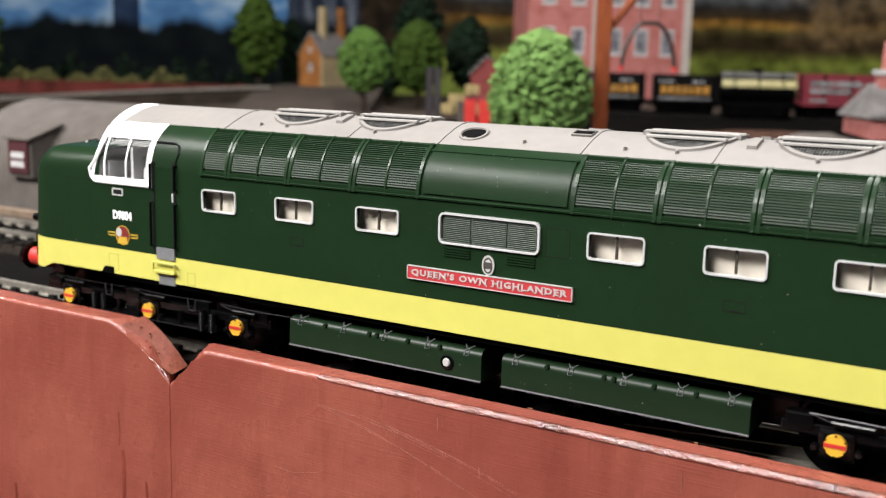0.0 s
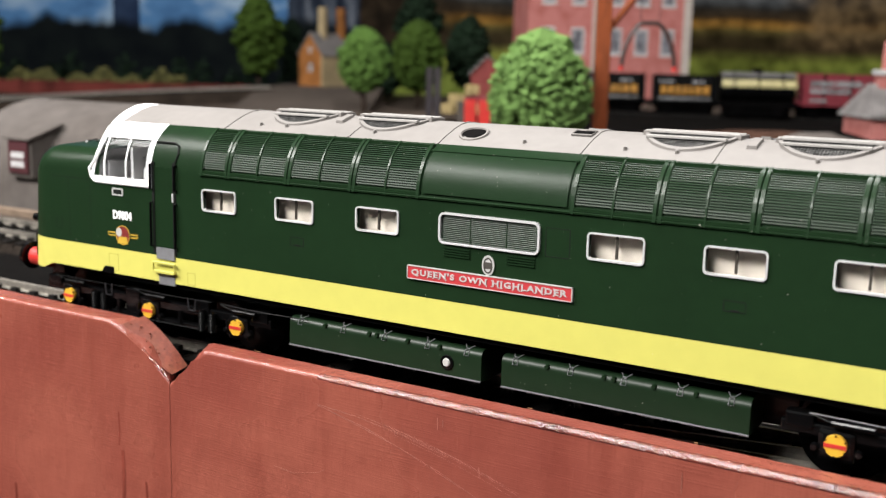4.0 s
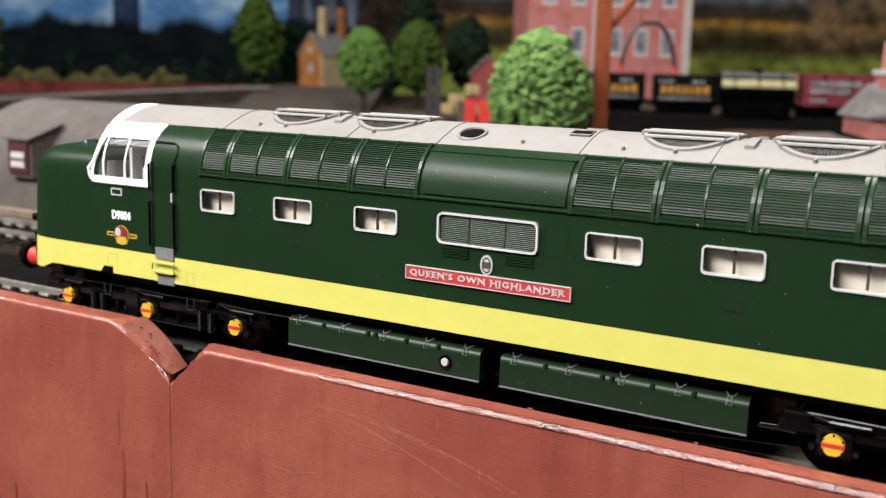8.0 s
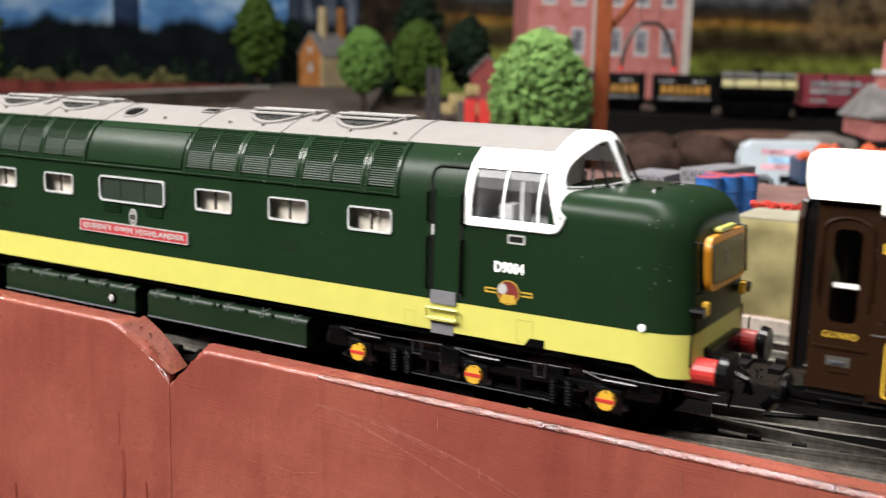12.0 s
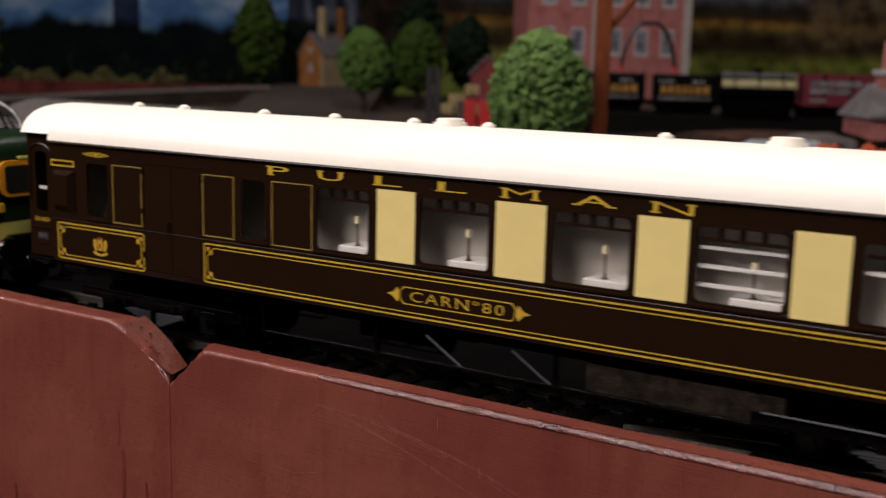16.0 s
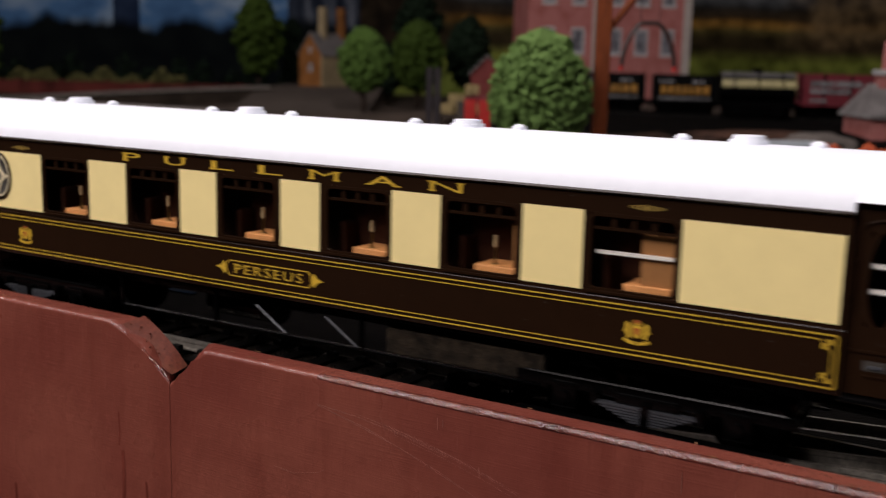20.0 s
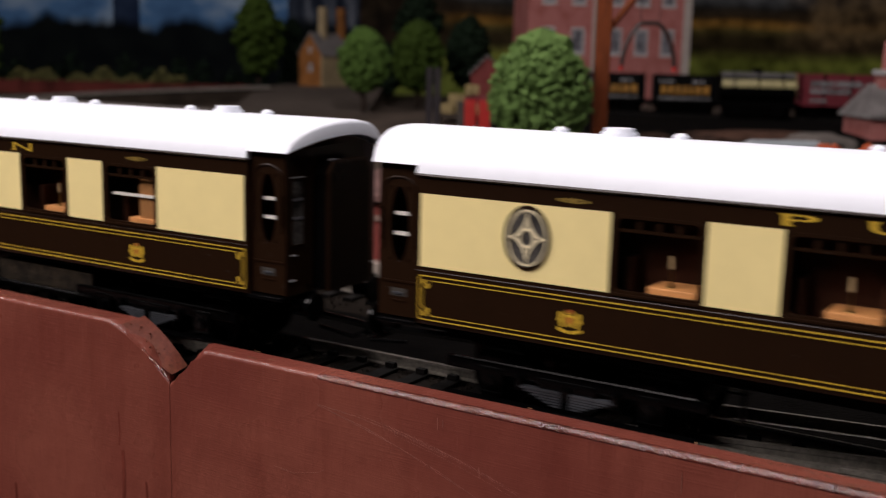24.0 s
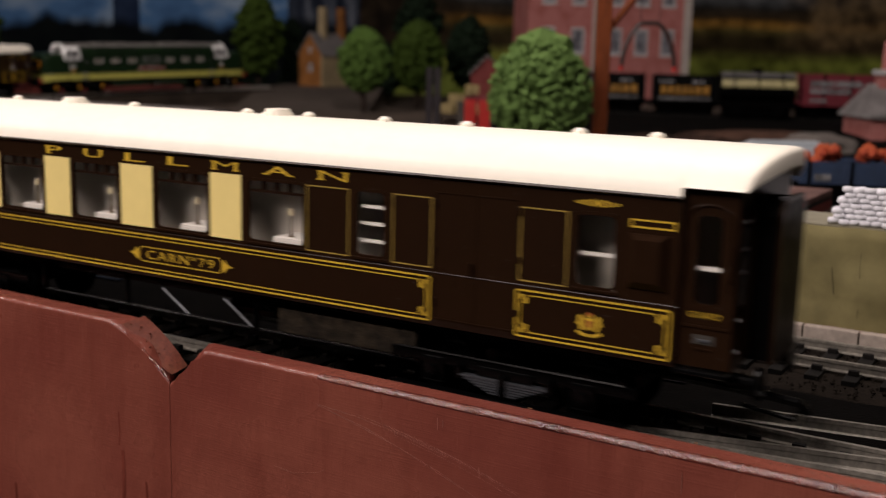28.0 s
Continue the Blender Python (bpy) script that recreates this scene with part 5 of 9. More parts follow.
def lining_panel(parent, x0, x1, z0, z1, s, fine=False):
    """Double gold lining with notched corner flourishes."""
    bm = bmesh.new()
    W = 17.2

    def seg(a, b, t):
        p, q = Vector((a[0], 0, a[1])), Vector((b[0], 0, b[1]))
        d = (q - p).normalized()
        n = Vector((-d.z, 0, d.x)) * t / 2
        pts = [(v.x, v.z) for v in (p + n, q + n, q - n, p - n)]
        plate(bm, pts, s * (W + 0.13), s * W)
    for o, t in ((0, 0.2 if fine else 0.3), (0.85, 0.13 if fine else 0.17)):
        a0, a1, b0, b1 = x0 + o, x1 - o, z0 + o, z1 - o
        k = 0.3 if o == 0 else 1.9
        P = [(a0 + k, b0), (a1 - k, b0), (a1, b0 + k), (a1, b1 - k), (a1 - k, b1), (a0 + k, b1), (a0, b1 - k), (a0, b0 + k)]
        for i in range(8):
            seg(P[i], P[(i + 1) % 8], t)
    for cx, cz, dx, dz in ((x0, z0, 1, 1), (x1, z0, -1, 1), (x0, z1, 1, -1), (x1, z1, -1, -1)):
        plate(bm, [(cx + dx * p, cz + dz * q) for p, q in ((0.75, 0.75), (1.7, 0.75), (1.35, 1.35), (0.75, 1.7))], s * (W + 0.14), s * W)
        ring_plate(bm, oval(1.0, 1.0, 10), oval(0.45, 0.45, 10), s * (W + 0.15), s * W, cx + dx * 1.9, cz + dz * 1.9)
    return part("gold_lining", bm, LINING, parent, "thin gold double lining")


def crest(parent, x, z, s):
    """Small shield between two rearing supporters over a ribbon, with a red crown."""
    bm = bmesh.new()
    W = 17.2
    z += 0.25

    def sm(pts):
        return [(p * 0.84, q * 0.84) for p, q in pts]
    plate(bm, sm([(-1.1, 1.1), (1.1, 1.1), (1.1, -0.3), (0.6, -1.2), (0, -1.6), (-0.6, -1.2), (-1.1, -0.3)]), s * (W + 0.16), s * W, x, z)
    for d in (-1, 1):
        plate(bm, sm([(d * 1.3, -1.5), (d * 2.0, -1.7), (d * 2.3, -0.6), (d * 2.9, -0.2), (d * 2.5, 0.4), (d * 2.6, 1.3), (d * 2.0, 1.8), (d * 1.5, 1.2), (d * 1.7, 0.2)]), s * (W + 0.14), s * W, x, z)
        plate(bm, sm([(d * 0.2, -2.4), (d * 1.4, -2.2), (d * 2.6, -1.7), (d * 2.9, -2.2), (d * 1.6, -2.8), (d * 0.2, -3.0)]), s * (W + 0.15), s * W, x, z)
    plate(bm, sm([(-0.8, 1.3), (0.8, 1.3), (0.9, 2.2), (0.4, 1.8), (0, 2.5), (-0.4, 1.8), (-0.9, 2.2)]), s * (W + 0.15), s * W, x, z)
    ob = part("crest", bm, LINING, parent, "small gold crest with red top")
    red = pm("crest_red", (0.30, 0.03, 0.015), 0.5) if "crest_red" not in bpy.data.materials else bpy.data.materials["crest_red"]
    part("crest_crown", plate(bmesh.new(), sm([(-0.6, 1.6), (0.6, 1.6), (0.45, 2.3), (-0.45, 2.3)]), s * (W + 0.18), s * W, x, z), red, ob)
    part("crest_shield", plate(bmesh.new(), sm([(-0.6, 0.6), (0.6, 0.6), (0.4, -0.6), (0, -1.0), (-0.4, -0.6)]), s * (W + 0.2), s * W, x, z), red, ob)


def ornament(parent, x, z, s, fine=False):
    """A lozenge of small scrolls round a centre leaf; the dining coaches have a thinner, duller one."""
    bm = bmesh.new()
    W = 17.2
    f = 0.78 if fine else 1.0
    for dx, w, h in ((-3.5, 1.3, 0.5), (-2.4, 1.2, 0.85), (-1.2, 1.2, 1.25), (1.2, 1.2, 1.25), (2.4, 1.2, 0.85), (3.5, 1.3, 0.5)):
        ring_plate(bm, oval(w * f, h * f, 12), oval(w * f * 0.62, h * f * 0.6, 12), s * (W + 0.14), s * W, x + dx * f, z)
    plate(bm, [(0, 0.8 * f), (0.55 * f, 0), (0, -0.8 * f), (-0.55 * f, 0)], s * (W + 0.14), s * W, x, z)
    part("ornament", bm, bpy.data.materials["dull_gold"] if fine else LINING, parent, "gold scroll ornament")


def oval_window(parent, x, z, s):
    W = 17.25
    o = part("oval_window", ring_plate(bmesh.new(), oval(9.4, 11.9), oval(8.4, 10.9), s * (W + 0.45), s * W, x, z), BROWN, parent, "oval window with star tracery")
    part("oval_glass", plate(bmesh.new(), oval(8.5, 11.0), s * (W + 0.22), s * W, x, z), bpy.data.materials["frosted_dark"], o, "dark glazing")
    part("oval_bead", ring_plate(bmesh.new(), oval(8.0, 10.4), oval(7.4, 9.7), s * (W + 0.42), s * (W + 0.2), x, z), bpy.data.materials["pale_tracery"], o, "pale bead")
    bm = bmesh.new()

    def star(k0, k1):
        pts = []
        n = 48
        for i in range(n):
            a = 2 * math.pi * i / n
            r = 1 / ((abs(math.cos(a)) ** k0 + abs(math.sin(a)) ** k0) ** (1 / k0))
            pts.append((3.7 * k1 * r * math.cos(a), 4.9 * k1 * r * math.sin(a)))
        return pts
    a, b = star(0.62, 1.0), star(0.62, 0.72)
    ring_plate(bm, a, b, s * (W + 0.45), s * (W + 0.2), x, z)
    ring_plate(bm, oval(3.3, 3.6, 20), oval(2.5, 2.8, 20), s * (W + 0.5), s * (W + 0.2), x, z)
    part("tracery", bm, bpy.data.materials["pale_tracery"], o, "pale star tracery")


pm("frosted_dark", (0.075, 0.07, 0.065), 0.12, var=0.5, scale=700)
pm("pale_tracery", (0.78, 0.68, 0.45), 0.4, 0.0, var=0.1)


def roof_shell(parent, half, mat, n_end=10.4, vents=()):
    """Elliptical roof with domed, stepped ends."""
    bm = bmesh.new()

    def sec(x, w, base, top, k1=0.88):
        pts = []
        for k in range(0, 15):
            a = radians(180 * k / 14)
            c, si = math.cos(a), math.sin(a)
            pts.append((x, -w * math.copysign(abs(c) ** k1, c), base + (top - base) * (si ** k1 if si > 0 else 0)))
        return pts
    E = half + n_end

    def clipped(x, w, low, drop=0.0):
        """The same curve, cut off higher up over the end doors."""
        pts = []
        for _, y, z in sec(x, w, 45.0, 53.5):
            pts.append((x, y, max(z, low) - drop * max(0.0, (z - low) / (53.5 - low))))
        return pts
    for e in (-1, 1):
        ends = [clipped(e * (half - 0.02), 17.55, 46.9), clipped(e * (E - 1.8), 17.5, 46.9), clipped(e * (E - 0.7), 17.4, 46.9, 0.15), clipped(e * (E - 0.2), 17.2, 46.9, 0.5), clipped(e * E, 17.0, 46.9, 0.9)]
        ends = ends[:1] + [[(x + e * 3.9 * (1 - (y / 17.6) ** 2), y, z) for x, y, z in r] for r in ends[1:]]
        low = [(x, y, min(z - 0.1, 46.9 + 3.4 * (1 - (y / 17.0) ** 2))) for x, y, z in ends[-1]]
        back = [(x - e * 0.8, y, z) for x, y, z in low]
        loft(bm, ends + [low, back], cap=False)
    loft(bm, [sec(-half, 17.7, 45.0, 53.5), sec(-40, 17.7, 45.0, 53.5), sec(40, 17.7, 45.0, 53.5), sec(half, 17.7, 45.0, 53.5)], cap=True)
    roof = part("roof", bm, mat, parent, "smooth white roof", False)
    roof.data.polygons.foreach_set("use_smooth", [len(p.vertices) == 4 for p in roof.data.polygons])
    roof.data.set_sharp_from_angle(angle=radians(38))
    for x, y, big in vents:
        bm = bmesh.new()
        z = 53.4 - (y / 17.7) ** 2 * 6
        if big:
            cyl(bm, (x, y, z - 0.6), (x, y, z + 0.7), 3.6, 3.4, 22)
            cyl(bm, (x, y, z + 0.7), (x, y, z + 1.5), 2.9, 2.7, 22)
        else:
            cyl(bm, (x, y, z - 0.5), (x, y, z + 0.7), 1.5, 1.35, 14)
            cyl(bm, (x, y, z + 0.7), (x, y, z + 1.15), 1.2, 0.6, 14)
        part("roof_vent", bm, mat, roof)
    bm = bmesh.new()
    for s in (-1, 1):
        rod(bm, [(-half + 2, s * 11.5, 51.6), (half - 2, s * 11.5, 51.6)], 0.16, 4)
    part("roof_strip", bm, mat, roof)
    return roof


def vestibule(parent, x0, e, guard=False):
    """Recessed end door bay at end e, with its outer end wall and gangway."""
    a, b = x0, x0 + 9.4
    W = 16.1
    cen, hw = (a + b) / 2, 2.2
    xs = [e * v for v in (a, cen - hw, cen + hw, b)]
    if e < 0:
        xs = xs[::-1]
    prof = [(W, 16.6), (W, 27.5), (W, 42.4), (W, 46.7)]
    sk = [(min(e * (cen - hw), e * (cen + hw)), max(e * (cen - hw), e * (cen + hw)), 27.5, 42.4)]
    v = part("vestibule", grid_shell(bmesh.new(), xs, prof, sk, 0.7, None, (-1,)), BROWN, parent, "dark brown recessed end door")
    part("vestibule", grid_shell(bmesh.new(), xs, prof, sk, 0.7, None, (1,)), BROWN, parent, "dark brown recessed end door")
    for s in (-1, 1):
        bm = bmesh.new()
        h = 14.9
        shape = oval(4.3, h) if not guard else rrect(4.3, h, 1.2, 6)
        # filler between square opening and the shaped light
        sq = []
        for px, pz in shape:
            k = max(abs(px) / 2.2, abs(pz) / (h / 2), 1e-6)
            sq.append((px / k, pz / k))
        ring_plate(bm, sq, shape, s * (W + 0.02), s * (W - 0.6), e * cen, 34.95)
        part("door_light_surround", bm, BROWN, v)
        part("door_light", plate(bmesh.new(), shape, s * (W - 0.4), s * (W - 0.5), e * cen, 34.95), GLASS, v, "oval door glazing" if not guard else "door glazing").visible_shadow = False
        bm = bmesh.new()
        for z in (32.6, 36.6) if not guard else (33.0,):
            box(bm, min(e * (cen - 2), e * (cen + 2)), max(e * (cen - 2), e * (cen + 2)), min(s * (W - 1.6), s * (W - 0.9)), max(s * (W - 1.6), s * (W - 0.9)), z, z + 0.7)
        part("window_bar", bm, WHITE, v, "bright window bars")
        bm = bmesh.new()
        arch = [(-3.7, 30), (-3.7, 42)] + [(3.7 * math.cos(radians(a2)), 42 + 2.2 * math.sin(radians(a2))) for a2 in range(165, 0, -15)] + [(3.7, 42), (3.7, 30)]
        rod(bm, [(e * cen + px, s * (W + 0.05), pz) for px, pz in arch], 0.28, 5)
        part("door_hood", bm, BROWN, v)
        bm = bmesh.new()
        for xx in (a + 0.5, b - 0.7):
            rod(bm, [(e * xx, s * (W + 0.6), 32), (e * xx, s * (W + 0.6), 38)], 0.22, 5)
            for z in (32, 38):
                rod(bm, [(e * xx, s * W, z), (e * xx, s * (W + 0.6), z)], 0.22, 5)
        part("grab_handle", bm, BROWN, v)
        bm = bmesh.new()
        box(bm, min(e * (a + .6), e * (b - .6)), max(e * (a + .6), e * (b - .6)), min(s * (W - .1), s * (W + .25)), max(s * (W - .1), s * (W + .25)), 23.4, 23.8)
        box(bm, min(e * (cen - 1.6), e * (cen + 1.6)), max(e * (cen - 1.6), e * (cen + 1.6)), min(s * (W - .1), s * (W + .2)), max(s * (W - .1), s * (W + .2)), 19.6, 19.9)
        part("kick_strip", bm, BROWN, v)
        part("letter_slot", boxm(min(e * (cen - 1.8), e * (cen + 1.8)), max(e * (cen - 1.8), e * (cen + 1.8)), min(s * (W - .1), s * (W + .08)), max(s * (W - .1), s * (W + .08)), 20.6, 22.2), INDARK, v)
        part("slot_handle", boxm(min(e * (cen - 1.0), e * (cen + 1.2)), max(e * (cen - 1.0), e * (cen + 1.2)), min(s * W, s * (W + .35)), max(s * W, s * (W + .35)), 21.0, 21.5, 0.1), bpy.data.materials["spring_grey"], v, "grey handle")
        part("footboard", boxm(min(e * (a + .2), e * (b - .3)), max(e * (a + .2), e * (b - .3)), min(s * 14, s * 17.6), max(s * 14, s * 17.6), 15.4, 16.2, 0.15), BLACK, v, "black footboard")
        if guard:
            words("door_lettering", "GUARD", 5.4, 1.0, 0.08, LINING, v, e * cen, s * (W + 0.01), 25.6, s > 0, bold=-0.012)
        bm = bmesh.new()
        for zz, r0 in ((13.8, 2.6),):
            cyl(bm, (e * (b - 1.5), s * 11, zz), (e * (b + 3.5), s * 11, zz), 1.5, 1.3, 14)
            cyl(bm, (e * (b + 3.5), s * 11, zz), (e * (b + 4.2), s * 11, zz), 3.1, 3.0, 20)
        part("buffer", bm, UNDER, v, "black round buffer")
    bm = bmesh.new()
    arc = [(-15.9, 16.4)] + [(15.9 * k / 8, 46.6 + 3.2 * (1 - (k / 8) ** 2)) for k in range(-8, 9)] + [(15.9, 16.4)]
    loft(bm, [[(e * (x + (2.0 * (1 - (y / 15.9) ** 2) if z > 47 else 0.0)), y, z) for y, z in arc] for x in (b - 0.5, b + 0.1)], close=True)
    part("end_wall", bm, BROWN, v)
    bm = bmesh.new()
    g0, g1 = b - 0.2, b + 5.0
    loft(bm, [[(e * x, y, z) for y, z in ((-7, 17), (-7, 42), (-5.5, 44.5), (5.5, 44.5), (7, 42), (7, 17))] for x in (g0, g1)], close=True)
    gw = part("gangway", bm, BELLOWS, v, "black corridor gangway")
    bm = bmesh.new()
    ring_plate_pts = [(-7.6, 16.8), (-7.6, 42.4), (-5.8, 45.2), (5.8, 45.2), (7.6, 42.4), (7.6, 16.8)]
    loft(bm, [[(e * x, y, z) for y, z in ring_plate_pts] for x in (g1 - 0.9, g1)], close=True)
    part("gangway_plate", bm, BROWN, gw, "dark brown gangway faceplate")
    part("gangway_lamp", boxm(min(e * (g1 - 1.2), e * (g1 - 0.4)), max(e * (g1 - 1.2), e * (g1 - 0.4)), -6.6, -4.0, 44.9, 45.4, 0.2), STEPGREY, gw, "grey metal bracket")
    bm = bmesh.new()
    for s in (-1, 1):
        # Upper chrome rod stands for the glint along the end frame's top.
        rod(bm, [(e * (b + 0.3), s * 14.6, 41.6), (e * (b + 0.3), s * 10.0, 41.6)], 0.14, 5)
        rod(bm, [(e * (b + 0.3), s * 14.6, 25.0), (e * (b + 0.3), s * 12.6, 25.0)], 0.16, 5)
        rod(bm, [(e * (b + 0.3), s * 14.9, 19.6), (e * (b + 0.3), s * 13.2, 19.6)], 0.2, 5)
    part("end_fittings", bm, CHROME, v, "small bright end handles and a frame-top glint")
    for s in (-1, 1):
        bm = bmesh.new()
        ring = [(p, q) for p, q in rrect(4.6, 14.6, 0.5, 2)]
        loft(bm, [[(e * (b + d), s * 12.2 + p * f, 34.2 + q * g) for p, q in ring] for d, f, g in ((0.1, 1, 1), (0.35, 1, 1), (0.35, 0.84, 0.95), (0.12, 0.84, 0.95))], close=True, cap=False)
        part("end_window_frame", bm, BROWN, v, "brown end window frame")
        part("end_window", boxm(min(e * (b + 0.1), e * (b + 0.16)), max(e * (b + 0.1), e * (b + 0.16)), s * 12.2 - 1.95, s * 12.2 + 1.95, 27.3, 41.1), bpy.data.materials["frosted_dark"], v, "dark end window")
        part("end_post", boxm(min(e * (b + 0.1), e * (b + 0.8)), max(e * (b + 0.1), e * (b + 0.8)), s * 8.6 - 0.5, s * 8.6 + 0.5, 18, 49, 0.1), BROWN, v)
        bm = bmesh.new()
        for z in (32.6, 36.6):
            box(bm, min(e * (b + 0.16), e * (b + 0.3)), max(e * (b + 0.16), e * (b + 0.3)), s * 12.2 - 1.7, s * 12.2 + 1.7, z, z + 0.55)
        part("end_window_bar", bm, STEPGREY, v, "grey window bars")
    return v


def coach_bogie(parent, cx):
    bm = bmesh.new()
    for s in (-1, 1):
        y = s * 14.2
        box(bm, cx - 26, cx + 26, y - 0.7, y + 0.7, 8.0, 10.2, 0.25)
        for ax in (-16, 16):
            box(bm, cx + ax - 2.4, cx + ax + 2.4, y - 1.1, y + 1.2, 4.4, 9.4, 0.4)
            cyl(bm, (cx + ax, y, 6.6), (cx + ax, y + s * 1.9, 6.6), 1.5, 1.2, 12)
        box(bm, cx - 6, cx + 6, y - 1.2, y + 1.0, 6.6, 9.2, 0.3)
        rod(bm, [(cx - 24, y + s * 0.9, 10.4), (cx + 24, y + s * 0.9, 10.4)], 0.3, 5)
    box(bm, cx - 24, cx + 24, -7, 7, 8, 13)
    fr = part("bogie_frame", bm, UNDER, parent, "black four-wheeled bogie frame")
    for s in (-1, 1):
        bm = bmesh.new()
        for k in range(6):
            w = 9.5 - k * 1.3
            for c in (-0.0,):
                box(bm, cx - w, cx + w, min(s * 14.6, s * 16.2), max(s * 14.6, s * 16.2), 6.9 - k * 0.5, 7.25 - k * 0.5)
        part("leaf_spring", bm, bpy.data.materials["spring_grey"], fr, "grey leaf spring")
        bm = bmesh.new()
        box(bm, cx - 0.8, cx + 0.8, min(s * 14.4, s * 16.5), max(s * 14.4, s * 16.5), 4.0, 8.2, 0.2)
        for d in (-9.6, 9.6):
            box(bm, cx + d - 0.6, cx + d + 0.6, min(s * 14.4, s * 16.2), max(s * 14.4, s * 16.2), 6.2, 9.0, 0.2)
        part("spring_buckle", bm, UNDER, fr)
        part("step_board", boxm(cx - 25, cx + 25, min(s * 15.2, s * 17.4), max(s * 15.2, s * 17.4), 3.2, 3.7, 0.1), UNDER, fr, "black footboard")
    return fr


pm("dark_brass", (0.16, 0.10, 0.04), 0.35, 0.5, var=0.1)
pm("dull_gold", (0.36, 0.235, 0.045), 0.5, var=0.1)
pm("dull_shade", (0.50, 0.36, 0.20), 0.35, var=0.05)
pm("spring_grey", (0.07, 0.075, 0.085), 0.35, 0.4, var=0.2)


def table_with_lamp(parent, x, s, mat, z=27.4):
    t = part("table", boxm(x - 2.8, x + 5.8, min(s * 8.6, s * 16.0), max(s * 8.6, s * 16.0), z - 1.0, z + 1.7, 0.2), mat, parent, "small dining table")
    bm = bmesh.new()
    cyl(bm, (x + 0.6, s * 14.0, z + 1.5), (x + 0.6, s * 14.0, z + 1.8), 0.9, 0.8, 12)
    cyl(bm, (x + 0.6, s * 14.0, z + 1.8), (x + 0.6, s * 14.0, z + 3.2), 0.36, 0.2, 8)
    cyl(bm, (x + 0.6, s * 14.0, z + 3.2), (x + 0.6, s * 14.0, z + 6.6), 0.2, 0.18, 8)
    part("lamp_stem", bm, bpy.data.materials["dark_brass"] if mat is TABLEWHITE else BRASS, t, "brass table lamp stem")
    bm = bmesh.new()
    if mat is TABLEWHITE:
        cyl(bm, (x + 0.6, s * 14.0, z + 6.3), (x + 0.6, s * 14.0, z + 7.7), 0.7, 0.56, 12)
        part("lamp_shade", bm, LAMPSHADE, t, "small cream lamp shade")
    else:
        cyl(bm, (x + 0.6, s * 14.0, z + 5.0), (x + 0.6, s * 14.0, z + 7.2), 0.42, 0.34, 12)
        part("lamp_shade", bm, bpy.data.materials["dull_shade"], t, "narrow brassy lamp shade")


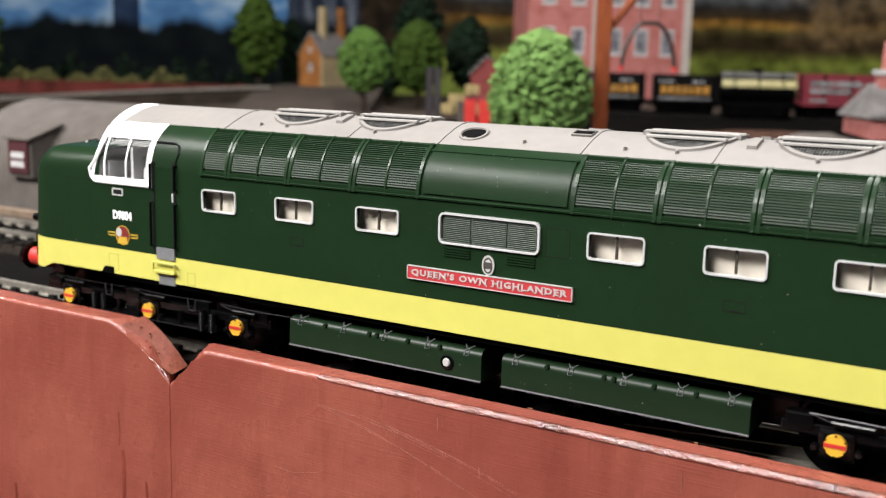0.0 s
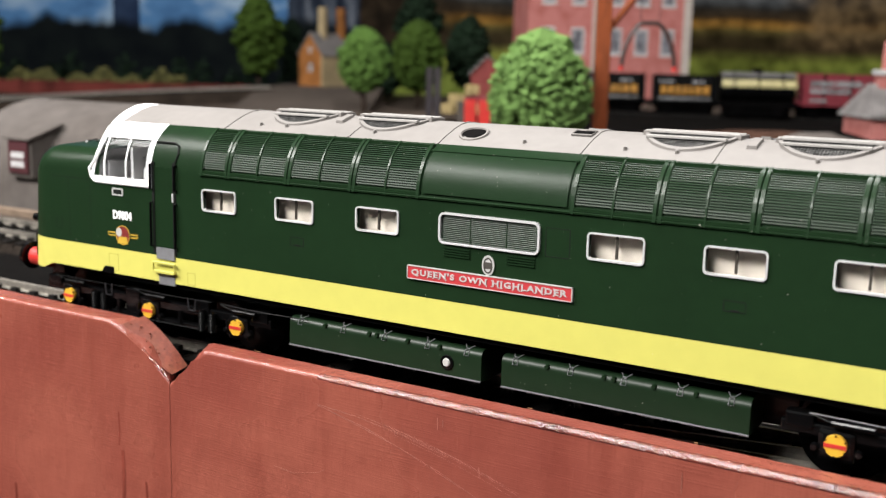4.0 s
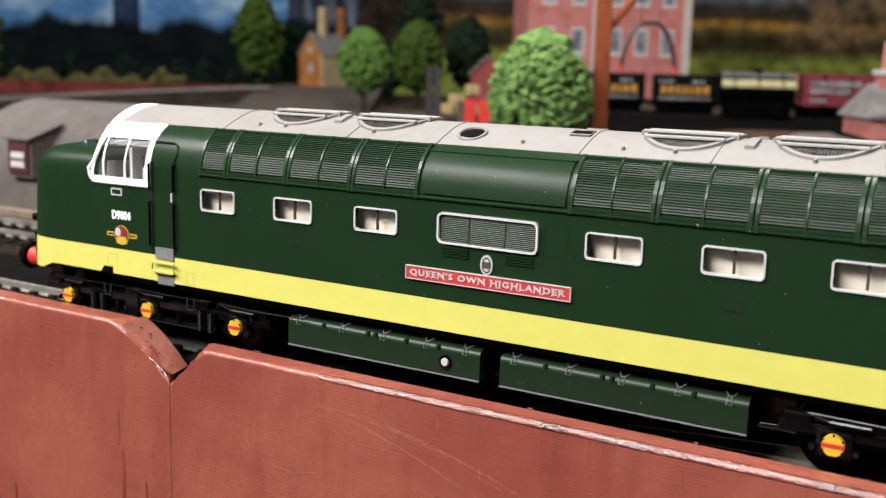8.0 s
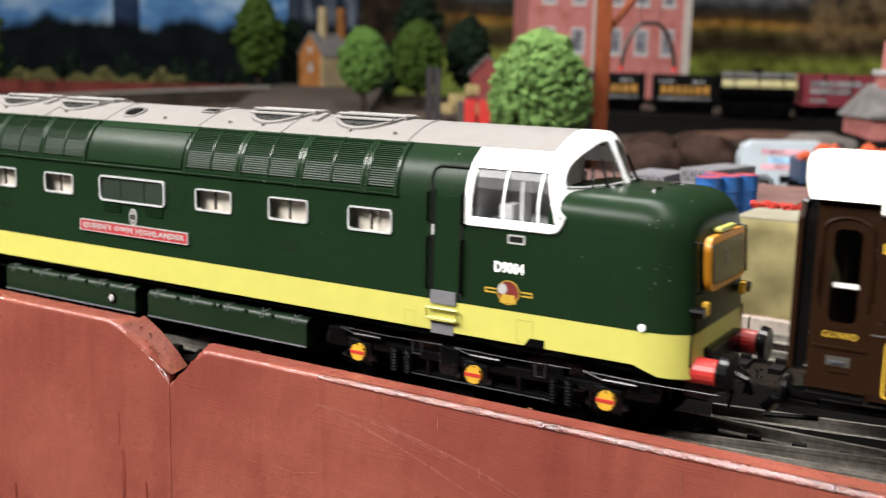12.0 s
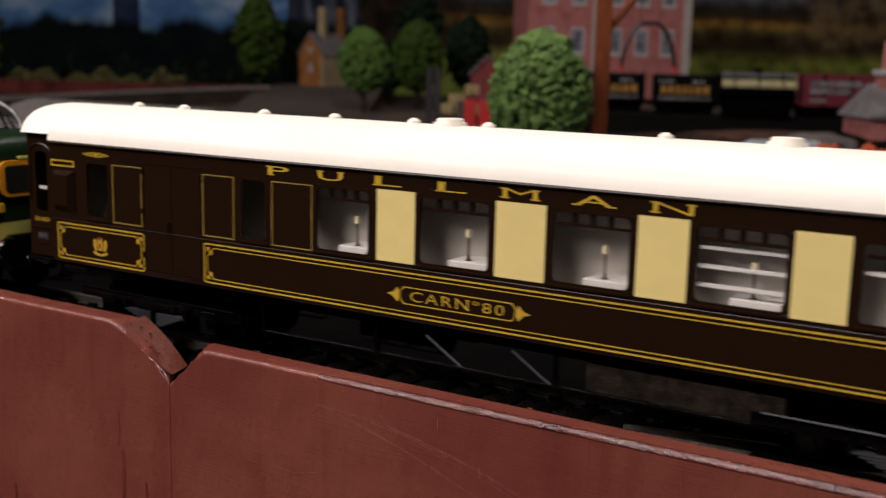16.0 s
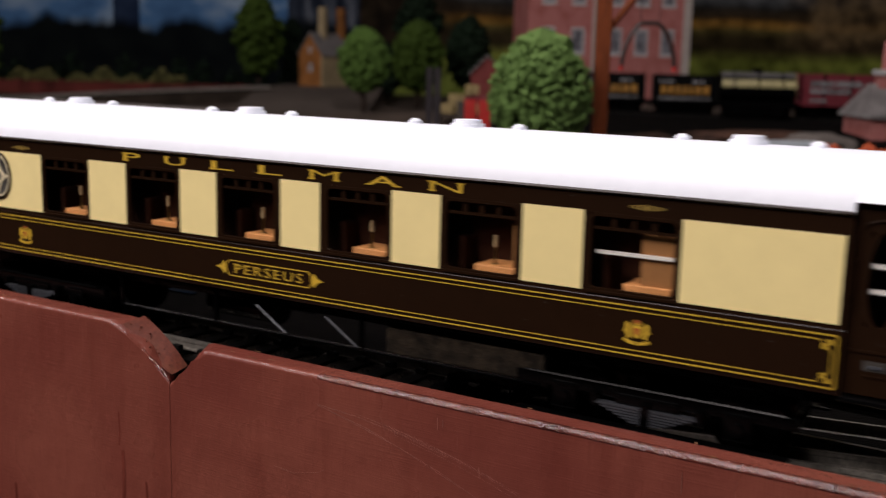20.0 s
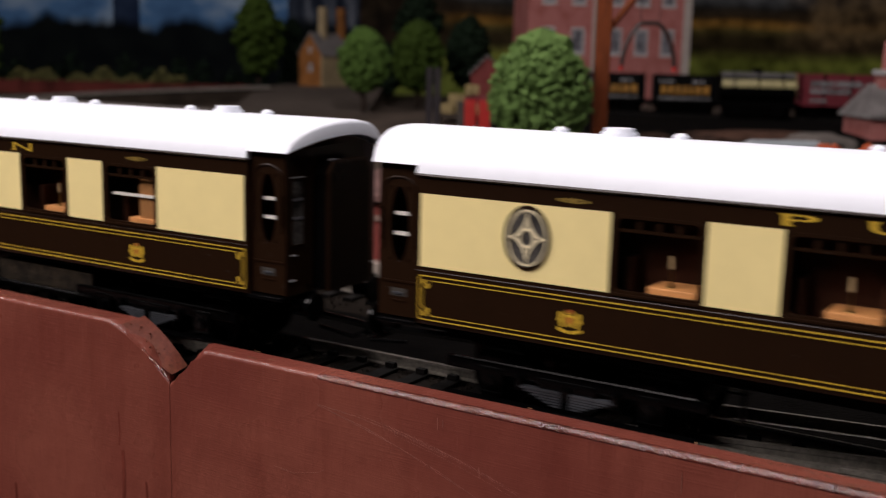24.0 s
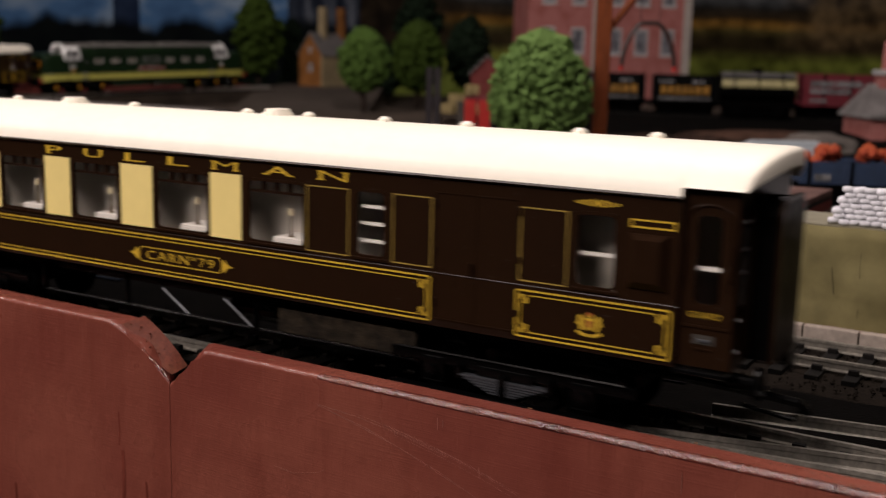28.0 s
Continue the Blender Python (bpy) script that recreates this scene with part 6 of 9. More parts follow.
def coach(label, roof_mat, creams, wins, half, letters, name, dark=(), boxes=(), crests=(), ornaments=(), ovals=(),
          white_inside=True, mirror=1, guard_end=0, doors=(), bars=()):
    C = thing("railway_coach", label, "coach", "train of coaches")
    m = mirror

    def mx(a, b):
        return (a, b) if m > 0 else (-b, -a)
    W = 17.2
    nx = 0.0 if white_inside else -2.5
    Z0, Z1 = 27.7, 41.2
    wn = sorted(mx(a, b) for a, b in wins)
    skip = [(a + 0.7, b - 0.7, Z0, Z1) for a, b in wn]
    xs = sorted({-half, half, *[v for q in skip for v in q[:2]]})
    prof = [(W - 0.5, 16.0), (W, 17.4), (W, Z0), (W, Z1), (W, 45.2)]
    body = part("body_side", grid_shell(bmesh.new(), xs, prof, skip, 0.7), BROWN, C, "dark umber brown coach side")
    # floor, inside walls, end bulkheads
    bm = bmesh.new()
    box(bm, -half, half, -16, 16, 15.2, 17.2)
    part("floor_pan", bm, UNDER, C)
    part("interior_floor", boxm(-half + 1, half - 1, -15.6, 15.6, 22.2, 22.8), INNER if white_inside else SEATDARK, C)
    for x in (-half + 0.6, half - 1.0):
        part("bulkhead", boxm(x, x + 0.5, -16.3, 16.3, 17.2, 46), INNER if white_inside else SEATDARK, C)
    part("ceiling_panel", boxm(-half + 1, half - 1, -15, 15, 45.4, 45.9), INDARK, C)
    inn = INNER if white_inside else SEATDARK
    for s in (-1, 1):
        part("inner_wall", boxm(-half + 1.2, half - 1.2, min(s * 8.0, s * 8.4), max(s * 8.0, s * 8.4), 22.8, 45), inn, C, "inside wall behind the tables")
        if not white_inside:
            part("partition", boxm(79.6, 86.8, min(s * 9, s * 15.4), max(s * 9, s * 15.4), 22.8, 38.5), PARTITION, C, "tan wooden partition")
            part("partition", boxm(54.6, 56.8, min(s * 9, s * 15.2), max(s * 9, s * 15.2), 22.8, 37.0), PARTITION, C, "tan wooden partition")
    roof_shell(C, half, roof_mat, vents=[(m * x, 1.0, b) for x, b in (VENTS_BRAKE if white_inside else VENTS)])
    for s in (-1, 1):
        for a, b in wn:
            wide = b - a > 12
            g = part("window_glass", plate(bmesh.new(), rrect(b - a - 1.3, Z1 - Z0 - 0.1, 0.8), s * (W - 0.35), s * (W - 0.45), (a + b) / 2, (Z0 + Z1) / 2), GLASS, body, "clear window glazing")
            g.visible_shadow = False
            bm = bmesh.new()
            ring_plate(bm, rrect(b - a - 1.0, Z1 - Z0 + 0.3, 1.3), rrect(b - a - 2.2, Z1 - Z0 - 0.9, 1.0), s * (W + 0.08), s * (W - 0.5), (a + b) / 2, (Z0 + Z1) / 2)
            fr = part("window_frame", bm, BROWN, body, "brown window frame")
            if wide:
                bm = bmesh.new()
                box(bm, a + 1.4, b - 1.4, min(s * (W - 0.9), s * (W - 0.2)), max(s * (W - 0.9), s * (W - 0.2)), 38.4, 38.9)
                for k in range(1, 4):
                    x = a + 1.4 + (b - a - 2.8) * k / 4
                    box(bm, x - 0.45, x + 0.45, min(s * (W - 0.9), s * (W - 0.3)), max(s * (W - 0.9), s * (W - 0.3)), 38.9, Z1)
                part("ventilator", bm, BROWN, fr, "brown sliding ventilator bars")
                table_with_lamp(C, (a + b) / 2 + 1.0, s, TABLEWHITE if white_inside else TABLEWOOD)
                bm = bmesh.new()
                if white_inside:
                    d = (a + b) / 2 + 4.6
                    loft(bm, [[(d, y, 26.0), (d + 0.4, y, 28.6), (d + 2.2, y, 31.6), (d + 3.6, y, 32.6), (d + 3.6, y, 26.0)] for y in (s * 8.5, s * 11.6)], close=True)
                    part("seat_back", bm, INNER, C, "pale moulded seat back")
                else:
                    for d in (-6.6, 7.4):
                        box(bm, (a + b) / 2 + d - 1.4, (a + b) / 2 + d + 1.0, min(s * 8.4, s * 13.0), max(s * 8.4, s * 13.0), 22.8, 33.5, 0.8)
                    part("seat_back", bm, inn, C, "brown seat backs inside the coach")
            part("window_sill", boxm(a + 0.3, b - 0.3, min(s * W, s * (W + 0.4)), max(s * W, s * (W + 0.4)), Z0 - 0.5, Z0 - 0.05), BROWN, fr)
        bm = bmesh.new()
        for x, z, w in bars:
            x = m * x
            box(bm, x - w / 2, x + w / 2, min(s * (W - 1.8), s * (W - 1.1)), max(s * (W - 1.8), s * (W - 1.1)), z, z + 0.6)
        if bars:
            part("window_bar", bm, WHITE, body, "bright luggage bars behind glass")
        else:
            bm.free()
        for a, b in creams:
            a, b = mx(a, b)
            part("cream_panel", boxm(a, b, min(s * W, s * (W + 0.18)), max(s * W, s * (W + 0.18)), 27.5, 41.6), BUFF if white_inside else CREAM, body, "cream painted panel")
        for x in ovals:
            oval_window(body, m * x, 35.4, s)
        for a, b in dark:
            a, b = mx(a, b)
            bm = bmesh.new()
            rect_outline(bm, a, b, 27.4, 41.0, 0.2, s, W)
            part("lined_panel", bm, bpy.data.materials["dull_gold"], body, "brown panel with gold line")
        for a, b in boxes:
            a, b = mx(a, b)
            lining_panel(body, a, b, 17.1, 25.7, s, not white_inside)
        for x in crests:
            crest(body, m * x, 21.2, s)
        for x in ornaments:
            ornament(body, m * x, 42.9, s, not white_inside)
        for ch, x in zip("PULLMAN", letters):
            w2 = {"P": 6.4, "M": 7.9, "A": 8.2, "N": 7.9}.get(ch, 7.1) / 2
            words("side_letter", ch, 2 * w2 - 0.9, 1.85, 0.12, LINING, body, (x if s < 0 else -x), s * W, 43.2, s > 0, bold=-0.012 if ch in "MN" else 0.0)
            bars2 = bmesh.new()
            for side, end in {"P": ((-0.85, -1), (-1, 1)), "U": ((-0.95, 1), (0.95, 1)), "L": ((-0.85, 1), (-1, -1)), "M": ((-1, -1), (1, -1), (-1, 1), (1, 1)), "A": ((-1, -1), (1, -1)), "N": ((-1, -1), (1, 1), (-1, 1))}[ch]:
                cx, cz = (x if s < 0 else -x) - s * side * (w2 - 0.85), 43.2 + end * 0.83
                box(bars2, cx - 0.85, cx + 0.85, min(s * W, s * (W + 0.12)), max(s * W, s * (W + 0.12)), cz - 0.13, cz + 0.13)
            part("letter_serif", bars2, LINING, body)
        bm = bmesh.new()
        nw = 14.9 if white_inside else 13.8
        P = [(-nw + 3, -1.75), (nw - 3, -1.75), (nw - 2.2, -0.9), (nw - 2.2, 0.9), (nw - 3, 1.75), (-nw + 3, 1.75), (-nw + 2.2, 0.9), (-nw + 2.2, -0.9)]
        Q = [(x * 0.99, z * 0.90) for x, z in P]
        ring_plate(bm, P, Q, s * (W + 0.12), s * W, nx, 21.2)
        for d in (-1, 1):
            plate(bm, [(d * (nw + 0.9), 0), (d * (nw - 0.5), 0.4), (d * (nw - 1.6), 1.5), (d * (nw - 2.0), 0.6), (d * (nw - 2.0), -0.6), (d * (nw - 1.6), -1.5), (d * (nw - 0.5), -0.4)], s * (W + 0.12), s * W, nx, 21.2)
        nf = part("name_cartouche", bm, LINING, body, "gold name cartouche")
        words("coach_name", name, 20.6 if white_inside else (18.6 if len(name) > 6 else 16.8), 1.95, 0.12, LINING, nf, nx, s * W, 21.2, s > 0, bold=-0.012 if white_inside else -0.008, serif=0.2)
        bm = bmesh.new()
        rod(bm, [(-half, s * (W + 0.35), 45.1), (half, s * (W + 0.35), 45.1)], 0.35, 5)
        rod(bm, [(-half, s * W, 26.6), (half, s * W, 26.6)], 0.13, 5)
        part("waist_moulding", bm, BROWN, body)
        for a, b in doors:
            a, b = mx(a, b)
            bm = bmesh.new()
            rect_outline(bm, a, b, 17.6, 42.2, 0.22, s, W, 0.12)
            box(bm, (a + b) / 2 - 0.12, (a + b) / 2 + 0.12, min(s * W, s * (W + 0.1)), max(s * W, s * (W + 0.1)), 17.6, 42.2)
            d = part("luggage_door", bm, BROWN, body, "brown double luggage doors")
            bm = bmesh.new()
            for xx in (a, b):
                for z in (20.5, 30.5, 39.5):
                    box(bm, xx - 0.4, xx + 0.4, min(s * W, s * (W + 0.4)), max(s * W, s * (W + 0.4)), z, z + 1.3, 0.1)
            rod(bm, [((a + b) / 2 - 0.8, s * (W + 0.5), 27.0), ((a + b) / 2 - 0.8, s * (W + 0.5), 29.4)], 0.3, 5)
            part("door_hinge", bm, BROWN, d)
            # guard's lookout and its lined name strip
            g0, g1 = mx(-113.4, -106.2)
            bm = bmesh.new()
            loft(bm, [[(g0 + i, s * h, 28.9 + i), (g1 - i, s * h, 28.9 + i), (g1 - i, s * h, 38.4 - i * 0.7), (g0 + i, s * h, 38.4 - i * 0.7)] for i, h in ((0, W - 0.1), (0, W + 0.25), (1.3, W + 1.4))], close=True)
            part("lookout", bm, BROWN, body, "projecting brown guard's lookout")
            bm = bmesh.new()
            g0, g1 = mx(-114.4, -106.3)
            rect_outline(bm, g0, g1, 39.4, 40.9, 0.28, s, W)
            part("lined_strip", bm, LINING, body, "gold lined strip")
        # underframe truss and boxes
        bm = bmesh.new()
        for a, b in ((-8.0, 0.2), (11.1, 19.0)):
            rod(bm, [(a, s * 14.8, 13.2), (b, s * 14.8, 8.1)], 0.26, 6)
        part("truss_bar", bm, bpy.data.materials["spring_grey"], C, "grey slanting truss bars")
        bm = bmesh.new()
        rod(bm, [(-50, s * 14.4, 7.6), (62, s * 14.4, 7.6)], 0.3, 6)
        for x in (-50, -20, 20, 62):
            box(bm, x - 0.4, x + 0.4, min(s * 14.0, s * 14.8), max(s * 14.0, s * 14.8), 7.4, 15)
        part("truss_rod", bm, UNDER, C, "black underframe truss")
        part("battery_box", boxm(26, 61.5, min(s * 9, s * 14.2), max(s * 9, s * 14.2), 8.0, 13.2, 0.3), RUSTBOX, C, "rough brown battery box")
        bm = bmesh.new()
        cyl(bm, (m * -28, s * 6, 10.5), (m * -8, s * 6, 10.5), 3.4, 3.4, 16)
        part("brake_cylinder", bm, UNDER, C)
    bm = bmesh.new()
    box(bm, -half + 2, half - 2, -9, 9, 12.0, 15.4)
    part("underframe", bm, UNDER, C)
    wheels = []
    for cx in (-82.0, 82.0):
        coach_bogie(C, cx)
        for d in (-16, 16):
            wheels.append((wheel_set(C, cx + d, 6.6), 6.6))
    for e in (-1, 1):
        vestibule(C, half, e, guard=(guard_end * m == e))
    for e in (-1, 1):
        bm = bmesh.new()
        rod(bm, [(e * 108, 0, 9.5), (e * 126, 0, 9), (e * 133, 0, 8.5), (e * 134.5, 0, 6.5)], 0.9, 6)
        part("coupling", bm, UNDER, C, "black coupling hook")
        part("coupling_bar", rod(bmesh.new(), [(e * 124, -5, 8), (e * 133, -5, 7), (e * 133, 5, 7)], 0.5, 6), UNDER, C)
    return C, wheels


VENTS = [(-93, 0), (-81, 1), (-69, 0), (-35.1, 0), (-23.1, 1), (-11, 0), (22.2, 0), (34.8, 1), (46.6, 0), (80, 0), (92, 1), (104, 0)]
VENTS_BRAKE = [(-103.5, 0), (-88, 0), (-62.9, 0), (-42.7, 0), (-22.1, 0), (-13.2, 1), (-4.2, 0), (32.9, 0), (54.8, 1), (77.4, 0), (98, 1)]

BRAKE = dict(half=115.1,
             creams=[(-18.5, -9.6), (8.0, 18.2), (35.5, 44.5), (61.6, 70.3), (87.7, 113.6)],
             wins=[(-104.7, -95.4), (-56.4, -47.7), (-36.2, -19.5), (-9.6, 7.6), (18.6, 35.2), (44.7, 61.7), (70.8, 87.7)],
             dark=[(-94.8, -85.3), (-66.5, -57.4), (-46.9, -36.2)], boxes=[(-114.3, -85.0), (-66.2, 113.8)],
             crests=(-99.6, 88.8), ornaments=(-100.2, 88.7), ovals=(104.7,), guard_end=-1, doors=[(-85.0, -67.2)],
             letters=[-43.5, -30.0, -16.0, -1.5, 12.8, 27.2, 41.5])
PARLOUR = dict(half=114.0,
               creams=[(-113.1, -74.2), (-57.2, -44.8), (-27.7, -16.9), (1.0, 11.3), (28.9, 40.0), (57.4, 69.4), (87.2, 113.1)],
               wins=[(-74.2, -57.2), (-44.8, -27.8), (-16.5, 0.3), (12.0, 28.9), (40.2, 57.2), (69.8, 87.2)],
               boxes=[(-113.2, 113.2)], crests=(-81.2, 80.2), ornaments=(-81.5, 80.8), ovals=(-90.2,),
               letters=[-42.7, -29.2, -15.2, -1.8, 12.3, 26.7, 41.1], white_inside=False, bars=[(78.5, 34.0, 14)])



def nudged(v, by=1.6):
    """Brake-end features of the leading coach sit a little further in."""
    if isinstance(v, (list, tuple)):
        return [nudged(q, by) for q in v]
    return v + by if v < -33 else v


LEADING = dict(BRAKE, **{k: nudged(BRAKE[k]) for k in ("wins", "dark", "boxes", "crests", "ornaments", "doors")})
COACHES = []
for lab, kw, u in (
        ("brown and cream model coach with ivory roof and luggage doors", dict(LEADING, roof_mat=ROOFIVORY, name="CARNº80", bars=[(53.2, 36.9, 14.6), (53.2, 33.7, 14.6), (53.2, 30.5, 14.6), (79.2, 35.6, 14.6)]), 391.9),
        ("brown and cream model dining coach with white roof and wooden tables", dict(PARLOUR, roof_mat=ROOFWHITE, name="PERSEUS"), 661.9),
        ("brown and cream model dining coach with white roof and wooden tables", dict(PARLOUR, roof_mat=ROOFWHITE, name="CYGNUS"), 933.8),
        ("brown and cream model dining coach with white roof and wooden tables", dict(PARLOUR, roof_mat=ROOFWHITE, name="PHOENIX"), 1204.6),
        ("brown and cream model brake coach at the tail, ivory roof", dict(BRAKE, roof_mat=ROOFIVORY, name="CARNº79", mirror=-1, letters=[-41.0, -27.3, -13.5, 0.0, 13.9, 28.6, 42.9], bars=[(-52.4, 30.5, 8.6), (-52.4, 34.0, 8.6), (-52.4, 37.4, 8.6), (-100.2, 33.4, 8.6)]), 1475.3)):
    ob, wh = coach(lab, **kw)
    COACHES.append((ob, wh, u))


# ---- far end of the return loop ----
FAR_AT, FAR_TURN, FAR_Z, FAR_CLIMB, FAR_CURVE = (-750.4, 724.7), 78.5, 23.2, 1.8, 1.25e-3


def ground_z(x, y):
    return -5.0 + hill(x, y) + noise.noise(Vector((x * 0.03, y * 0.03, 0)))


BANK = pm("bank_brown", (0.027, 0.020, 0.015), 0.95, var=0.25, scale=80, bump=0.5, bscale=500)


# ---- backdrop photograph board ----
def backdrop_mat():
    m = bpy.data.materials.new("backdrop_picture")
    m.use_nodes = True
    n, l = m.node_tree.nodes, m.node_tree.links
    b = n["Principled BSDF"]
    b.inputs["Roughness"].default_value = 0.7
    b.inputs["Specular IOR Level"].default_value = 0.03
    tc = n.new("ShaderNodeTexCoord")
    sep = n.new("ShaderNodeSeparateXYZ")
    l.new(tc.outputs["Object"], sep.inputs[0])

    def noise_tex(scale, detail, stretch=(1, 1, 1)):
        mp = n.new("ShaderNodeMapping")
        mp.inputs["Scale"].default_value = stretch
        l.new(tc.outputs["Object"], mp.inputs["Vector"])
        t = n.new("ShaderNodeTexNoise")
        t.inputs["Scale"].default_value = scale
        t.inputs["Detail"].default_value = detail
        l.new(mp.outputs[0], t.inputs["Vector"])
        return t.outputs["Fac"]

    def math_node(op, a, c):
        k = n.new("ShaderNodeMath")
        k.operation = op
        for i, v in enumerate((a, c)):
            if isinstance(v, (int, float)):
                k.inputs[i].default_value = v
            else:
                l.new(v, k.inputs[i])
        return k.outputs[0]

    def ramp(src, stops, interp="LINEAR"):
        r = n.new("ShaderNodeValToRGB")
        r.color_ramp.interpolation = interp
        while len(r.color_ramp.elements) < len(stops):
            r.color_ramp.elements.new(0.5)
        for e, (p, c) in zip(r.color_ramp.elements, stops):
            e.position, e.color = p, (*c, 1)
        l.new(src, r.inputs[0])
        return r.outputs[0]

    def mix(f, a, c):
        k = n.new("ShaderNodeMix")
        k.data_type = "RGBA"
        l.new(f, k.inputs["Factor"])
        l.new(a, k.inputs["A"])
        l.new(c, k.inputs["B"])
        return k.outputs["Result"]
    u, v = sep.outputs["X"], sep.outputs["Z"]
    # left: cloudy blue sky over a dark wood, a tower and a distant town
    sky = ramp(noise_tex(10, 5, (1, 1, 1.6)), [(0.34, (0.02, 0.06, 0.15)), (0.5, (0.06, 0.145, 0.29)), (0.66, (0.24, 0.33, 0.43))])
    wood = ramp(noise_tex(22, 4), [(0.35, (0.00165, 0.00275, 0.00385)), (0.7, (0.0044, 0.0066, 0.0066))])
    town = ramp(noise_tex(55, 3, (1, 1, 0.25)), [(0.36, (0.007, 0.010, 0.018)), (0.52, (0.026, 0.034, 0.05)), (0.66, (0.10, 0.112, 0.135))])

    def band(a, c):
        return math_node("MULTIPLY", math_node("MULTIPLY", math_node("SUBTRACT", u, a), 150), math_node("MULTIPLY", math_node("SUBTRACT", c, u), 150))

    def capped(v_):
        k = n.new("ShaderNodeClamp")
        l.new(v_, k.inputs[0])
        return k.outputs[0]
    tower = capped(band(-0.556, -0.510))
    deep = ramp(noise_tex(30, 3), [(0.3, (0.008, 0.016, 0.04)), (0.7, (0.02, 0.035, 0.07))])
    above = mix(capped(band(-0.262, -0.10)), mix(tower, sky, deep), town)
    edge = math_node("ADD", math_node("MULTIPLY", math_node("SUBTRACT", noise_tex(11, 5, (1, 1, 0.2)), 0.5), 0.09), 0.108)
    left = mix(capped(math_node("MULTIPLY", math_node("SUBTRACT", v, edge), 55)), wood, above)
    # right: hedged fields below dark hills, scrub towards the near end
    vv = math_node("ADD", v, math_node("MULTIPLY", math_node("SUBTRACT", noise_tex(9, 4, (0.6, 1, 1)), 0.5), 0.02))
    t = math_node("MULTIPLY", math_node("SUBTRACT", vv, 0.05), 7.7)
    fields = ramp(t, [(0.0, (0.20, 0.25, 0.05)), (0.19, (0.28, 0.33, 0.06)), (0.29, (0.13, 0.125, 0.034)), (0.36, (0.045, 0.032, 0.015)), (0.50, (0.055, 0.042, 0.018)), (0.58, (0.14, 0.11, 0.034)),
                      (0.62, (0.36, 0.20, 0.045)), (0.68, (0.32, 0.165, 0.038)), (0.73, (0.06, 0.038, 0.018)), (0.85, (0.036, 0.032, 0.026)), (0.90, (0.07, 0.075, 0.078)), (1.0, (0.15, 0.16, 0.17))])
    scrub = ramp(noise_tex(26, 5), [(0.35, (0.06, 0.039, 0.021)), (0.55, (0.21, 0.14, 0.068)), (0.72, (0.36, 0.24, 0.12))])
    near_end = math_node("MULTIPLY", capped(math_node("MULTIPLY", math_node("SUBTRACT", u, 0.56), 14)), capped(math_node("MULTIPLY", math_node("SUBTRACT", vv, 0.088), 60)))
    far_end = math_node("MULTIPLY", capped(math_node("MULTIPLY", math_node("SUBTRACT", 0.055, u), 14)), capped(math_node("MULTIPLY", math_node("SUBTRACT", vv, 0.07), 60)))
    dim = ramp(noise_tex(24, 5), [(0.35, (0.008, 0.006, 0.004)), (0.7, (0.05, 0.034, 0.02))])
    right = mix(far_end, mix(math_node("MULTIPLY", near_end, 0.85), fields, scrub), dim)
    speck = ramp(noise_tex(34, 6), [(0.35, (0.30, 0.30, 0.30)), (0.65, (0.85, 0.85, 0.85))])
    mul = n.new("ShaderNodeMix")
    mul.data_type, mul.blend_type = "RGBA", "MULTIPLY"
    mul.inputs["Factor"].default_value = 1.0
    l.new(right, mul.inputs["A"])
    l.new(speck, mul.inputs["B"])
    side = capped(math_node("MULTIPLY", math_node("ADD", u, 0.146), 120))
    l.new(mix(side, left, mul.outputs["Result"]), b.inputs["Base Color"])
    return m


bd = new("backdrop", finish(boxm(-1700, 1500, 0, 12, -60, 560), "backdrop", backdrop_mat()))
bd.matrix_basis = at(-744, 1389, 0, 0, 0, 31.2)
tagged(bd, "printed backdrop board of sky, woods and fields", "backdrop", kind="structure")


# ---- trees ----
def leaf_mat(name, col):
    m = bpy.data.materials.new(name)
    m.use_nodes = True
    n, l = m.node_tree.nodes, m.node_tree.links
    b = n["Principled BSDF"]
    b.inputs["Roughness"].default_value = 0.75
    b.inputs["Specular IOR Level"].default_value = 0.08
    g = n.new("ShaderNodeNewGeometry")
    h = n.new("ShaderNodeHueSaturation")
    h.inputs["Color"].default_value = (*col, 1)
    mr = n.new("ShaderNodeMapRange")
    mr.inputs["To Min"].default_value, mr.inputs["To Max"].default_value = 0.85, 1.2
    l.new(g.outputs["Random Per Island"], mr.inputs["Value"])
    l.new(mr.outputs["Result"], h.inputs["Value"])
    l.new(h.outputs["Color"], b.inputs["Base Color"])
    return m


BARK = pm("bark", (0.02475, 0.0165, 0.0121), 0.9, var=0.3, scale=500, bump=0.6)
LEAF_LIGHT = leaf_mat("light_foam_leaf", (0.108, 0.185, 0.054))
LEAF_MID = leaf_mat("mid_leaf", (0.060, 0.112, 0.024))
LEAF_OLIVE = leaf_mat("olive_leaf", (0.028, 0.050, 0.008))
LEAF_DARK = leaf_mat("dark_leaf", (0.006, 0.013, 0.0065))


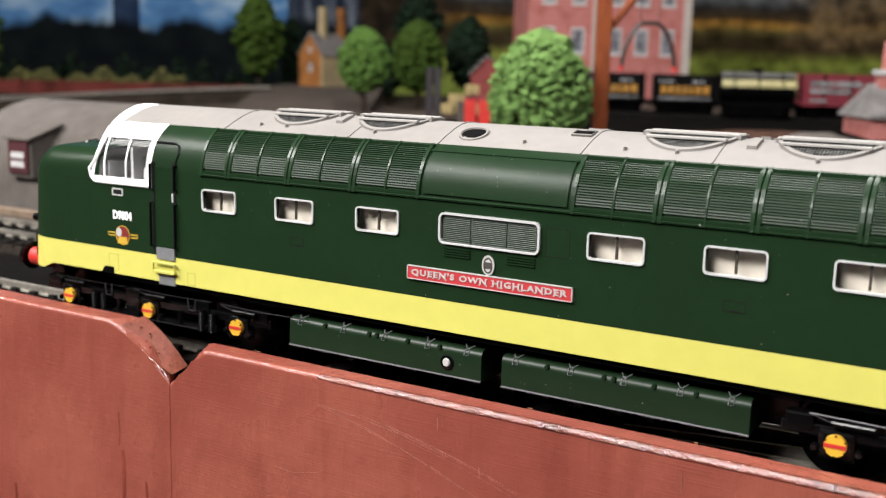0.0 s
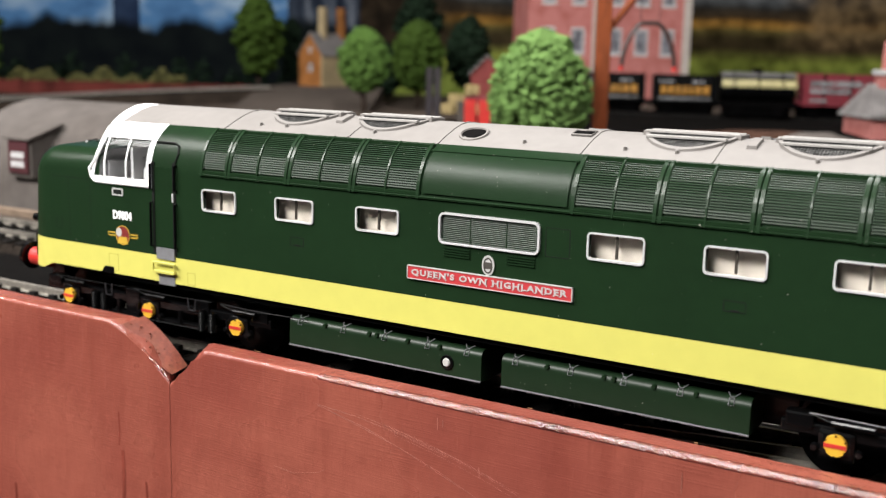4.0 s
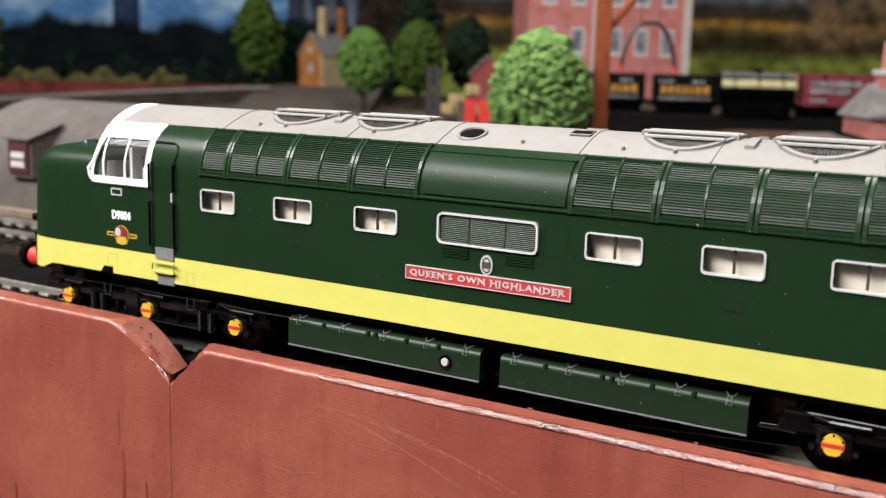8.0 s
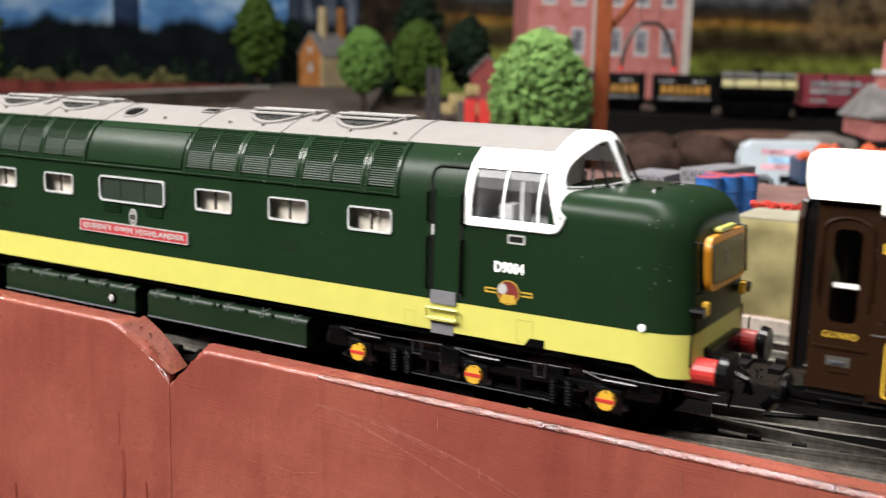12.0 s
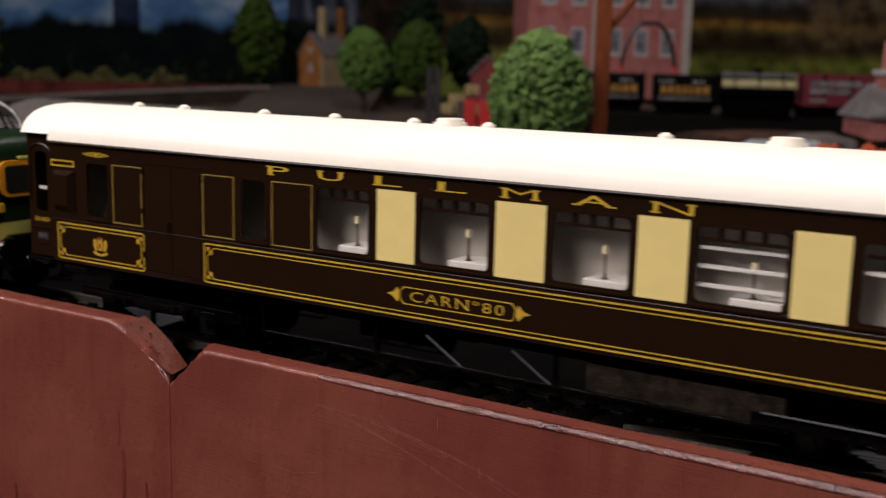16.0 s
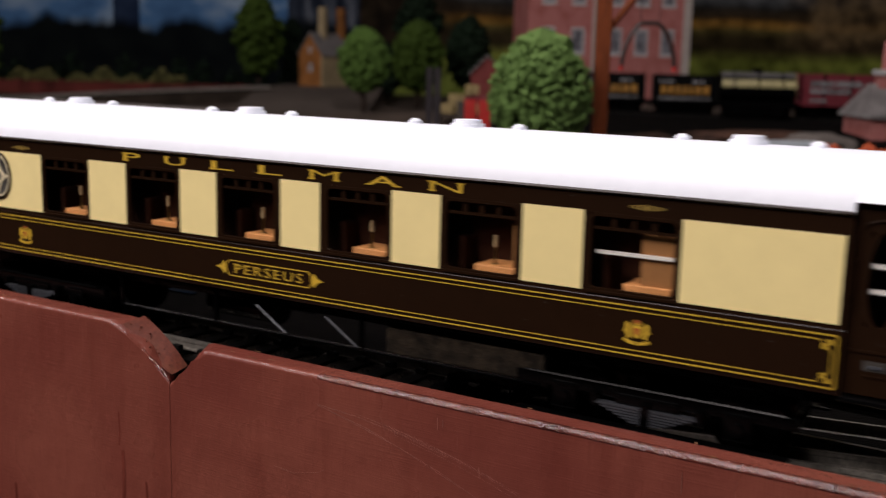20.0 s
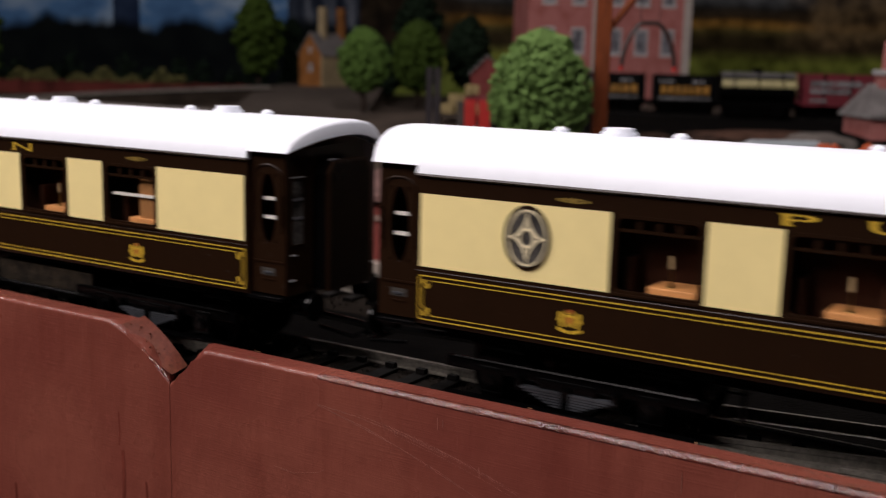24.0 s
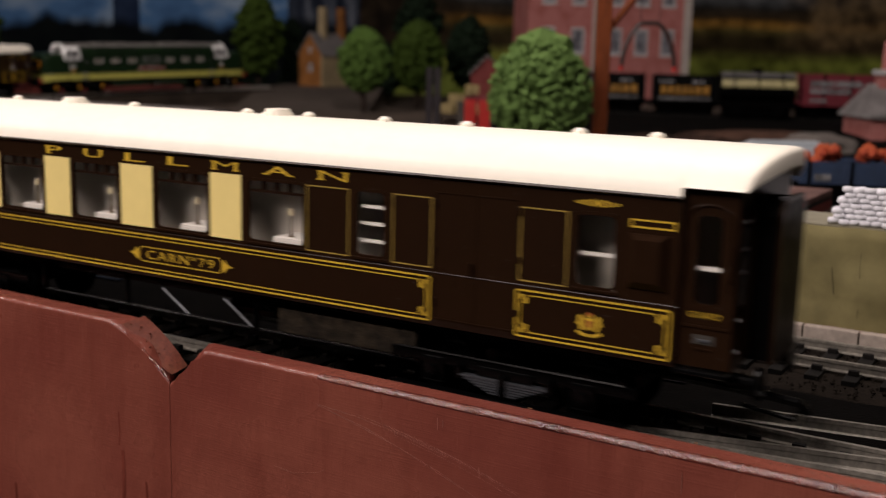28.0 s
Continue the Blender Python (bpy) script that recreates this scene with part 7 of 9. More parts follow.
def tree(x, y, h, w, base, mat, seed, label, lumps=70, leaves=34, leaf=1.6, shape=1.0, z0=None, flat=0.75):
    """Model tree: tapered trunk, limbs and a crown of many small leaf clumps."""
    rng = random.Random(seed)
    z0 = ground_z(x, y) if z0 is None else z0
    t = thing("tree", label, "tree", "layout trees", at(x, y, z0))
    bm = bmesh.new()
    cyl(bm, (0, 0, -2), (0.4, 0, base * 0.6), w * 0.06, w * 0.042, 9)
    cyl(bm, (0.4, 0, base * 0.6), (0, 0.5, h * 0.72), w * 0.042, w * 0.012, 9)
    for k in range(7):
        a = rng.uniform(0, 6.28)
        zz = base * rng.uniform(0.75, 1.3)
        cyl(bm, (0, 0, zz), (w * 0.32 * math.cos(a), w * 0.32 * math.sin(a), zz + (h - base) * rng.uniform(0.15, 0.4)), w * 0.02, w * 0.007, 6)
    part("trunk", bm, BARK, t, "dark brown trunk with limbs")
    verts, faces = [], []
    ch = h - base
    tmp = bmesh.new()
    bmesh.ops.create_icosphere(tmp, subdivisions=2, radius=1)
    ball = [v.co.copy() for v in tmp.verts]
    tris = [[v.index for v in f.verts] for f in tmp.faces]
    tmp.free()

    def lump(c, r, flat):
        k, off = len(verts), Vector((rng.uniform(0, 50), rng.uniform(0, 50), 0))
        for p in ball:
            q = p * r * (1 + 0.55 * noise.noise(p * 1.7 + off))
            verts.append((c + Vector((q.x, q.y, q.z * flat))) * MM)
        faces.extend([[k + i for i in f] for f in tris])

    def leafling(c, n, r):
        u = n.orthogonal().normalized()
        v = n.cross(u)
        k = len(verts)
        for p, q in ((1, 0), (0.1, 0.7), (-1, 0.1), (-0.1, -0.75)):
            verts.append((c + (u * p + v * q) * r + n * rng.uniform(-0.3, 0.3) * r) * MM)
        faces.append([k, k + 1, k + 2, k + 3])
    for i in range(lumps):
        f = (i + 0.5) / lumps
        zz = 1 - 2 * f
        a = i * 2.39996 + rng.uniform(-0.3, 0.3)
        r = max(0, 1 - abs(zz) ** 2.6) ** 0.5
        prof = (1 - 0.45 * max(0, zz) ** 2 - 0.12 * max(0, -zz) ** 3) if shape >= 1 else (1 - 0.55 * max(0, zz) ** 1.5)
        rad = w / 2 * r * prof * rng.uniform(0.72, 0.93)
        c = Vector((rad * math.cos(a), rad * math.sin(a), base + ch * (0.5 + 0.47 * zz)))
        lr = w * 0.9 / math.sqrt(lumps) * rng.uniform(0.8, 1.25)
        lump(c, lr, flat)
        for k in range(leaves // 2):
            d = Vector((rng.gauss(0, 1), rng.gauss(0, 1), rng.gauss(0, 1))).normalized()
            leafling(c + Vector((d.x, d.y, d.z * 0.75)) * lr * rng.uniform(0.95, 1.15), (d + Vector((rng.gauss(0, .5), rng.gauss(0, .5), rng.gauss(0, .5)))).normalized(), leaf * rng.uniform(0.6, 1.1))
    for i in range(14):
        zz = -0.85 + 1.7 * i / 13
        lump(Vector((0, 0, base + ch * (0.5 + 0.42 * zz))), w * 0.36 * math.sqrt(1 - 0.75 * zz * zz), 0.6)
    me = bpy.data.meshes.new("crown")
    me.from_pydata(verts, [], faces)
    me.materials.append(mat)
    share("crown", me, t)["label"] = "crown of small foam leaves"
    return t


tree(-70, 397, 92, 64, 16, LEAF_LIGHT, 3, "bright green model tree with lumpy foam foliage", 900, 60, 0.6, flat=0.55)
tree(-490, 806, 94, 60, 22, LEAF_MID, 5, "light green rounded model tree on a thin trunk", 240, 24, 1.2)
tree(-516, 957, 108, 68, 20, LEAF_OLIVE, 7, "olive green rounded model tree", 220, 22, 1.4)
tree(-615, 1111, 150, 62, 60, LEAF_DARK, 8, "dark green tree behind the others", 46, 24, 2.6)
tree(-504, 1060, 115, 61, 26, LEAF_DARK, 9, "very dark green rounded model tree", 60, 30, 2.4)
tree(-807, 994, 128, 68, 12, LEAF_OLIVE, 11, "tall olive green model tree before the wood", 70, 36, 2.6, 0.6, 26.5)
tree(-805, 1066, 96, 36, 4, LEAF_DARK, 12, "narrow dark green fir by the house", 46, 26, 2.4, 0.5, 26.5)
tree(-630, 1042, 78, 60, 14, LEAF_DARK, 14, "low dark tree in the yard", 46, 26, 2.4)
tree(-1136, 792, 150, 50, 10, LEAF_OLIVE, 15, "olive tree at the end of the wood", 46, 26, 2.6)

# ---- low hedge and red wall before the backdrop ----
BRICKRED = pm("dull_red_brick", (0.0935, 0.01925, 0.0154), 0.85, var=0.25, scale=120, bump=0.4, bscale=700)


def along_wall():
    t = thing("boundary_wall", "low dull red brick boundary wall below the wood", "wall")
    t.matrix_basis = at(-965, 873, 0, 0, 0, 31.2)
    g = 4.0
    part("wall", boxm(-330, 190, 0, 8, g - 12, g + 19, 0.4), BRICKRED, t)
    part("coping", boxm(-332, 192, -1, 9, g + 19, g + 21, 0.3), BRICKRED, t)
    for k in range(9):
        part("pier", boxm(-325 + k * 62, -317 + k * 62, -1.5, 9, g - 12, g + 22.5, 0.3), BRICKRED, t)


along_wall()
HEDGE = leaf_mat("dry_hedge_leaf", (0.11, 0.1045, 0.0385))


def scatter_hedge(name, ax, ay, turn, length, depth, z, h, mat, seed, n, label, leaf=2.4):
    rng = random.Random(seed)
    verts, faces = [], []
    for i in range(n):
        x = rng.uniform(-length / 2, length / 2)
        top = h * (0.55 + 0.45 * math.sin(x * 0.045 + seed) * math.sin(x * 0.11 + 1))
        c = Vector((x, rng.uniform(-depth / 2, depth / 2), z + max(1.0, top) * rng.random()))
        nn = Vector((rng.gauss(0, 1), rng.gauss(-0.6, 1), rng.gauss(0.5, 1))).normalized()
        u = nn.orthogonal().normalized()
        v = nn.cross(u)
        r = leaf * rng.uniform(0.5, 1.2)
        k = len(verts)
        for p, q in ((1, 0), (0, 0.8), (-1, 0), (0, -0.8)):
            verts.append((c + u * p * r + v * q * r) * MM)
        faces.append((k, k + 1, k + 2, k + 3))
    me = bpy.data.meshes.new(name)
    me.from_pydata(verts, [], faces)
    me.materials.append(mat)
    ob = new(name, me)
    ob.matrix_basis = at(ax, ay, 0, 0, 0, turn)
    return tagged(ob, label, "hedge", kind="stuff")


scatter_hedge("hedge", -1038, 876, 31.2, 300, 18, 20, 26, HEDGE, 3, 2600, "dry yellow-green hedge along the wall")
scatter_hedge("bushes", -1055, 1008, 31.2, 700, 40, 0, 70, LEAF_DARK, 6, 3500, "dark bushes before the backdrop wood", 5.0)

# ---- pale yard platform and road strips on the left ----
YARD = pm("yard_grey", (0.075, 0.060, 0.050), 0.9, var=0.12, scale=50, bump=0.3)
ob = new("yard", finish(loft(bmesh.new(), [[(x, -230, -12), (x, -225, 4), (x, -20, 25), (x, 40, 26.5), (x, 330, 26.5), (x, 330, -12)] for x in (15, 170)], close=True), "yard", YARD))
ob.matrix_basis = at(-729, 886, 0, 0, 0, 31.2)
tagged(ob, "pale grey-brown yard surface", "yard", kind="structure")

# ---- orange brick house ----
ORANGEBRICK = pm("orange_brick", (0.231, 0.0935, 0.0275), 0.8, var=0.2, scale=200, bump=0.4)
STONEPALE = pm("pale_stone", (0.3025, 0.2365, 0.1375), 0.8, var=0.12, scale=150)
SLATE = pm("grey_slate", (0.154, 0.143, 0.1403), 0.7, var=0.18, scale=200, bump=0.4)
PINKBRICK = pm("pink_brick", (0.319, 0.121, 0.11), 0.8, var=0.12, scale=220, bump=0.4, second=(0.242, 0.077, 0.066))
FRAMEWHITE = pm("window_white", (0.396, 0.396, 0.396), 0.5, var=0.05)
PANE = pm("window_pane_grey", (0.121, 0.121, 0.143), 0.15, var=0.3)


def window_on(parent, x, z, w, h, y=0.0, arched=False, bars=2):
    """A framed window on a wall face that looks towards -y."""
    o = rrect(w, h, min(w, h) * (0.45 if arched else 0.04), 4)
    i = rrect(w * 0.78, h * 0.84, min(w, h) * (0.36 if arched else 0.03), 4)
    wd = part("window", ring_plate(bmesh.new(), o, i, y - 0.5, y + 0.3, x, z), FRAMEWHITE, parent, "white framed window")
    part("pane", plate(bmesh.new(), i, y - 0.1, y + 0.1, x, z), PANE, wd)
    bm = bmesh.new()
    for k in range(1, bars + 1):
        box(bm, x - w * 0.39, x + w * 0.39, y - 0.35, y, z - h * 0.42 + h * 0.84 * k / (bars + 1) - 0.15, z - h * 0.42 + h * 0.84 * k / (bars + 1) + 0.15)
    box(bm, x - 0.15, x + 0.15, y - 0.35, y, z - h * 0.42, z + h * 0.42)
    part("glazing_bar", bm, FRAMEWHITE, wd)
    part("sill", boxm(x - w * 0.6, x + w * 0.6, y - 1.0, y + 0.2, z - h * 0.5 - 0.9, z - h * 0.5, 0.1), FRAMEWHITE, wd)


def gable_house(name, label, x, y, turn, w, d, eaves, ridge, wall, roof, z0, category="house"):
    t = thing(name, label, category, m=at(x, y, z0, 0, 0, turn))
    bm = bmesh.new()
    a = [(-w / 2, -3), (w / 2, -3), (w / 2, eaves), (0, ridge), (-w / 2, eaves)]
    plate(bm, a, -d / 2, d / 2)
    part("wall", bm, wall, t)
    for s in (-1, 1):
        bm = bmesh.new()
        p = [(s * (w / 2 + 2.5), eaves - 2.5 * (ridge - eaves) / (w / 2)), (0, ridge), (0, ridge + 1.6), (s * (w / 2 + 2.5), eaves - 2.5 * (ridge - eaves) / (w / 2) + 1.6)]
        plate(bm, p, -d / 2 - 2.5, d / 2 + 2.5)
        part("roof_slope", bm, roof, t, "grey slate roof slope")
    return t


oh = gable_house("station_house", "orange brick house with grey slate roof and tall chimneys", -725, 1044, -8, 46, 62, 44, 72, ORANGEBRICK, SLATE, 26.5)
window_on(oh, 0, 26, 8, 10, -31)
window_on(oh, -1, 50, 6, 8, -31)
for xx, yy in ((2, -10), (2, 26)):
    part("chimney", boxm(xx - 5, xx + 5, yy - 4, yy + 4, 58, 108, 0.6), STONEPALE if yy < 0 else ORANGEBRICK, oh, "tall brick chimney stack")
part("corner_stone", boxm(21.0, 23.6, -31.6, -27, 0, 44, 0.2), STONEPALE, oh)
part("pale_wall", boxm(23.0, 23.5, -27, 30, 0, 43), STONEPALE, oh, "pale stone side wall")

# ---- pink brick mill behind the wagons ----
mill = thing("brick_mill", "tall pink brick mill with white corner stones and windows", "building", m=at(-335, 1080, 4.0, 0, 0, 40))
part("wall", boxm(0, 122, 0, 90, -10, 230), PINKBRICK, mill)
part("wall_wing", boxm(-84, 0, 6, 90, -10, 200), PINKBRICK, mill, "shaded red brick wing")
for xx in (-2, 114):
    part("corner_pillar", boxm(xx, xx + 10, -2, 8, -10, 231, 0.4), pm("white_stone", (0.341, 0.3025, 0.275), 0.7, var=0.08) if xx < 0 else bpy.data.materials["white_stone"], mill, "pale corner pillar")
for row in range(3):
    for k in range(3):
        window_on(mill, 26 + k * 34, 30 + row * 60, 17, 32, 0.0, False, 3)
    for k in range(2):
        window_on(mill, -58 + k * 38, 30 + row * 60, 17, 32, 6.0, False, 3)
gable_house("brick_shed", "dull red brick shed with grey roof", -359, 851, 30, 34, 40, 52, 70, pm("shed_red", (0.143, 0.033, 0.03025), 0.8, var=0.15), SLATE, 2.0, "shed")


# ---- goods wagons on the yard line ----
def wheels_on(parent, xs, r=6.2):
    for x in xs:
        for s in (-1, 1):
            bm = bmesh.new()
            cyl(bm, (x, s * 8.6, r), (x, s * 10.4, r), r, r, 18)
            part("wheel", bm, UNDER, parent)


def open_wagon(label, x, y, turn, z0, body, length=72, height=22, bars=(), load=None):
    t = thing("goods_wagon", label, "wagon", "goods wagons", at(x, y, z0, 0, 0, turn))
    h0 = 12.0
    bm = bmesh.new()
    box(bm, -length / 2, length / 2, -14.5, 14.5, h0 - 2, h0, 0.2)
    part("floor", bm, UNDER, t)
    n = 7 if height > 18 else 5
    for k in range(n):
        z = h0 + k * height / n
        bm = bmesh.new()
        for s in (-1, 1):
            box(bm, -length / 2, length / 2, min(s * 13.6, s * 15), max(s * 13.6, s * 15), z, z + height / n - 0.25, 0.1)
        for e in (-1, 1):
            box(bm, min(e * (length / 2 - 1.4), e * length / 2), max(e * (length / 2 - 1.4), e * length / 2), -13.6, 13.6, z, z + height / n - 0.25)
        part("plank", bm, body, t)
    for xx in (-length * 0.44, -length * 0.16, length * 0.16, length * 0.44):
        part("strap", boxm(xx - 0.8, xx + 0.8, -15.5, -15, h0 - 2, h0 + height), UNDER, t)
    wheels_on(t, (-length * 0.27, length * 0.27))
    bm = bmesh.new()
    for e in (-1, 1):
        for s in (-1, 1):
            cyl(bm, (e * length / 2, s * 11, h0 - 1), (e * (length / 2 + 5), s * 11, h0 - 1), 2, 2.4, 10)
    box(bm, -length / 2, length / 2, -8, 8, h0 - 5, h0 - 2)
    # Added black filler between the wheels, in place of the shade there.
    box(bm, -length / 2 + 3, length / 2 - 3, -6, 6, 0.5, h0 - 5)
    part("underframe", bm, UNDER, t)
    for x0, x1, z0b, z1b, m in bars:
        part("side_marking", boxm(x0, x1, -15.75, -15.4, h0 + z0b, h0 + z1b), m, t)
    return t


AMBERPRINT = pm("amber_print", (0.24, 0.11, 0.008), 0.5, var=0.2, scale=600)
PALEPRINT = pm("pale_print", (0.16, 0.16, 0.165), 0.6, var=0.3, scale=600)
WAGONBLACK = pm("wagon_black", (0.0016, 0.0016, 0.0018), 0.5, var=0.3, spec=0.06)
MAROON = pm("maroon_paint", (0.11, 0.0066, 0.01375), 0.5, var=0.1)
bars = [(-24, -19, 8, 16, AMBERPRINT), (-17, -12, 8, 16, AMBERPRINT), (-10, -5, 8, 16, AMBERPRINT), (-3, 2, 8, 16, AMBERPRINT), (4, 7, 8, 16, AMBERPRINT), (9, 15, 8, 16, AMBERPRINT), (17, 23, 8, 16, AMBERPRINT),
        (-26, -12, 19, 21.5, PALEPRINT), (6, 18, 19, 21.5, PALEPRINT), (-26, 24, 3.0, 4.6, PALEPRINT)]
open_wagon("black open coke wagon with amber side marking", -218, 866, 24, 19.0, WAGONBLACK, 62, 27, bars)
open_wagon("black open coke wagon with amber side marking", -146, 874, 24, 19.0, WAGONBLACK, 62, 27, bars)
tankw = thing("tank_wagon", "cream and black tank wagon with silver top", "wagon", "goods wagons", at(-79, 892, 19.0, 0, 0, 24))
TANKCREAM = pm("tank_cream", (0.29, 0.255, 0.12), 0.4, var=0.12, scale=300)
TANKSILVER = pm("tank_silver", (0.16, 0.155, 0.15), 0.35, 0.4, var=0.15)


def barrel(x0, x1, r, zc):
    n = 28
    for nm, a0, a1, mt in (("tank_side", 182, 245, None), ("tank_band", 152, 182, 1), ("tank_shoulder", 136, 152, None), ("tank_top", 30, 136, 2), ("tank_back", -60, 30, None), ("tank_base", 245, 300, None)):
        bm = bmesh.new()
        loft(bm, [[(x, r * math.cos(radians(a0 + (a1 - a0) * k / 8)), zc + r * math.sin(radians(a0 + (a1 - a0) * k / 8))) for k in range(9)] for x in (x0, x1)], cap=False)
        part(nm, bm, {None: WAGONBLACK, 1: TANKCREAM, 2: TANKSILVER}[mt], tankw)
    for x in (x0, x1):
        bm = bmesh.new()
        cyl(bm, (x - 0.8, 0, zc), (x + 0.8, 0, zc), r + 0.15, r - 0.5, n)
        part("tank_end", bm, TANKCREAM if x > 0 else WAGONBLACK, tankw)
    for x in (x0 + 12, (x0 + x1) / 2, x1 - 12):
        bm = bmesh.new()
        cyl(bm, (x - 0.7, 0, zc), (x + 0.7, 0, zc), r + 0.4, r + 0.4, n)
        part("tank_strap", bm, UNDER, tankw)


barrel(-35, 35, 14, 29)
bm = bmesh.new()
cyl(bm, (0, 0, 42), (0, 0, 47), 5, 4.5, 14)
part("filler_dome", bm, UNDER, tankw)
bm = bmesh.new()
box(bm, -37, 37, -10, 10, 9, 15)
# Lower box is added black filler for the shade under the tank.
box(bm, -33, 33, -6, 6, 0.5, 9)
part("underframe", bm, UNDER, tankw)
wheels_on(tankw, (-19, 19))
open_wagon("maroon open wagon with pale side marking", -14, 931, 24, 19.0, MAROON, 78, 31,
           [(-26, -4, 19, 24, PALEPRINT), (-2, 22, 19, 24, PALEPRINT), (-26, 12, 12, 16.5, PALEPRINT), (-26, -10, 4, 6.5, PALEPRINT)])
yard_line = track("yard_track", 0, -260, 300, "yard track under the goods wagons", steel=SLEEPER)
yard_line.matrix_basis = at(-108, 891, 19.0, 0, 0, 24)
# Bank coloured black for the shade below the wagons.
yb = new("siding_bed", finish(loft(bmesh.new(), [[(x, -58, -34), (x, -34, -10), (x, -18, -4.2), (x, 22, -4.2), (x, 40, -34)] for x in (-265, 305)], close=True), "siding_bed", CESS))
yb.matrix_basis = yard_line.matrix_basis.copy()
tagged(yb, "bank under the yard track, coloured black for the shade there", "track bed", kind="structure")

# ---- pink station hut ----
hut = thing("station_hut", "pink brick hut with grey roof and chimney", "hut", m=at(86, 778, -2.0, 0, 0, 30))
part("wall", boxm(-48, 60, -25, 40, -8, 34), PINKBRICK, hut)
bm = bmesh.new()
loft(bm, [[(-52, -30, 31), (64, -30, 31), (64, 45, 31), (-52, 45, 31)], [(-50, -30, 34), (62, -30, 34), (62, 45, 34), (-50, 45, 34)], [(-41, 6, 58), (52, 6, 58), (52, 9, 58), (-41, 9, 58)]], close=True)
part("roof", bm, SLATE, hut, "grey hipped roof")
part("chimney", boxm(-35, -21, 0, 12, 50, 68, 0.4), PINKBRICK, hut, "pink brick chimney")
part("chimney_cap", boxm(-37, -19, -2, 14, 65, 69, 0.6), FRAMEWHITE, hut)
bm = bmesh.new()
cyl(bm, (-28, 6, 69), (-28, 6, 92), 4.4, 3.6, 12)
part("chimney_pot", bm, PINKBRICK, hut)
window_on(hut, -14, 17, 17, 26, -25.2, True, 3)
window_on(hut, 26, 17, 17, 26, -25.2, True, 3)

# Added black sheet that stands for shade on the yard below the wagons.
sheet("yard_ash", -260, 80, 470, 960, -4.2, CESS, 30, 40, 1.0, label="added sheet over the goods yard, black for the shade there", lift=lambda x, y: hill(x, y) + 0.8)

# ---- loading gauge ----
lg = thing("loading_gauge", "brown wooden loading gauge with hanging curved gauge bar", "loading gauge", m=at(-48, 434, 0, 0, 0, 31))
POSTBROWN = pm("post_brown", (0.165, 0.04125, 0.01375), 0.6, var=0.2, scale=300, bump=0.4, stretch=(3, 3, 0.6))
lg.matrix_basis = at(-48, 434, ground_z(-48, 434), 0, 0, 31)
part("post", boxm(-4.3, 4.3, -4.3, 4.3, -3, 138, 0.4), POSTBROWN, lg, "square brown timber post")
part("collar", boxm(-6.2, 6.2, -6.2, 6.2, 13, 17, 0.4), POSTBROWN, lg)
bm = bmesh.new()
rod(bm, [(3.5 + 34 * k / 8, 0, 92 + 30 * math.sin(k / 16 * math.pi)) for k in range(9)], 2.0, 8)
part("brace", bm, POSTBROWN, lg, "curved brown brace")
part("arm", boxm(-6, 62, -2.6, 2.6, 124, 130, 0.3), POSTBROWN, lg, "brown timber arm")
GAUGEBROWN = pm("gauge_dark_brown", (0.03025, 0.0121, 0.0099), 0.5, var=0.2)
bm = bmesh.new()
pts = []
for px_, pz_ in ((-16, 0), (-15.2, 7), (-13.4, 14), (-10.6, 20.5), (-7.0, 25.2), (-4.5, 26.4), (0, 26.8), (4.5, 26.4), (7.0, 25.2), (10.6, 20.5), (13.4, 14), (15.2, 7), (16, 0)):
    pts.append((27.5 + px_, 0, 69.5 + pz_))
rod(bm, pts, 1.35, 8)
gb = part("gauge_bar", bm, GAUGEBROWN, lg, "dark curved gauge bar")
part("top_block", boxm(22, 33, -1.5, 1.5, 94.8, 97.4, 0.3), GAUGEBROWN, gb)
for p in (pts[0], pts[-1]):
    bm = bmesh.new()
    cyl(bm, (p[0], 0, p[2] - 1.5), (p[0], 0, p[2] + 1.2), 1.55, 1.55, 10)
    part("gauge_tip", bm, REDPAINT, gb, "red gauge tip")
bm = bmesh.new()
for xx in (22, 33):
    rod(bm, [(xx, 0, 97), (xx, 0, 125)], 0.25, 5)
part("chain", bm, GAUGEBROWN, lg)

# ---- corrugated hut on the left ----
HUTGREY = pm("hut_grey", (0.076, 0.067, 0.062), 0.85, var=0.14, scale=60, bump=0.4, bscale=350, second=(0.056, 0.048, 0.043), mix=0.45)
nh = thing("curved_hut", "weathered grey curved-roof hut with dormer windows", "hut", m=at(-230, 182, -5))
bm = bmesh.new()
R = 46.0
rings = []
for k in range(61):
    x = -12 + 2 * k
    r = R + (0.25 if k % 2 else 0)
    rings.append([(x, -r * math.cos(radians(a)), 1 + r * 1.02 * math.sin(radians(a))) for a in range(0, 181, 9)])
loft(bm, rings, cap=False)
part("shell", bm, HUTGREY, nh, "curved grey corrugated shell", True)
for x in (-11.5, 107.5):
    bm = bmesh.new()
    plate_pts = [(-(R - 1) * math.cos(radians(a)), 1 + (R - 1) * math.sin(radians(a))) for a in range(0, 181, 9)]
    loft(bm, [[(x, p, q) for p, q in plate_pts], [(x + 1.5, p, q) for p, q in plate_pts]], close=True)
    part("end_wall", bm, bpy.data.materials["hut_end_brown"] if x > 0 else pm("hut_end_brown", (0.0495, 0.03575, 0.0275), 0.85, var=0.2), nh, "dark brown end wall")
part("end_door", boxm(109, 109.8, -10, 10, 0, 26, 0.2), MAROON, nh, "dull maroon end door")
part("end_window", boxm(109, 109.9, 18, 30, 10, 22, 0.2), MAROON, nh)
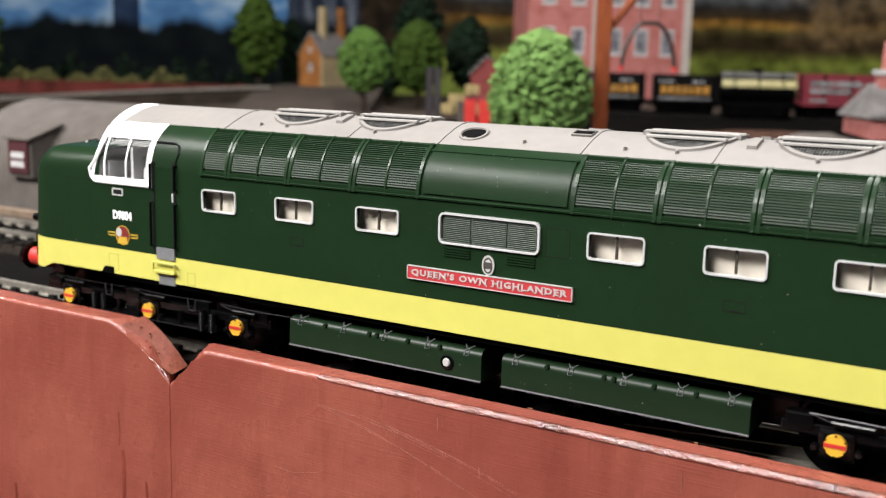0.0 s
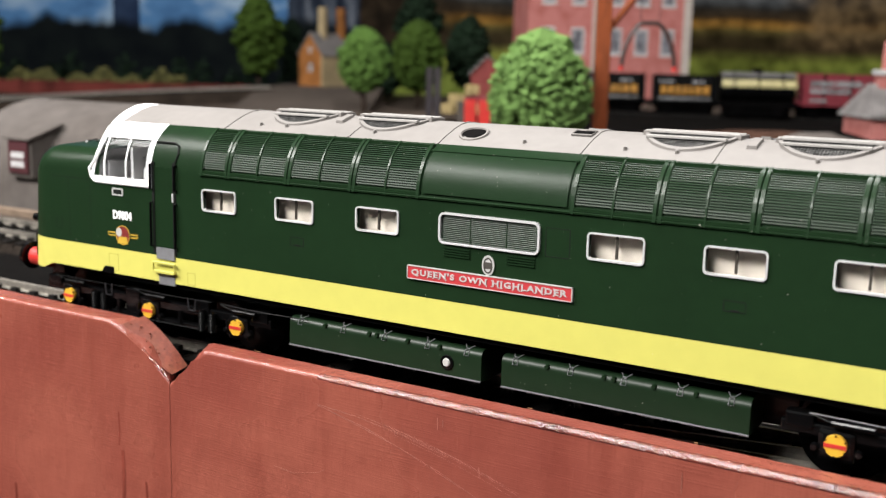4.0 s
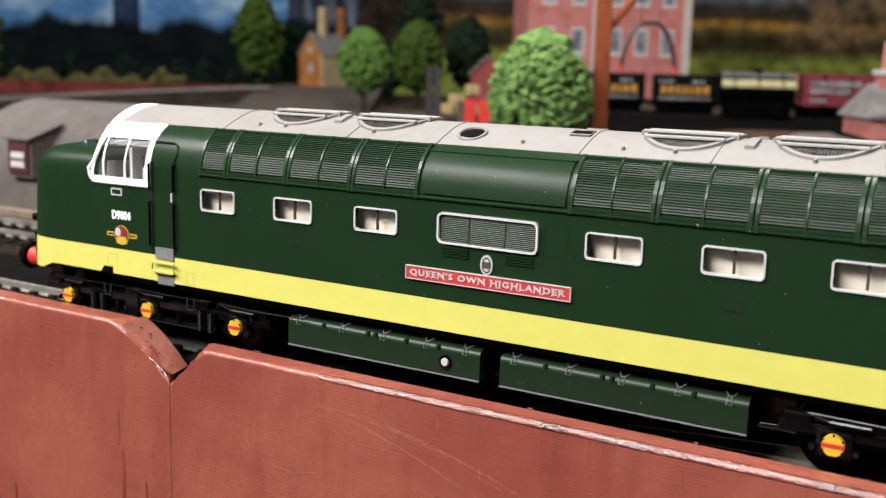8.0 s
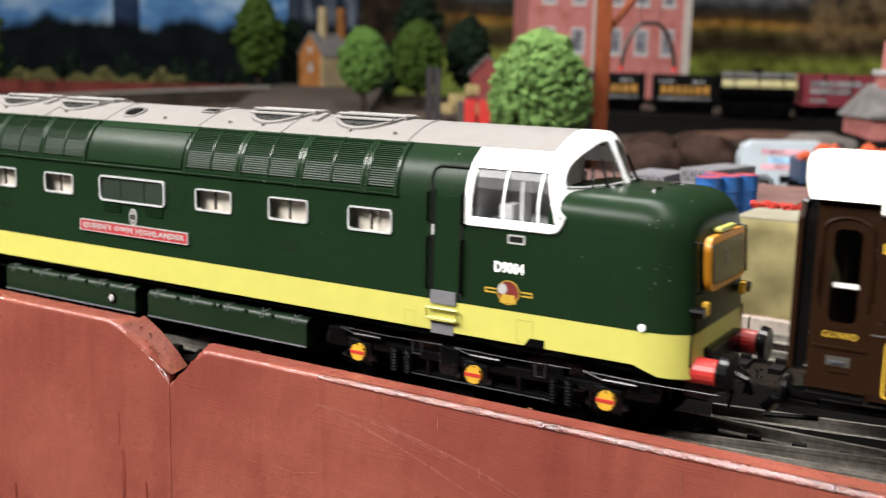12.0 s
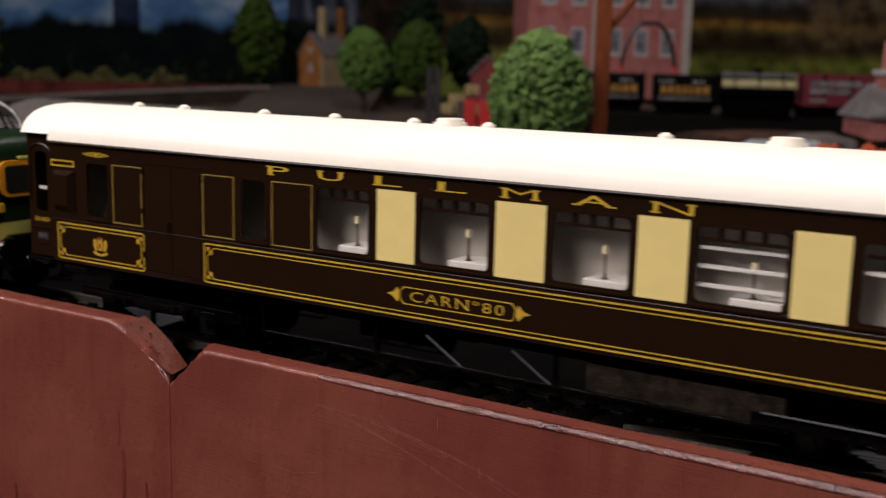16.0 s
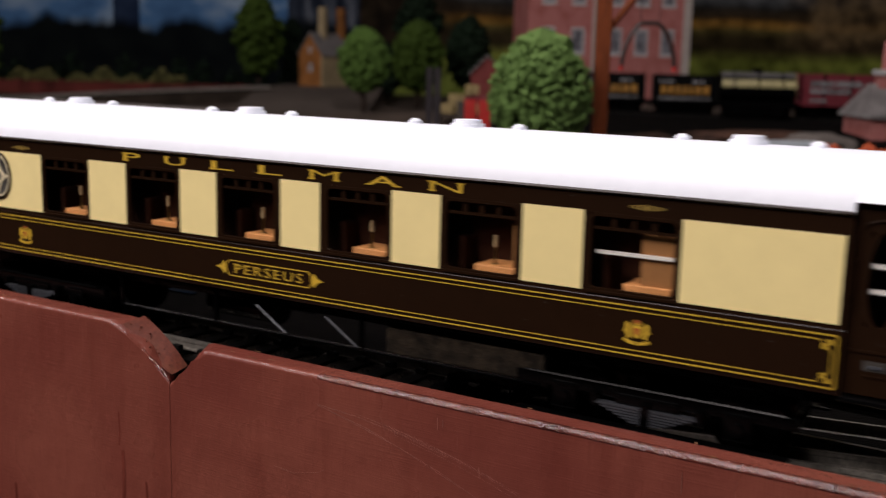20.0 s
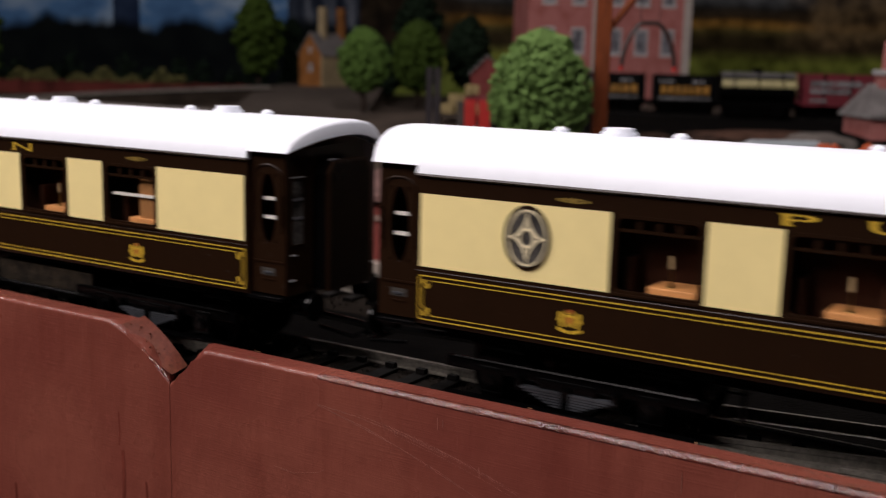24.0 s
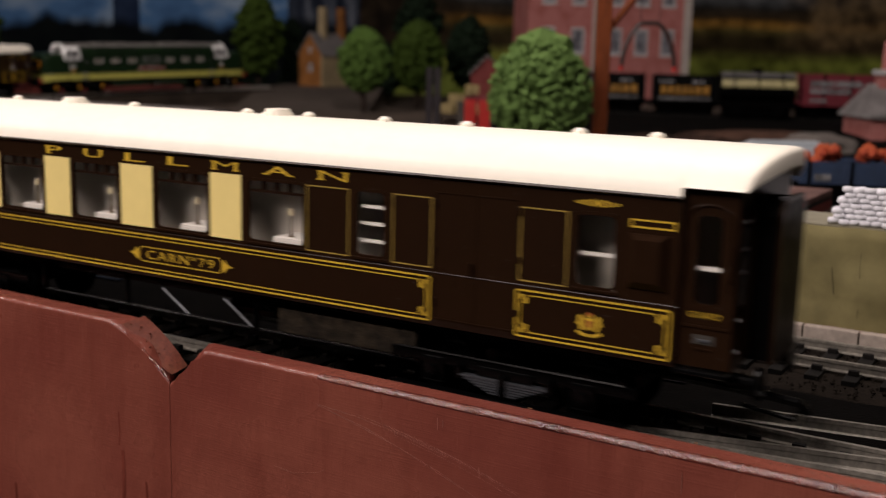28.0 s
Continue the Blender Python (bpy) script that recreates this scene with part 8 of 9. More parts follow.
for dx in (35.0,):
    bm = bmesh.new()
    loft(bm, [[(dx - 8, -44, 16), (dx - 8, -47, 16), (dx - 8, -47, 33), (dx - 8, -30, 38.8)], [(dx + 8, -44, 16), (dx + 8, -47, 16), (dx + 8, -47, 33), (dx + 8, -30, 38.8)]], close=True)
    d = part("dormer", bm, HUTGREY, nh, "grey dormer")
    part("dormer_roof", loft(bmesh.new(), [[(x, -49, 32.6), (x, -49, 33.4), (x, -30, 39.6), (x, -30, 38.6)] for x in (dx - 9, dx + 9)], close=True), HUTGREY, d)
    wf = part("dormer_window", boxm(dx - 6.5, dx + 6.5, -48.2, -47, 18, 32, 0.3), pm("maroon_frame", (0.0495, 0.0165, 0.01925), 0.6) if dx > 0 else bpy.data.materials["maroon_frame"], d, "dark maroon window frame")
    for i in range(3):
        for j in range(2):
            part("pane", boxm(dx - 4.2 + i * 3.0, dx - 1.8 + i * 3.0, -48.5, -48.1, 20.6 + j * 4.0, 23.2 + j * 4.0), FRAMEWHITE, wf, "pale pane")
bm = bmesh.new()
for k in range(6):
    x = 74 + k * 1.6
    rod(bm, [(x, -38.5, 29), (x + 1.5 * math.sin(k), -35.5, 33 + k % 3), (x + 2, -32, 36 - k)], 0.8, 5)
part("stain_patch", bm, pm("hut_stain", (0.088, 0.077, 0.0715), 0.9), nh)
sleeper_pile = thing("timber_strip", "pale timber edging along the siding by the hut", "edging", m=at(-220, 128, -5))
part("board", boxm(-130, 120, -2, 2, 0, 3, 0.3), pm("pale_timber", (0.165, 0.121, 0.088), 0.8, var=0.25, stretch=(0.2, 1, 1)), sleeper_pile)

# ---- brick loading dock, drums and stacks ----
DOCKRED = pm("dock_brick", (0.1485, 0.033, 0.0275), 0.85, var=0.14, scale=150, bump=0.4, second=(0.176, 0.0495, 0.04125), mix=0.4)
DOCKTOP = pm("dock_paving", (0.1265, 0.0715, 0.06325), 0.85, var=0.15, scale=200, bump=0.4)
DOCKPALE = pm("dock_coping", (0.198, 0.132, 0.11), 0.8, var=0.12, scale=200)
dock = thing("loading_dock", "red brick loading dock with pale coping courses", "platform", kind="structure")
part("dock_wall", boxm(-40, 127, 121, 250, -8, 13, 0.2), DOCKRED, dock)
part("coping", boxm(-40, 127, 120.2, 250, 13, 14.7, 0.2), DOCKPALE, dock)
part("upper_course", boxm(-40, 127, 121.5, 250, 14.7, 18.4, 0.2), DOCKRED, dock)
part("shadow_gap", boxm(-40, 127, 122.5, 250, 18.4, 19.6), SEAM, dock)
part("dock_top", boxm(-40, 127, 118.5, 250, 19.6, 22.0, 0.4), DOCKTOP, dock, "reddish grey dock paving")
pc = thing("platform_edge", "pale stone edging along the second track", "edging", kind="structure")
STONEEDGE = pm("edge_stone", (0.275, 0.231, 0.198), 0.7, var=0.15, scale=300)
for k in range(26):
    x = -60 + k * 14
    part("edging_stone", boxm(x, x + 13.6, 111.5, 114.5, -5, 0.6, 0.3), STONEEDGE, pc)
part("pink_strip", boxm(-60, 330, 114.5, 121, -5, -0.2, 0.2), DOCKPALE, pc)
DRUMBLUE = pm("drum_blue", (0.0165, 0.088, 0.275), 0.4, var=0.1)
LIDRED = pm("lid_red", (0.275, 0.0385, 0.0495), 0.45, var=0.1)


def drum(x, y, z):
    t = thing("oil_drum", "bright blue oil drum with a red lid", "drum", "oil drums", at(x, y, z))
    bm = bmesh.new()
    prof = ((0, 3.7), (3.7, 3.7), (3.85, 3.95), (4.15, 3.95), (4.3, 3.7), (7.9, 3.7), (8.05, 3.95), (8.35, 3.95), (8.5, 3.7), (12.1, 3.7), (12.2, 3.9), (12.6, 3.9))
    loft(bm, [[(r * math.cos(2 * math.pi * k / 24), r * math.sin(2 * math.pi * k / 24), z_) for k in range(24)] for z_, r in prof], close=True)
    part("barrel", bm, DRUMBLUE, t)
    bm = bmesh.new()
    cyl(bm, (0, 0, 12.4), (0, 0, 12.75), 3.5, 3.5, 20)
    part("lid", bm, LIDRED, t, "red lid")


for q in ((114.0, 138.0), (117.4, 145.6), (120.6, 153.0), (112.6, 149.0)):
    drum(q[0], q[1], 22.0)
BLOCKGREY = pm("block_grey", (0.13, 0.125, 0.135), 0.75, var=0.12, scale=300)


pm("post_grey_blue", (0.06, 0.058, 0.062), 0.8)


def block_stack(x, y, z, turn, w, d, h, label):
    t = thing("block_stack", label, "block stack", "stacked blocks", at(x, y, z, 0, 0, turn))
    bw, bh = w / 4, h / 3
    bm = boxm(-bw / 2 + 0.08, bw / 2 - 0.08, -d / 2, d / 2, 0.06, bh - 0.06, 0.15)
    block = finish(bm, "block", BLOCKGREY)
    bm = bmesh.new()
    cyl(bm, (0, -d / 2 - 0.06, bh / 2), (0, -d / 2 + 0.3, bh / 2), 0.75, 0.75, 10)
    hole = finish(bm, "block_hole", bpy.data.materials["post_grey_blue"])
    for i in range(4):
        for j in range(3):
            b = share("block", block, t, at(-w / 2 + (i + 0.5) * bw, 0, j * bh))
            share("block_hole", hole, b)


block_stack(96.5, 160, 22, 4, 13, 26, 6.5, "pale grey stack of hollow blocks on the dock")
block_stack(84.0, 176, 22, 0, 14, 24, 9, "second pale grey stack of hollow blocks")
block_stack(101, 190, 22, -12, 12, 30, 11.0, "pale grey stack of hollow blocks further back")

TERRACOTTA = pm("terracotta_brick", (0.34, 0.135, 0.045), 0.75, var=0.16, scale=400, bump=0.3)
bs = thing("brick_stack", "neat stack of orange bricks on the dock", "brick stack", m=at(45, 154, 22.0, 0, 0, 4))
brick_me = finish(boxm(-2.45, 2.45, -1.6, 1.6, 0, 2.3, 0.12), "brick", TERRACOTTA)
for j in range(5):
    for i in range(3):
        for k in range(3):
            share("brick", brick_me, bs, at(-5.1 + i * 5.1, -3.4 + k * 3.4, j * 2.42))

# khaki bank with sacks beyond the dock
KHAKI = pm("khaki_bank", (0.13, 0.11, 0.05), 0.9, var=0.18, scale=70, bump=0.5, bscale=120, second=(0.08, 0.068, 0.03), mix=0.5)
KHAKITOP = pm("khaki_cap", (0.209, 0.1925, 0.143), 0.85, var=0.12, scale=100)
kb = thing("retaining_bank", "khaki rough-faced retaining bank with a pale cap", "bank", kind="structure")
bm = bmesh.new()
rows_ = []
for i in range(82):
    x = 127 + 2.5 * i
    top_ = 25.4 + 1.2 * noise.noise(Vector((x * 0.06, 3, 0)))
    col_ = []
    for k in range(12):
        f = k / 11
        z = -8 + (top_ + 8) * f
        y = 117.6 + 4.2 * f * f + 2.4 * noise.noise(Vector((x * 0.07, z * 0.10, 5))) + 1.2 * abs(noise.noise(Vector((x * 0.19, z * 0.22, 9))))
        col_.append((x, max(116.4, y), z))
    rows_.append(col_ + [(x, 147, top_ + 0.3), (x, 147, -8)])
loft(bm, rows_, close=True)
part("face", bm, KHAKI, kb, "rough rocky khaki face", True)
part("cap", boxm(127, 330, 123.5, 147, 25.4, 26.2, 0.3), KHAKITOP, kb)
rr = random.Random(12)
bm = bmesh.new()
for k in range(2):
    x = 128 + rr.uniform(0, 70)
    rod(bm, [(x, 119.3, rr.uniform(12, 24)), (x + rr.uniform(-2, 2), 118.2, rr.uniform(0, 12))], rr.uniform(0.06, 0.14), 4)
part("crack", bm, pm("khaki_dark", (0.0385, 0.033, 0.0165), 0.95), kb)
FLOWERRED = pm("flower_red", (0.3575, 0.033, 0.022), 0.7, var=0.2)
for k in range(9):
    fl = thing("red_flowers", "small clump of red flowers on the bank", "flowers", "red flower clumps", at(126.5 + k * 1.5, 144 + (k % 3), 26.2))
    bm = bmesh.new()
    for i in range(7):
        cyl(bm, (rr.uniform(-1, 1), rr.uniform(-1, 1), 0), (rr.uniform(-1, 1), rr.uniform(-1, 1), rr.uniform(0.8, 1.7)), 0.35, 0.6, 6)
    part("petals", bm, FLOWERRED, fl)
SACK = pm("white_sackcloth", (0.62, 0.62, 0.66), 0.85, var=0.12, scale=900, bump=0.5)
sack_bm = bmesh.new()
bmesh.ops.create_icosphere(sack_bm, subdivisions=2, radius=1)
for v in sack_bm.verts:
    c = v.co
    v.co = Vector((1.72 * math.copysign(abs(c.x) ** 0.45, c.x), 2.4 * math.copysign(abs(c.y) ** 0.5, c.y), 0.84 * math.copysign(abs(c.z) ** 0.55, c.z) + 0.84)) * MM
sack_me = finish(sack_bm, "sack_body", SACK, True)
for j in range(7):
    for i in range(21 - j):
        s_ = thing("sack", "plump white cloth sack in a stacked pile", "sack", "piled sacks",
                   at(152.6 + j * 0.5 + i * 2.75 + (j % 2) * 1.2, 125.4 + j * 0.25, 26.2 + j * 1.38, rr.uniform(-7, 7), rr.uniform(-7, 7), rr.uniform(-12, 12)))
        share("sack_body", sack_me, s_)

# ---- road with van and loaded wagon ----
ROAD = pm("road_grey", (0.0935, 0.0825, 0.07975), 0.9, var=0.12, scale=60, bump=0.3)
ob = new("road", finish(boxm(-120, 420, 300, 505, -5.5, -2.6, 0.5), "road", ROAD))
tagged(ob, "grey road surface beyond the bank", "road", kind="structure")
VANWHITE = pm("van_pale_blue", (0.341, 0.385, 0.418), 0.35, var=0.04)
vz = -2.6
van = thing("delivery_van", "pale blue and white delivery van with faded side printing", "van", m=at(66, 441, vz, 0, 0, 22))
bm = bmesh.new()
prof = [(-29, 4), (-29, 20), (-27, 26), (-22, 28.5), (14, 29), (17, 27.5), (24, 17), (33, 15), (35, 12), (35, 4)]
loft(bm, [[(x, y, z) for x, z in prof] for y in (-12, -11, 11, 12)], close=True)
part("body", bm, VANWHITE, van)
for xx in (-16, 23):
    for s in (-1, 1):
        bm = bmesh.new()
        cyl(bm, (xx, s * 10.5, 4.6), (xx, s * 12.8, 4.6), 4.6, 4.4, 20)
        w_ = part("wheel", bm, BLACK, van, "black tyre")
        bm = bmesh.new()
        cyl(bm, (xx, s * 12.8, 4.6), (xx, s * 13.0, 4.6), 2.2, 2.0, 14)
        part("hub", bm, STEPGREY, w_)
    bm = bmesh.new()
    rod(bm, [(xx + 5.6 * math.cos(radians(a)), -12.2, 4.8 + 5.6 * math.sin(radians(a))) for a in range(0, 181, 20)], 0.6, 5)
    part("wheel_arch", bm, BLACK, van)
part("windscreen", boxm(17.5, 22.5, -10.5, 10.5, 18.5, 25.5, 0.4), PANE, van)
part("side_window", boxm(10.5, 17, -12.25, -12.05, 18.5, 25.5, 0.1), PANE, van)
for z0_, m_, a_, b_ in ((22.5, "print_pink", -18, 6), (18.0, "print_blue", -14, 2), (14.2, "print_pink2", -18, 3)):
    part("side_print", boxm(a_, b_, -12.3, -12.05, z0_, z0_ + 2.6), pm(m_, (0.6, 0.3, 0.35) if "pink" in m_ else (0.3, 0.5, 0.75), 0.6, var=0.3, scale=600), van)
NAVY = pm("navy_paint", (0.0165, 0.033, 0.0715), 0.5, var=0.15)
lw = open_wagon("dark blue open wagon heaped with orange-red load", 112, 412, 24, -2.6, NAVY, 74, 11.5, [(8, 16, 2, 9, PALEPRINT), (-30, -22, 2, 5, PALEPRINT)])
ORANGELOAD = pm("orange_load", (0.341, 0.077, 0.022), 0.75, var=0.35, scale=150, second=(0.275, 0.033, 0.0275), mix=0.5)
for k in range(46):
    bm = bmesh.new()
    bmesh.ops.create_icosphere(bm, subdivisions=1, radius=rr.uniform(2.6, 4.2) * MM)
    o_ = part("load_lump", bm, ORANGELOAD, lw, smooth=True)
    o_.location = Vector((rr.uniform(-33, 33), rr.uniform(-10, 10), 22.5 + rr.uniform(-1, 6.5))) * MM
siding = track("road_siding", 0, -140, 200, "siding track under the loaded wagon")
siding.matrix_basis = at(112, 412, -2.6, 0, 0, 24)

# ---- brown covered loads and spoil heaps ----
TARP = pm("brown_tarpaulin", (0.024, 0.012, 0.008), 0.8, var=0.35, scale=120, bump=0.9, bscale=220)
SPOIL = pm("spoil_grey", (0.1265, 0.11, 0.099), 0.95, var=0.2, scale=150, bump=0.7, bscale=500)


def heap(name, label, x, y, turn, lx, ly, h, mat, seed, power=0.6, z0=None):
    bm = bmesh.new()
    bmesh.ops.create_icosphere(bm, subdivisions=4, radius=1)
    bmesh.ops.delete(bm, geom=[v for v in bm.verts if v.co.z < -0.3], context="VERTS")
    for v in bm.verts:
        c = v.co.copy()
        k = 1 + 0.22 * noise.noise(c * 2.2 + Vector((seed, 0, 0))) + (0.17 if mat is TARP else 0.1) * abs(noise.noise(c * 5 + Vector((0, seed, 0)))) + (0.05 if mat is TARP else 0) * noise.noise(c * 14 + Vector((seed, seed, 0)))
        v.co = Vector((lx * math.copysign(abs(c.x) ** power, c.x) * k, ly * math.copysign(abs(c.y) ** power, c.y) * k, h * math.copysign(abs(c.z) ** 0.8, c.z) * k)) * MM
    me = finish(bm, name, mat, True)
    ob = new(name, me)
    ob.matrix_basis = at(x, y, ground_z(x, y) if z0 is None else z0, 0, 0, turn)
    return tagged(ob, label, name.replace("_", " "), "covered loads" if mat is TARP else "spoil heaps")


heap("covered_load", "dark brown tarpaulin-covered load in the yard", -16, 430, 15, 24, 18, 29, TARP, 1)
heap("covered_load", "dark brown tarpaulin-covered load in the yard", 2, 477, 15, 24, 18, 27, TARP, 5)
heap("covered_load", "dark brown tarpaulin-covered load in the yard", -50, 457, 15, 16, 16, 22, TARP, 8)
heap("spoil_mound", "long low brown spoil heap", -64, 615, 20, 90, 26, 13, BANK, 3, 0.9)
heap("spoil_mound", "rounded grey spoil heap", 30, 668, 20, 30, 22, 14, SPOIL, 4, 0.9)
heap("spoil_mound", "reddish brown spoil bank", -11, 671, 20, 70, 22, 13, pm("red_spoil", (0.062, 0.032, 0.022), 0.95, var=0.2), 6, 0.9)

# ---- yard clutter in the middle distance ----
tw = thing("twin_post", "pair of dark grey upright posts", "post", m=at(-274, 606, ground_z(-274, 606), 0, 0, 31))
POSTGREY = pm("post_grey", (0.028, 0.024, 0.027), 0.6, var=0.15)
for xx in (-3.4, 3.4):
    part("post", boxm(xx - 2.6, xx + 2.6, -3, 3, -2, 59, 0.3), POSTGREY, tw)
part("cross_tie", boxm(-1.6, 1.6, -2, 2, 30, 34), POSTGREY, tw)
CRATE = pm("crate_yellow", (0.286, 0.22, 0.1045), 0.75, var=0.15, scale=200)


def crate(x, y, z, w, d, h, turn):
    t = thing("crate", "pale yellow wooden crate in the yard", "crate", "stacked crates", at(x, y, z, 0, 0, turn))
    part("crate_body", boxm(-w / 2 + .4, w / 2 - .4, -d / 2 + .4, d / 2 - .4, 0, h), pm("crate_dark", (0.11, 0.0825, 0.0385), 0.8) if "crate_dark" not in bpy.data.materials else bpy.data.materials["crate_dark"], t)
    for k in range(4):
        part("slat", boxm(-w / 2, w / 2, -d / 2, d / 2, h * k / 4 + 0.3, h * (k + 1) / 4 - 0.3, 0.15), CRATE, t)


cs = thing("timber_staging", "low dark timber staging under the crates", "staging", m=at(-298, 692, ground_z(-298, 692), 0, 0, 31))
part("deck", boxm(-20, 20, -12, 26, 6, 8.5, 0.3), BANK, cs)
for xx in (-18, 0, 18):
    part("leg", boxm(xx - 1.5, xx + 1.5, -10, -7, -3, 6), BANK, cs)
gz = ground_z(-298, 692) + 8.5
for px_, (cx_, cy_) in enumerate(((-305, 682), (-298, 692), (-283, 689), (-318, 709))):
    crate(cx_, cy_, gz, 11, 9, 9, 20 + px_ * 5)
for cx_, cy_ in ((-302, 689), (-292, 696)):
    crate(cx_, cy_, gz + 9, 11, 9, 9, 26)
crate(-286, 693, gz + 18, 13, 9, 9, 30)
for px_, (cx_, cy_) in enumerate(((-196, 534), (-187, 540))):
    t = thing("red_cabinet", "upright bright red cabinet in the yard", "cabinet", "red cabinets", at(cx_, cy_, ground_z(cx_, cy_), 0, 0, 31))
    part("cabinet_body", boxm(-4.4, 4.4, -4, 4, 0, 42, 0.5), REDPAINT, t)
    part("cabinet_top", boxm(-4.8, 4.8, -4.4, 4.4, 42, 43.5, 0.4), MAROON, t)
    part("door_panel", boxm(-3.4, 3.4, -4.25, -4, 3, 39, 0.1), REDPAINT, t)
cb = thing("dark_cabinet", "dark upright cabinet beside the red ones", "cabinet", m=at(-204, 535, ground_z(-204, 535), 0, 0, 31))
part("cabinet_body", boxm(-3.4, 3.4, -4, 4, 0, 40, 0.4), INDARK, cb)
car = thing("grey_van", "blue-grey low vehicle parked in the yard", "vehicle", m=at(-98, 309, ground_z(-98, 309), 0, 0, 25))
bm = bmesh.new()
prof = [(-17, 5), (-17, 17), (-15, 19.5), (12, 19.8), (15, 18), (17, 12), (17, 5)]
loft(bm, [[(x, y, z) for x, z in prof] for y in (-9, -8, 8, 9)], close=True)
part("body", bm, pm("grey_blue_paint", (0.1375, 0.1485, 0.165), 0.45, var=0.08), car)
for xx in (-10, 11):
    for s in (-1, 1):
        bm = bmesh.new()
        cyl(bm, (xx, s * 7.8, 4.3), (xx, s * 9.4, 4.3), 4.3, 4.2, 16)
        part("wheel", bm, BLACK, car)


# ---- what moves: one train on its looped line ----
RUN = [(0, 0), (7.5, 0), (8, -0.35), (8.5, -1.7), (9, -4.1), (9.5, -9.7), (10, -19.1), (10.5, -32.8), (11, -49.1), (11.5, -69.1),
       (12, -93.1), (12.5, -118.5), (13, -141.5), (13.5, -163), (14, -184.2), (14.5, -205.9), (15, -227.4), (15.5, -252.8), (16, -282.2), (16.5, -315.4),
       (17, -351.8), (17.5, -391.2), (18, -430.4), (18.5, -470), (19, -511.6), (19.5, -553.4), (20, -596.1), (20.5, -641.6), (21, -688.5), (21.5, -736.5),
       (22, -785.7), (22.5, -835.4), (23, -885.7), (23.5, -936.4), (24, -990.1), (24.5, -1045.6), (25, -1101.7), (25.5, -1158.7), (26, -1216.1), (26.5, -1272.5),
       (27, -1328.0), (27.5, -1383.1), (28, -1437.8)]
FAR_P = 117.0 + RUN[-1][1]
BEND = -380.0


def bezier(p0, p1, p2, p3, t):
    u = 1 - t
    return p0 * u ** 3 + p1 * 3 * u * u * t + p2 * 3 * u * t * t + p3 * t ** 3


def far_arc(d):
    """Place and heading on the far curve, d past the place where the run ends."""
    p, n = Vector((*FAR_AT, FAR_Z + d * math.tan(radians(FAR_CLIMB)))), 24
    for i in range(n):
        a = radians(FAR_TURN) - FAR_CURVE * d * (i + 0.5) / n
        p += Vector((math.cos(a), math.sin(a), 0)) * d / n
    a = radians(FAR_TURN) - FAR_CURVE * d
    return p, Vector((math.cos(a), math.sin(a), math.tan(radians(FAR_CLIMB))))


def length_of(pts):
    return sum((b - a).length for a, b in zip(pts, pts[1:]))


def line_path():
    """Near straight's end, return curve and far curve as one run of points."""
    a, (d, h) = Vector((BEND, TRACK_Y, 0)), far_arc(-290)
    want, lo, hi = BEND - (FAR_P + 290), 20.0, 900.0
    for _ in range(40):
        k = (lo + hi) / 2
        pts = [bezier(a, a + Vector((-k, 0, 0)), d - h * k, d, i / 80) for i in range(81)]
        lo, hi = (k, hi) if length_of(pts) < want else (lo, k)
    return pts + [far_arc(-290 + 10 * i)[0] for i in range(1, 47)]


LOOP = line_path()
LOOP_LEN = [0.0]
for a_, b_ in zip(LOOP, LOOP[1:]):
    LOOP_LEN.append(LOOP_LEN[-1] + (b_ - a_).length)


def on_line(p):
    """Place on the line for the running coordinate p (falls as the train runs)."""
    if p >= BEND:
        return Vector((p, TRACK_Y, 0))
    d = BEND - p
    for i in range(len(LOOP) - 1):
        if LOOP_LEN[i + 1] >= d:
            t = (d - LOOP_LEN[i]) / (LOOP_LEN[i + 1] - LOOP_LEN[i])
            return LOOP[i].lerp(LOOP[i + 1], t)
    return LOOP[-1].copy()


def ride(p, span=90.0):
    """Pose of a vehicle whose middle is at p: its two bogies sit on the line."""
    f, r = on_line(p - span), on_line(p + span)
    c = (f + r) / 2
    d = r - f
    yaw = math.degrees(math.atan2(d.y, d.x))
    pitch = -math.degrees(math.atan2(d.z, math.hypot(d.x, d.y)))
    return at(c.x, c.y, c.z, 0, pitch, yaw)


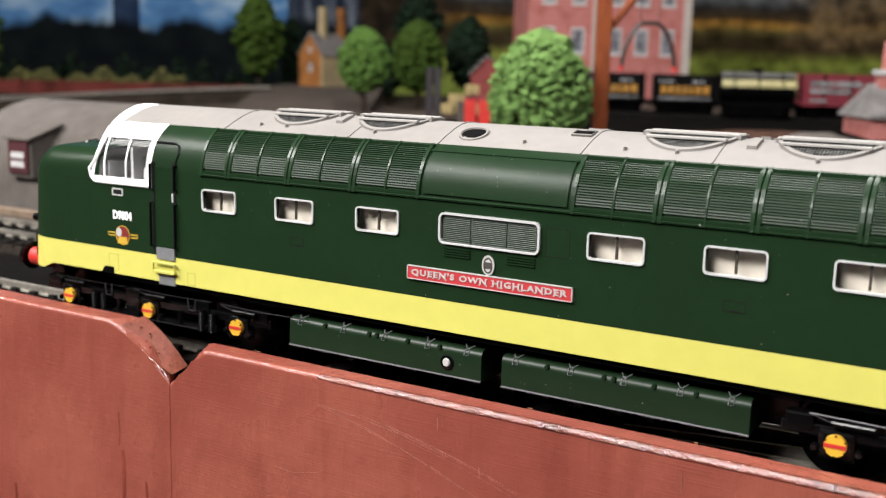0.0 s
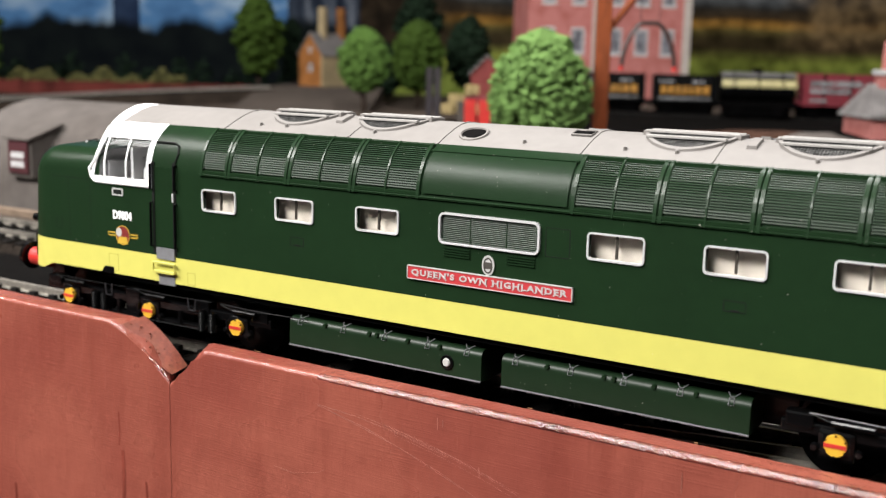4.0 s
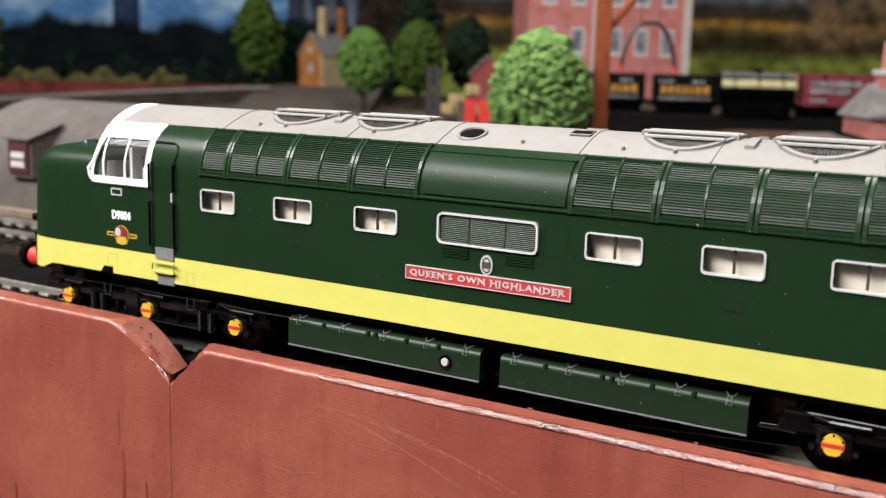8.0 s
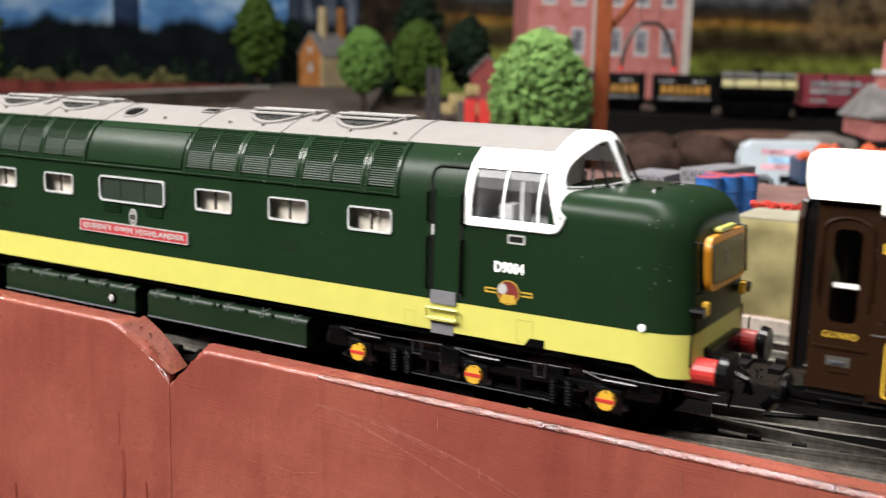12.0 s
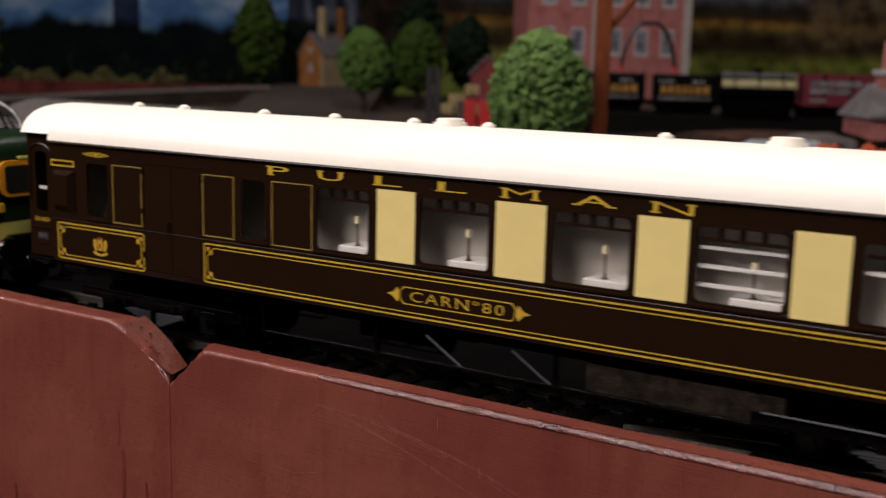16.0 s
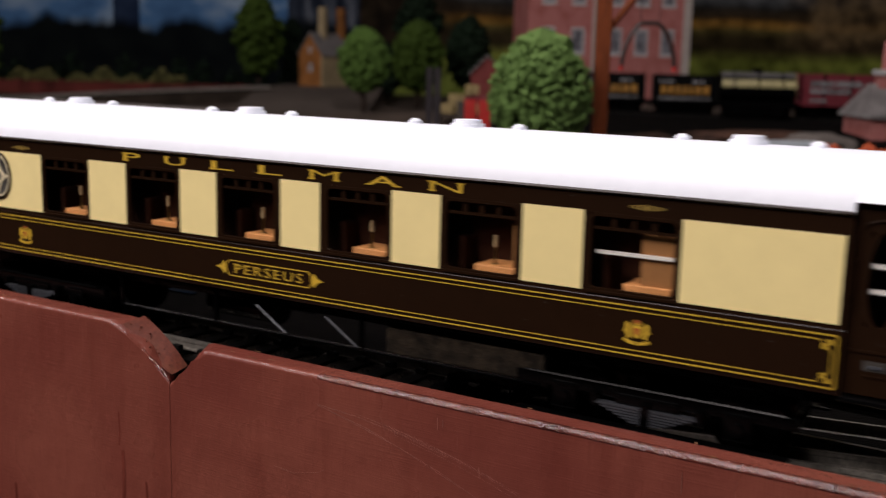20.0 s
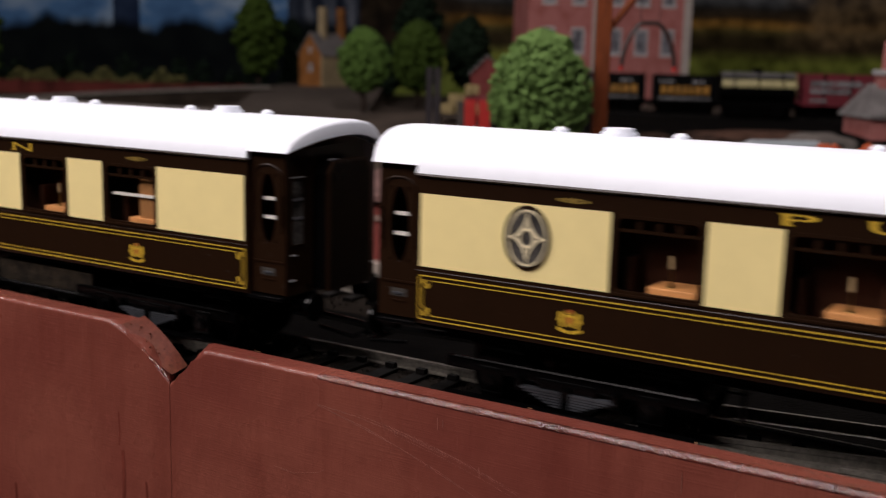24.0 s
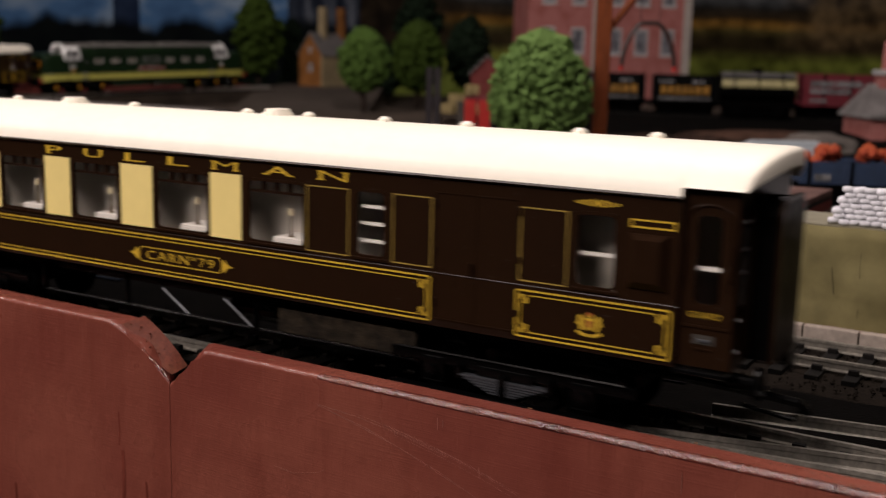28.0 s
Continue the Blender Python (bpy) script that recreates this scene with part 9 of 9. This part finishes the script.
def loop_track():
    """Rails, sleepers and near-black bank of the return loop."""
    t = thing("loop_track", "black-sleepered model track round the return loop", "railway track", kind="structure")
    pts = [Vector((BEND + 2, TRACK_Y, 0))] + LOOP[1:]
    side = []
    for i, p in enumerate(pts):
        d = (pts[min(i + 1, len(pts) - 1)] - pts[max(i - 1, 0)]).normalized()
        side.append(Vector((-d.y, d.x, 0)).normalized())
    prof = [(-0.45, 0), (0.45, 0), (0.45, -0.7), (0.2, -0.9), (0.2, -2.0), (0.9, -2.25), (0.9, -2.5), (-0.9, -2.5), (-0.9, -2.25), (-0.2, -2.0), (-0.2, -0.9), (-0.45, -0.7)]
    for o in (-8.7, 8.7):
        part("rail", loft(bmesh.new(), [[p + n * (o + a) + Vector((0, 0, z)) for a, z in prof] for p, n in zip(pts, side)], close=True), STEEL, t, "bright nickel rail")
    for name, i0, i1, mat, lab in (("black_bank", 0, 81, CESS, "near-black bank"), ("earth_bank", 80, len(pts), BANK, "low brown bank")):
        part(name, loft(bmesh.new(), [[p + n * a + Vector((0, 0, z)) for a, z in ((-30, -40), (-19, -4.1), (19, -4.1), (30, -40))] for p, n in zip(pts[i0:i1], side[i0:i1])], close=True), mat, t, lab)
    me = bpy.data.meshes["sleeper"]
    for i in range(len(pts) - 1):
        n = max(1, int((pts[i + 1] - pts[i]).length / 9.0))
        for k in range(n):
            p = pts[i].lerp(pts[i + 1], k / n)
            d = pts[i + 1] - pts[i]
            share("sleeper", me, t, at(p.x, p.y, p.z, 0, 0, math.degrees(math.atan2(d.y, d.x))))


loop_track()


def run_at(t):
    for (t0, s0), (t1, s1) in zip(RUN, RUN[1:]):
        if t0 <= t <= t1:
            return s0 + (s1 - s0) * (t - t0) / (t1 - t0)
    return RUN[-1][1]


def turn_rows(r):
    """Times and distances at which a wheel of radius r has turned on by about sixty degrees."""
    rows, last = [(0.0, 0.0)], 0.0
    for k in range(1, int(28 * FPS)):
        t = k / FPS
        s = run_at(t)
        if abs(s - last) > 0.95 * r:
            rows.append((t, s))
            last = s
    return rows + [(28.0, RUN[-1][1])]


def motions():
    for ob, u in [(LOCO, 117.0)] + [(c, u) for c, _, u in COACHES]:
        walk(ob, [(t, ride(u + s)) for t, s in RUN])
    for wheel, r in LOCO_WHEELS + [q for _, wh, _ in COACHES for q in wh]:
        x = wheel.location.x / MM
        walk(wheel, [(t, at(x, 0, r, 0, s / r * 180 / math.pi, 0)) for t, s in turn_rows(r)])


motions()
